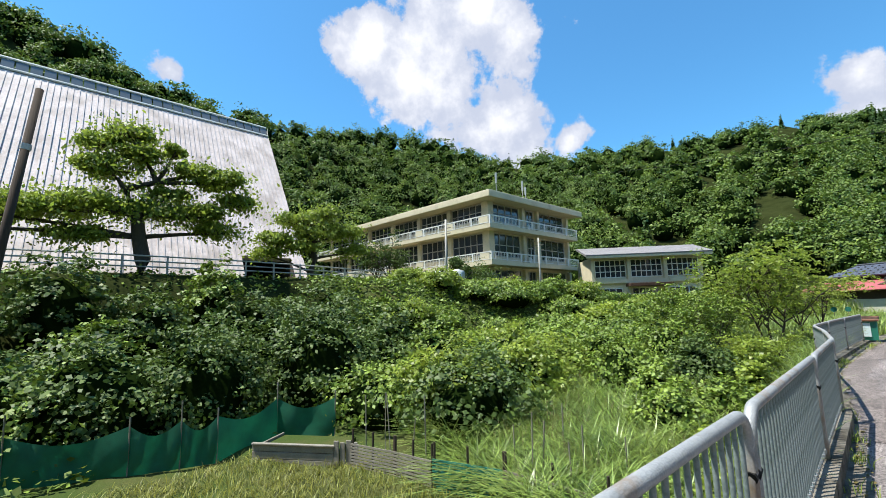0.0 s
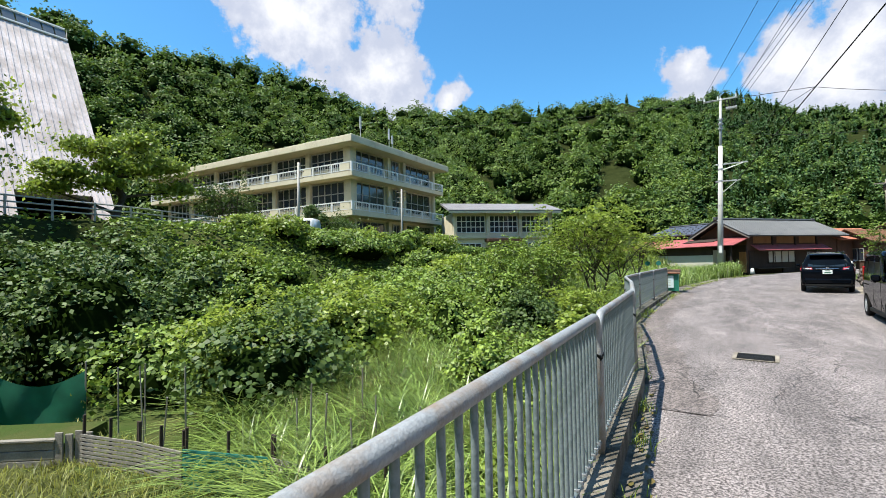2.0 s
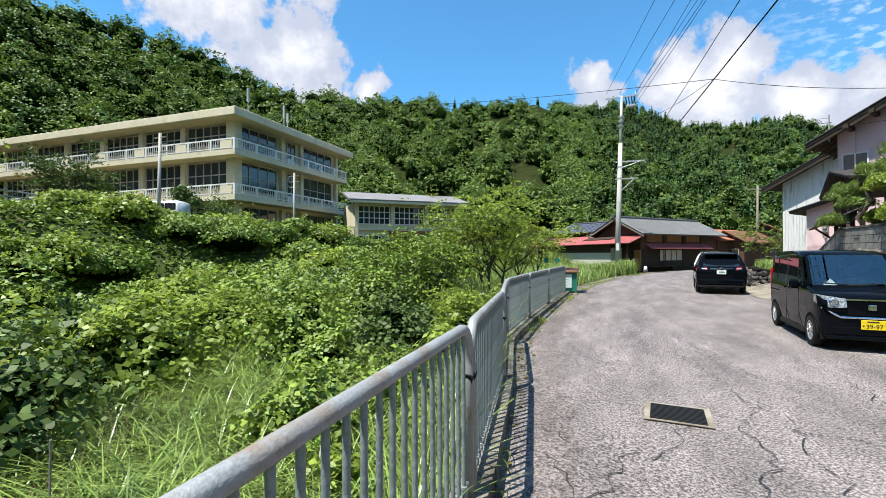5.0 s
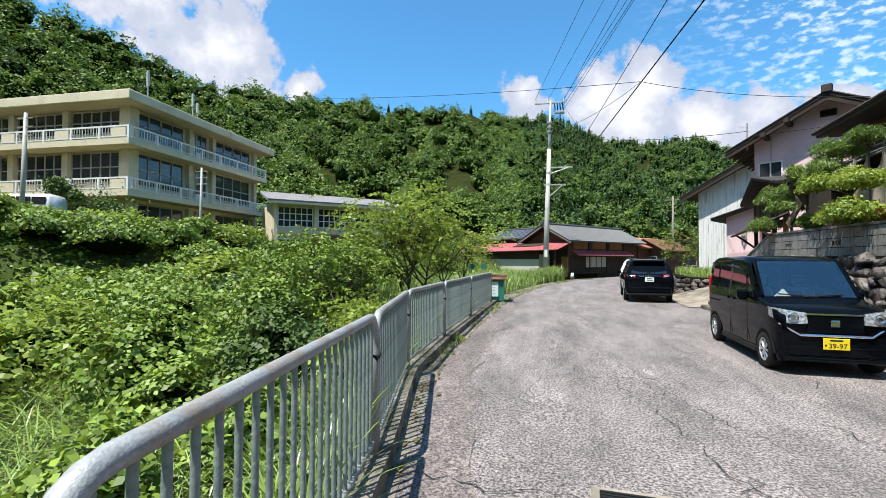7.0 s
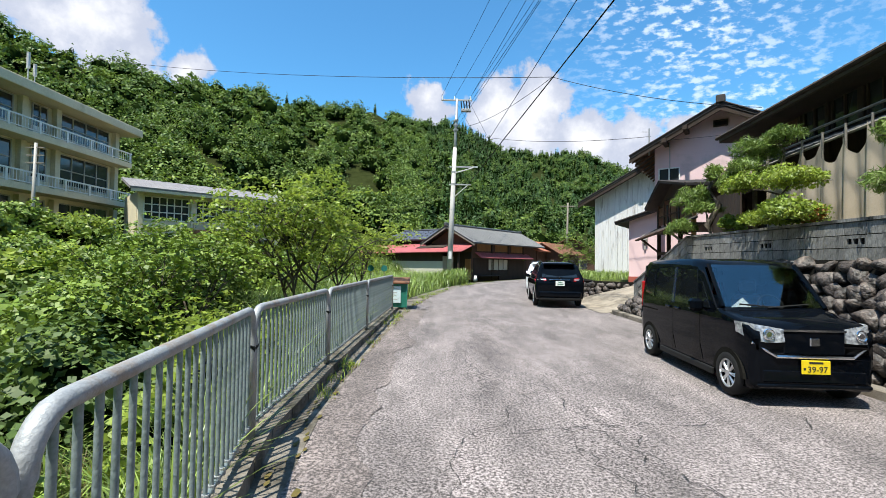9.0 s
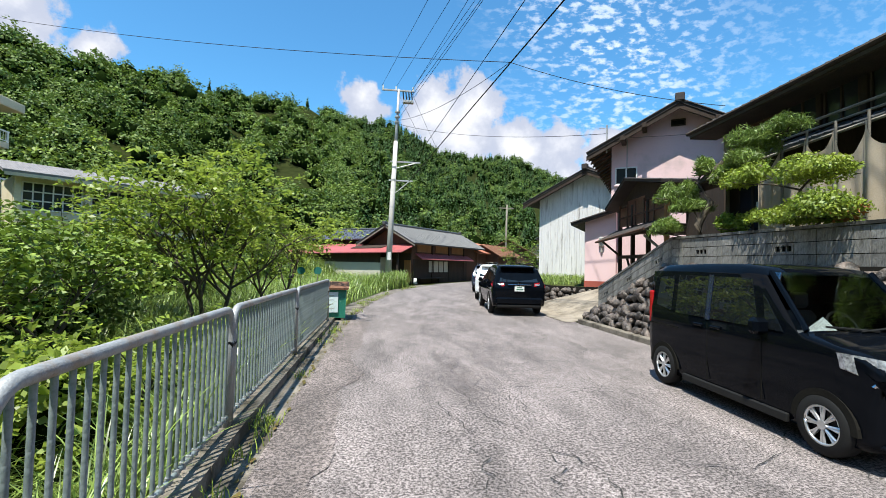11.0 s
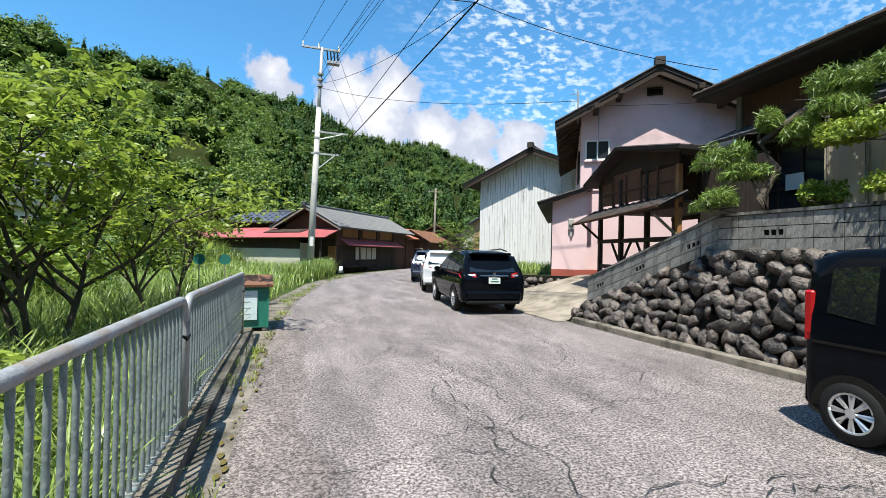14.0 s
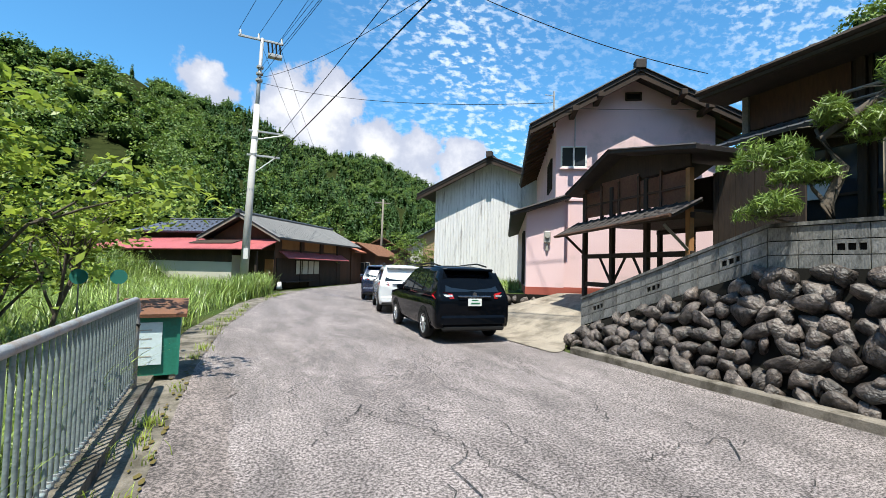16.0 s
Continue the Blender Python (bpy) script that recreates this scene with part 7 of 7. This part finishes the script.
pad_tree(-32.6, 3.1, 4.6, boughs(1.0, [(-0.9, 9.4, 1.7, 0.7), (-2.4, 8.6, 1.3, 0.5), (-1.9, 6.9, 1.9, 0.6), (-0.1, 7.9, 1.6, 0.6), (1.6, 8.5, 1.0, 0.4), (4.4, 6.7, 2.0, 0.6), (2.9, 7.2, 1.5, 0.5), (5.6, 5.4, 1.5, 0.5), (-1.2, 4.4, 3.0, 0.7), (-4.6, 4.3, 2.6, 0.7), (-7.4, 3.9, 2.8, 0.75),
                                       (2.6, 4.2, 2.2, 0.6), (4.4, 3.3, 1.7, 0.55), (1.4, 5.6, 1.5, 0.45), (-9.6, 3.0, 2.0, 0.7), (-3.2, 2.6, 1.6, 0.5)]),
         [(0, 0, -1.2), (0.1, 0.15, 1.2), (0, -0.1, 2.6), (0.1, -0.3, 4.0), (0, -1.0, 5.6), (0.1, 0.7, 6.3), (0, -0.3, 8.6)], "old spreading tree with flat leafy boughs on the bank", M_leaf_light, 0.25, "old_tree", 480, 0.5, False)
pad_tree(-34.6, 15.7, 4.3, boughs(0.95, [(-3.2, 3.8, 1.9, 0.55), (-1.6, 5.5, 2.0, 0.6), (0.9, 6.3, 1.8, 0.6), (2.7, 4.8, 1.9, 0.55), (-4.0, 2.7, 1.3, 0.4), (3.4, 3.2, 1.6, 0.5), (0.4, 4.4, 2.0, 0.5), (-1.4, 3.2, 1.5, 0.4)]),
         [(0, 0, -1.0), (0.2, -0.3, 1.2), (0.1, 0.2, 2.4), (0, -0.4, 3.6), (0, 0.2, 5.2)], "spreading cherry tree with layered boughs by the guard rail", M_leaf_light, 0.24, "cherry_tree", 420, 0.36, False)
pad_tree(-37.5, 35.5, 3.6, [(0, 0, 3.6, 1.2, 0.7), (0.9, 0.3, 3.0, 0.9, 0.5), (-0.8, 0, 4.2, 0.9, 0.5)], [(0, 0, 0), (0.2, 0, 1.6), (0, 0, 3.4)], "trained pine in the school yard", M_leaf_dark, 0.25, "pine_tree", 300, 0.12, False)
pad_tree(-35.2, 37.0, 3.4, [(0, 0, 1.6, 2.1, 1.6)], [(0, 0, 0), (0, 0, 1.0)], "round clipped bush in the school yard", M_leaf_dark, 0.22, "round_bush", 700, 0.1, False)


# ---- grass ----
def blades(P, h, w, lean, material, name, label, category="grass"):
    """Arching blades, three segments each; P is (n,3)."""
    n = len(P)
    a = rng.random(n) * 6.283
    dirv = np.stack([np.cos(a), np.sin(a), np.zeros(n)], 1)
    side = np.stack([-np.sin(a), np.cos(a), np.zeros(n)], 1)
    h = np.asarray(h).reshape(-1, 1)
    le = (lean * (0.4 + rng.random(n))).reshape(-1, 1)
    rows = []
    for t, ww in ((0.0, 1.0), (0.5, 0.85), (0.85, 0.5), (1.0, 0.08)):
        c = P + dirv * h * le * t * t + np.array([0, 0, 1.0]) * h * (t - 0.35 * le * t * t)
        rows += [c - side * w * ww * 0.5, c + side * w * ww * 0.5]
    V = np.stack(rows, 1).reshape(-1, 3)
    b = (np.arange(n) * 8)[:, None]
    F = np.concatenate([b + np.array([[0, 1, 3, 2]]), b + np.array([[2, 3, 5, 4]]), b + np.array([[4, 5, 7, 6]])])
    return tagged(new(name, soup(name, V, F, material)), label, category, kind="stuff")


def scatter(n, x0, x1, y0, y1, keep, tuft=1, spread=0.12):
    out = []
    r2 = random.Random(n)
    while len(out) < n:
        x, y = r2.uniform(x0, x1), r2.uniform(y0, y1)
        if not keep(x, y):
            continue
        for _ in range(tuft):
            xx, yy = x + r2.gauss(0, spread), y + r2.gauss(0, spread)
            if xx > (along(FENCE, yy) if yy < 25.8 else along(EDGE, yy) - 0.3) - 0.16:
                continue
            out.append((xx, yy, near(xx, yy) + 0.2 * noise.noise((xx * 0.35, yy * 0.35, 0)) - 0.05))
    return np.array(out[:n])


def susuki(x, y):
    d = along(FENCE, y) - x
    return d > 1.7 + 1.2 * sm(9, 4, y) and d < 9.5 and y > 4.5 + 0.35 * d


P = scatter(36000, -12, -0.6, 4.5, 24, susuki, 30, 0.20)
blades(P, 0.85 + 0.85 * rng.random(len(P)), 0.036, 1.35, M_grass, "silver_grass", "tall arching green silver grass on the meadow")
P = scatter(3200, -11, -1, 5, 20, lambda x, y: susuki(x, y) and noise.noise((x * 0.5, y * 0.5, 7)) > 0.1, 8, 0.25)
blades(P, 0.7 + 0.7 * rng.random(len(P)), 0.014, 0.35, M_grass_dry, "dry_stalks", "dry brown grass stalks among the green")
P = scatter(46000, -18, 1.5, 22, 55, lambda x, y: x < along(EDGE, y) - (2.6 if y < 28 else 1.2), 16, 0.25)
blades(P, 0.6 + 0.75 * rng.random(len(P)), 0.028, 0.7, M_grass, "meadow_grass", "long green grass beside the lane")
P = scatter(13000, -3.4, -0.2, 2, 25.2, lambda x, y: along(FENCE, y) - x > 0.2, 7, 0.12)
blades(P, np.where(P[:, 1] > 8, 0.55, 0.3) + 0.6 * rng.random(len(P)), 0.02, 0.6, M_grass, "bank_grass", "green grass growing up behind the fence")
P = scatter(24000, -15, -2.5, -4, 6.5, lambda x, y: x > -13.5, 5, 0.15)
blades(P, 0.14 + 0.22 * rng.random(len(P)), 0.02, 0.8, M_grass_olive, "garden_grass", "short yellow-green grass in the garden plot")
P = scatter(2600, -6, 1.5, 40.5, 46.5, lambda x, y: along(EDGE, y) - 2.8 < x < along(EDGE, y) - 0.7, 20, 0.2)
blades(P, 0.9 + 0.6 * rng.random(len(P)), 0.03, 0.4, M_grass, "reeds", "tall reeds round the foot of the pole")

rl = random.Random(77)
P = np.array([(x, y, ground_z(x, y) - 0.03) for x, y in [(rl.uniform(7.2, 13.5), rl.uniform(31.6, 44)) for _ in range(5200)]])
blades(P, 0.15 + 0.4 * rng.random(len(P)), 0.022, 0.7, M_grass, "yard_grass", "rough green grass beside the storehouse")

# low creepers over the whole bank
def creepers():
    r3 = random.Random(31)
    pts = []
    while len(pts) < 34000:
        y = r3.uniform(-12, 50)
        d = r3.uniform(8.5, 33)
        x = (along(FENCE, y) if y < 26 else along(EDGE, y) - 0.7) - d
        if (y < 8.5 and d < 15) or x < -35 or (y < 14 and x < -15 and r3.random() < 0.8):
            continue
        pts.append((x, y, near(x, y) + 0.25 * noise.noise((x * 0.35, y * 0.35, 0)) + abs(r3.gauss(0, 0.22))))
    P = np.array(pts)
    v, f = leaves(P, 0.26 * (0.6 + 0.8 * rng.random(len(P))), 0.8, 0.5, 0.7)
    tagged(new("creeper_leaves", soup("creeper_leaves", v, f, M_leaf)), "low green creepers covering the bank", "creeper", kind="stuff")


creepers()


def verge_tufts():
    r3 = random.Random(5)
    pts = []
    for _ in range(95):
        y = r3.uniform(1, 44)
        e0 = along(EDGE, y)
        x = e0 - abs(r3.gauss(0, 0.16)) - 0.02
        if noise.noise((y * 0.4, 2, 2)) < -0.15:
            continue
        for _ in range(r3.randrange(10, 40)):
            pts.append((x + r3.gauss(0, 0.07), y + r3.gauss(0, 0.10), 0.02))
    for cx, cy in ((5.3, 14.6), (5.6, 14.3), (5.1, 14.2)):
        for _ in range(120):
            pts.append((cx + r3.gauss(0, 0.2), cy + r3.gauss(0, 0.12), 0.0))
    P = np.array(pts)
    blades(P, 0.05 + 0.13 * rng.random(len(P)), 0.010, 0.7, M_leaf_light, "verge_tufts", "yellow-green grass tufts in the gutter")


verge_tufts()


def moss_strip():
    g = Geo()
    r3 = random.Random(9)
    for i in range(300):
        y = 1 + i * 0.12
        x = along(EDGE, y) + r3.gauss(-0.05, 0.07)
        s = r3.uniform(0.015, 0.05)
        pts = [(x + s * 0.6 * math.cos(t) * r3.uniform(0.6, 1.2), y + s * 1.4 * math.sin(t) * r3.uniform(0.6, 1.2), 0.030) for t in [k * 0.785 for k in range(8)]]
        g.add(pts + [(x, y, 0.033)], [(k, (k + 1) % 8, 8) for k in range(8)])
    tagged(part("moss", g, M_moss), "patches of yellow-brown moss along the road edge", "moss", kind="stuff")


moss_strip()


# ---- garden plot ----
def garden_net():
    e = thing("net_fence", Matrix(), "sagging green garden net on thin poles", "fence")
    posts = [(-16.8, -6.0), (-15.9, -1.8), (-14.6, 0.8), (-14.2, 2.0), (-13.9, 2.9), (-15.2, 5.2), (-13.6, 6.6)]
    for i, (x, y) in enumerate(posts):
        z = near(x, y)
        part("pole", Geo().tube([(x, y, z - 0.2), (x + 0.05, y, z + (1.9 if i % 2 else 1.6))], 0.022, 6), M_board, e, "thin weathered pole")
    for (x0, y0), (x1, y1) in zip(posts, posts[1:]):
        V, F = [], []
        for a in range(9):
            u = a / 8
            x, y = x0 + (x1 - x0) * u, y0 + (y1 - y0) * u
            z = near(x, y)
            for b in range(5):
                v = b / 4
                bul = 0.15 * math.sin(u * 9) * math.sin(3.1 * v)
                V.append((x + bul, y, z + v * (1.35 - 0.35 * math.sin(math.pi * u))))
        for a in range(8):
            for b in range(4):
                k = a * 5 + b
                F.append((k, k + 1, k + 6, k + 5))
        part("net", soup("net", np.array(V), np.array(F), M_net), M_net, e, "", True)


garden_net()


def bed_edging():
    e = thing("raised_bed", pose(-13.2, 3.7, -2.35, 0, 0, 36), "weathered plank raised bed at the garden corner", "planter")
    for i in range(3):
        part("plank", Geo().box((0, -0.03, 0.2 * i), (2.6, 0.03, 0.2 * i + 0.185), 0.01), M_board, e)
    part("plank", Geo().box((0, 0, 0), (0.06, 1.6, 0.5), 0.01), M_board, e)
    part("plank", Geo().box((0, -0.08, 0.58), (2.65, 0.04, 0.63), 0.01), M_board, e)
    for i in range(4):
        part("upright_board", Geo().box((2.62 + 0.17 * i, -0.04 + 0.04 * i, 0), (2.78 + 0.17 * i, 0.0 + 0.04 * i, 0.75 - 0.05 * (i % 2)), 0.01), M_board, e)
    part("soil", Geo().box((0.06, 0.03, 0), (2.6, 1.6, 0.42)), M_soil, e)


bed_edging()


def slat_edge(p, q, z, material, n, h, label):
    (x0, y0), (x1, y1) = p, q
    L = math.hypot(x1 - x0, y1 - y0)
    e = thing("slat_fence", pose(x0, y0, z, 0, 0, math.degrees(math.atan2(y1 - y0, x1 - x0))), label, "fence", "low slat fences")
    for i in range(n):
        part("slat", Geo().box((0, -0.01, h * i / n), (L, 0.012, h * (i + 0.62) / n)), material, e)
    for x in (0.02, L * 0.5, L - 0.02):
        part("stake", Geo().tube([(x, 0.04, -0.2), (x + 0.03, 0.05, h + 0.35)], 0.03, 6), M_wood, e, "dark wooden stake")


slat_edge((-10.6, 5.5), (-9.1, 5.9), -2.35, M_board, 9, 0.75, "low fence of grey plastic slats")
slat_edge((-9.1, 5.9), (-7.8, 6.1), -2.35, M_board, 9, 0.75, "low fence of grey plastic slats")
slat_edge((-7.75, 6.1), (-6.0, 6.7), -2.3, M_teal, 9, 0.75, "low fence of faded teal slats")
slat_edge((-6.0, 6.7), (-3.6, 6.9), -2.25, M_board, 9, 0.7, "low fence of grey plastic slats")
for x, y, h, dx in ((-5.6, 7.2, 1.9, 0.1), (-5.5, 7.4, 1.7, 0.18), (-6.4, 7.6, 1.4, 0.0), (-4.6, 7.3, 1.4, -0.05), (-5.9, 8.9, 1.7, 0.05), (-8.6, 6.6, 2.0, 0.0), (-8.8, 6.2, 1.5, 0.3), (-9.9, 6.4, 1.9, -0.2), (-10.8, 6.8, 1.8, 0.05), (-11.4, 6.5, 1.7, 0.0), (-4.9, 8.2, 1.5, 0.03), (-3.9, 8.3, 1.4, 0.0)):
    z = near(x, y)
    tagged(part("garden_cane", Geo().tube([(x, y, z - 0.2), (x + dx, y, z + h)], 0.016, 6), M_board), "thin pale garden cane stuck in the soil", "cane", "garden canes")
tagged(part("concrete_post", Geo().box((-4.55, 4.45, -2.4), (-4.25, 4.75, -1.55), 0.03), M_concrete), "short white concrete post in the garden", "post")


# ---- plateau edge ----
def guard_rail():
    e = thing("guard_rail", Matrix(), "three-pipe guard rail along the plateau edge", "railing")
    pts = [(-30.2, -14), (-30.4, -6), (-30.6, 2), (-30.8, 9), (-31.2, 15), (-32.0, 21), (-33.5, 27), (-34.5, 33)]
    zz = [4.75, 4.75, 4.75, 4.7, 4.6, 4.4, 4.0, 3.7]
    for h in (0.4, 0.72, 1.05):
        part("rail", Geo().tube([(x, y, z + h) for (x, y), z in zip(pts, zz)], 0.05, 6), M_frame, e)
    for i in range(len(pts) - 1):
        for u in (0, 0.33, 0.67):
            x, y, z = pts[i][0] + (pts[i + 1][0] - pts[i][0]) * u, pts[i][1] + (pts[i + 1][1] - pts[i][1]) * u, zz[i] + (zz[i + 1] - zz[i]) * u
            part("post", Geo().tube([(x, y, z - 0.4), (x, y, z + 1.1)], 0.06, 6), M_frame, e)


guard_rail()
for x, y, z, h, r, lx in ((-34.2, 30.6, 3.0, 8.6, 0.16, 0.25), (-31.8, 43.9, 2.0, 8.4, 0.14, 0.1)):
    e = thing("school_pole", pose(x, y, z), "slim grey pole in front of the school", "pole", "school yard poles")
    part("shaft", Geo().tube([(0, 0, -0.5), (lx, 0, h)], r, 8, r * 0.7), M_frame, e, "", True)
    for k in range(3):
        part("crossarm", Geo().box((lx - 0.7, -0.05, h - 0.4 - 0.6 * k), (lx + 0.7, 0.05, h - 0.32 - 0.6 * k)), M_board, e)
e = thing("wooden_pole", pose(-18.6, -2.4, -2.5), "dark leaning wooden pole at the garden edge", "pole")
part("shaft", Geo().tube([(0, -0.7, -0.3), (0, 0.6, 12.4)], 0.16, 8, 0.11), M_wood, e, "", True)
part("band", Geo().tube([(0, 0.38, 10.2), (0, 0.40, 10.4)], 0.15, 8), M_steel, e)

for x, y in ((-2.65, 27.0), (-2.15, 27.1)):
    e = thing("scare_disc", pose(x, y, 0), "round teal disc on a thin stake in the grass", "garden disc", "teal garden discs")
    part("stake", Geo().tube([(0, 0, -0.2), (0, 0, 1.3)], 0.012, 5), M_board, e)
    part("disc", Geo().tube([(0, -0.01, 1.4), (0, 0.01, 1.4)], 0.12, 16), M_teal, e, "teal plastic disc")
e = thing("utility_pole", pose(15.5, 68, 0), "distant wooden utility pole beyond the houses", "utility pole")
part("shaft", Geo().tube([(0, 0, 0), (0.1, 0, 9.5)], 0.15, 8, 0.1), M_board, e, "", True)
part("crossarm", Geo().box((-0.9, -0.05, 9.0), (1.0, 0.05, 9.12)), M_board, e)
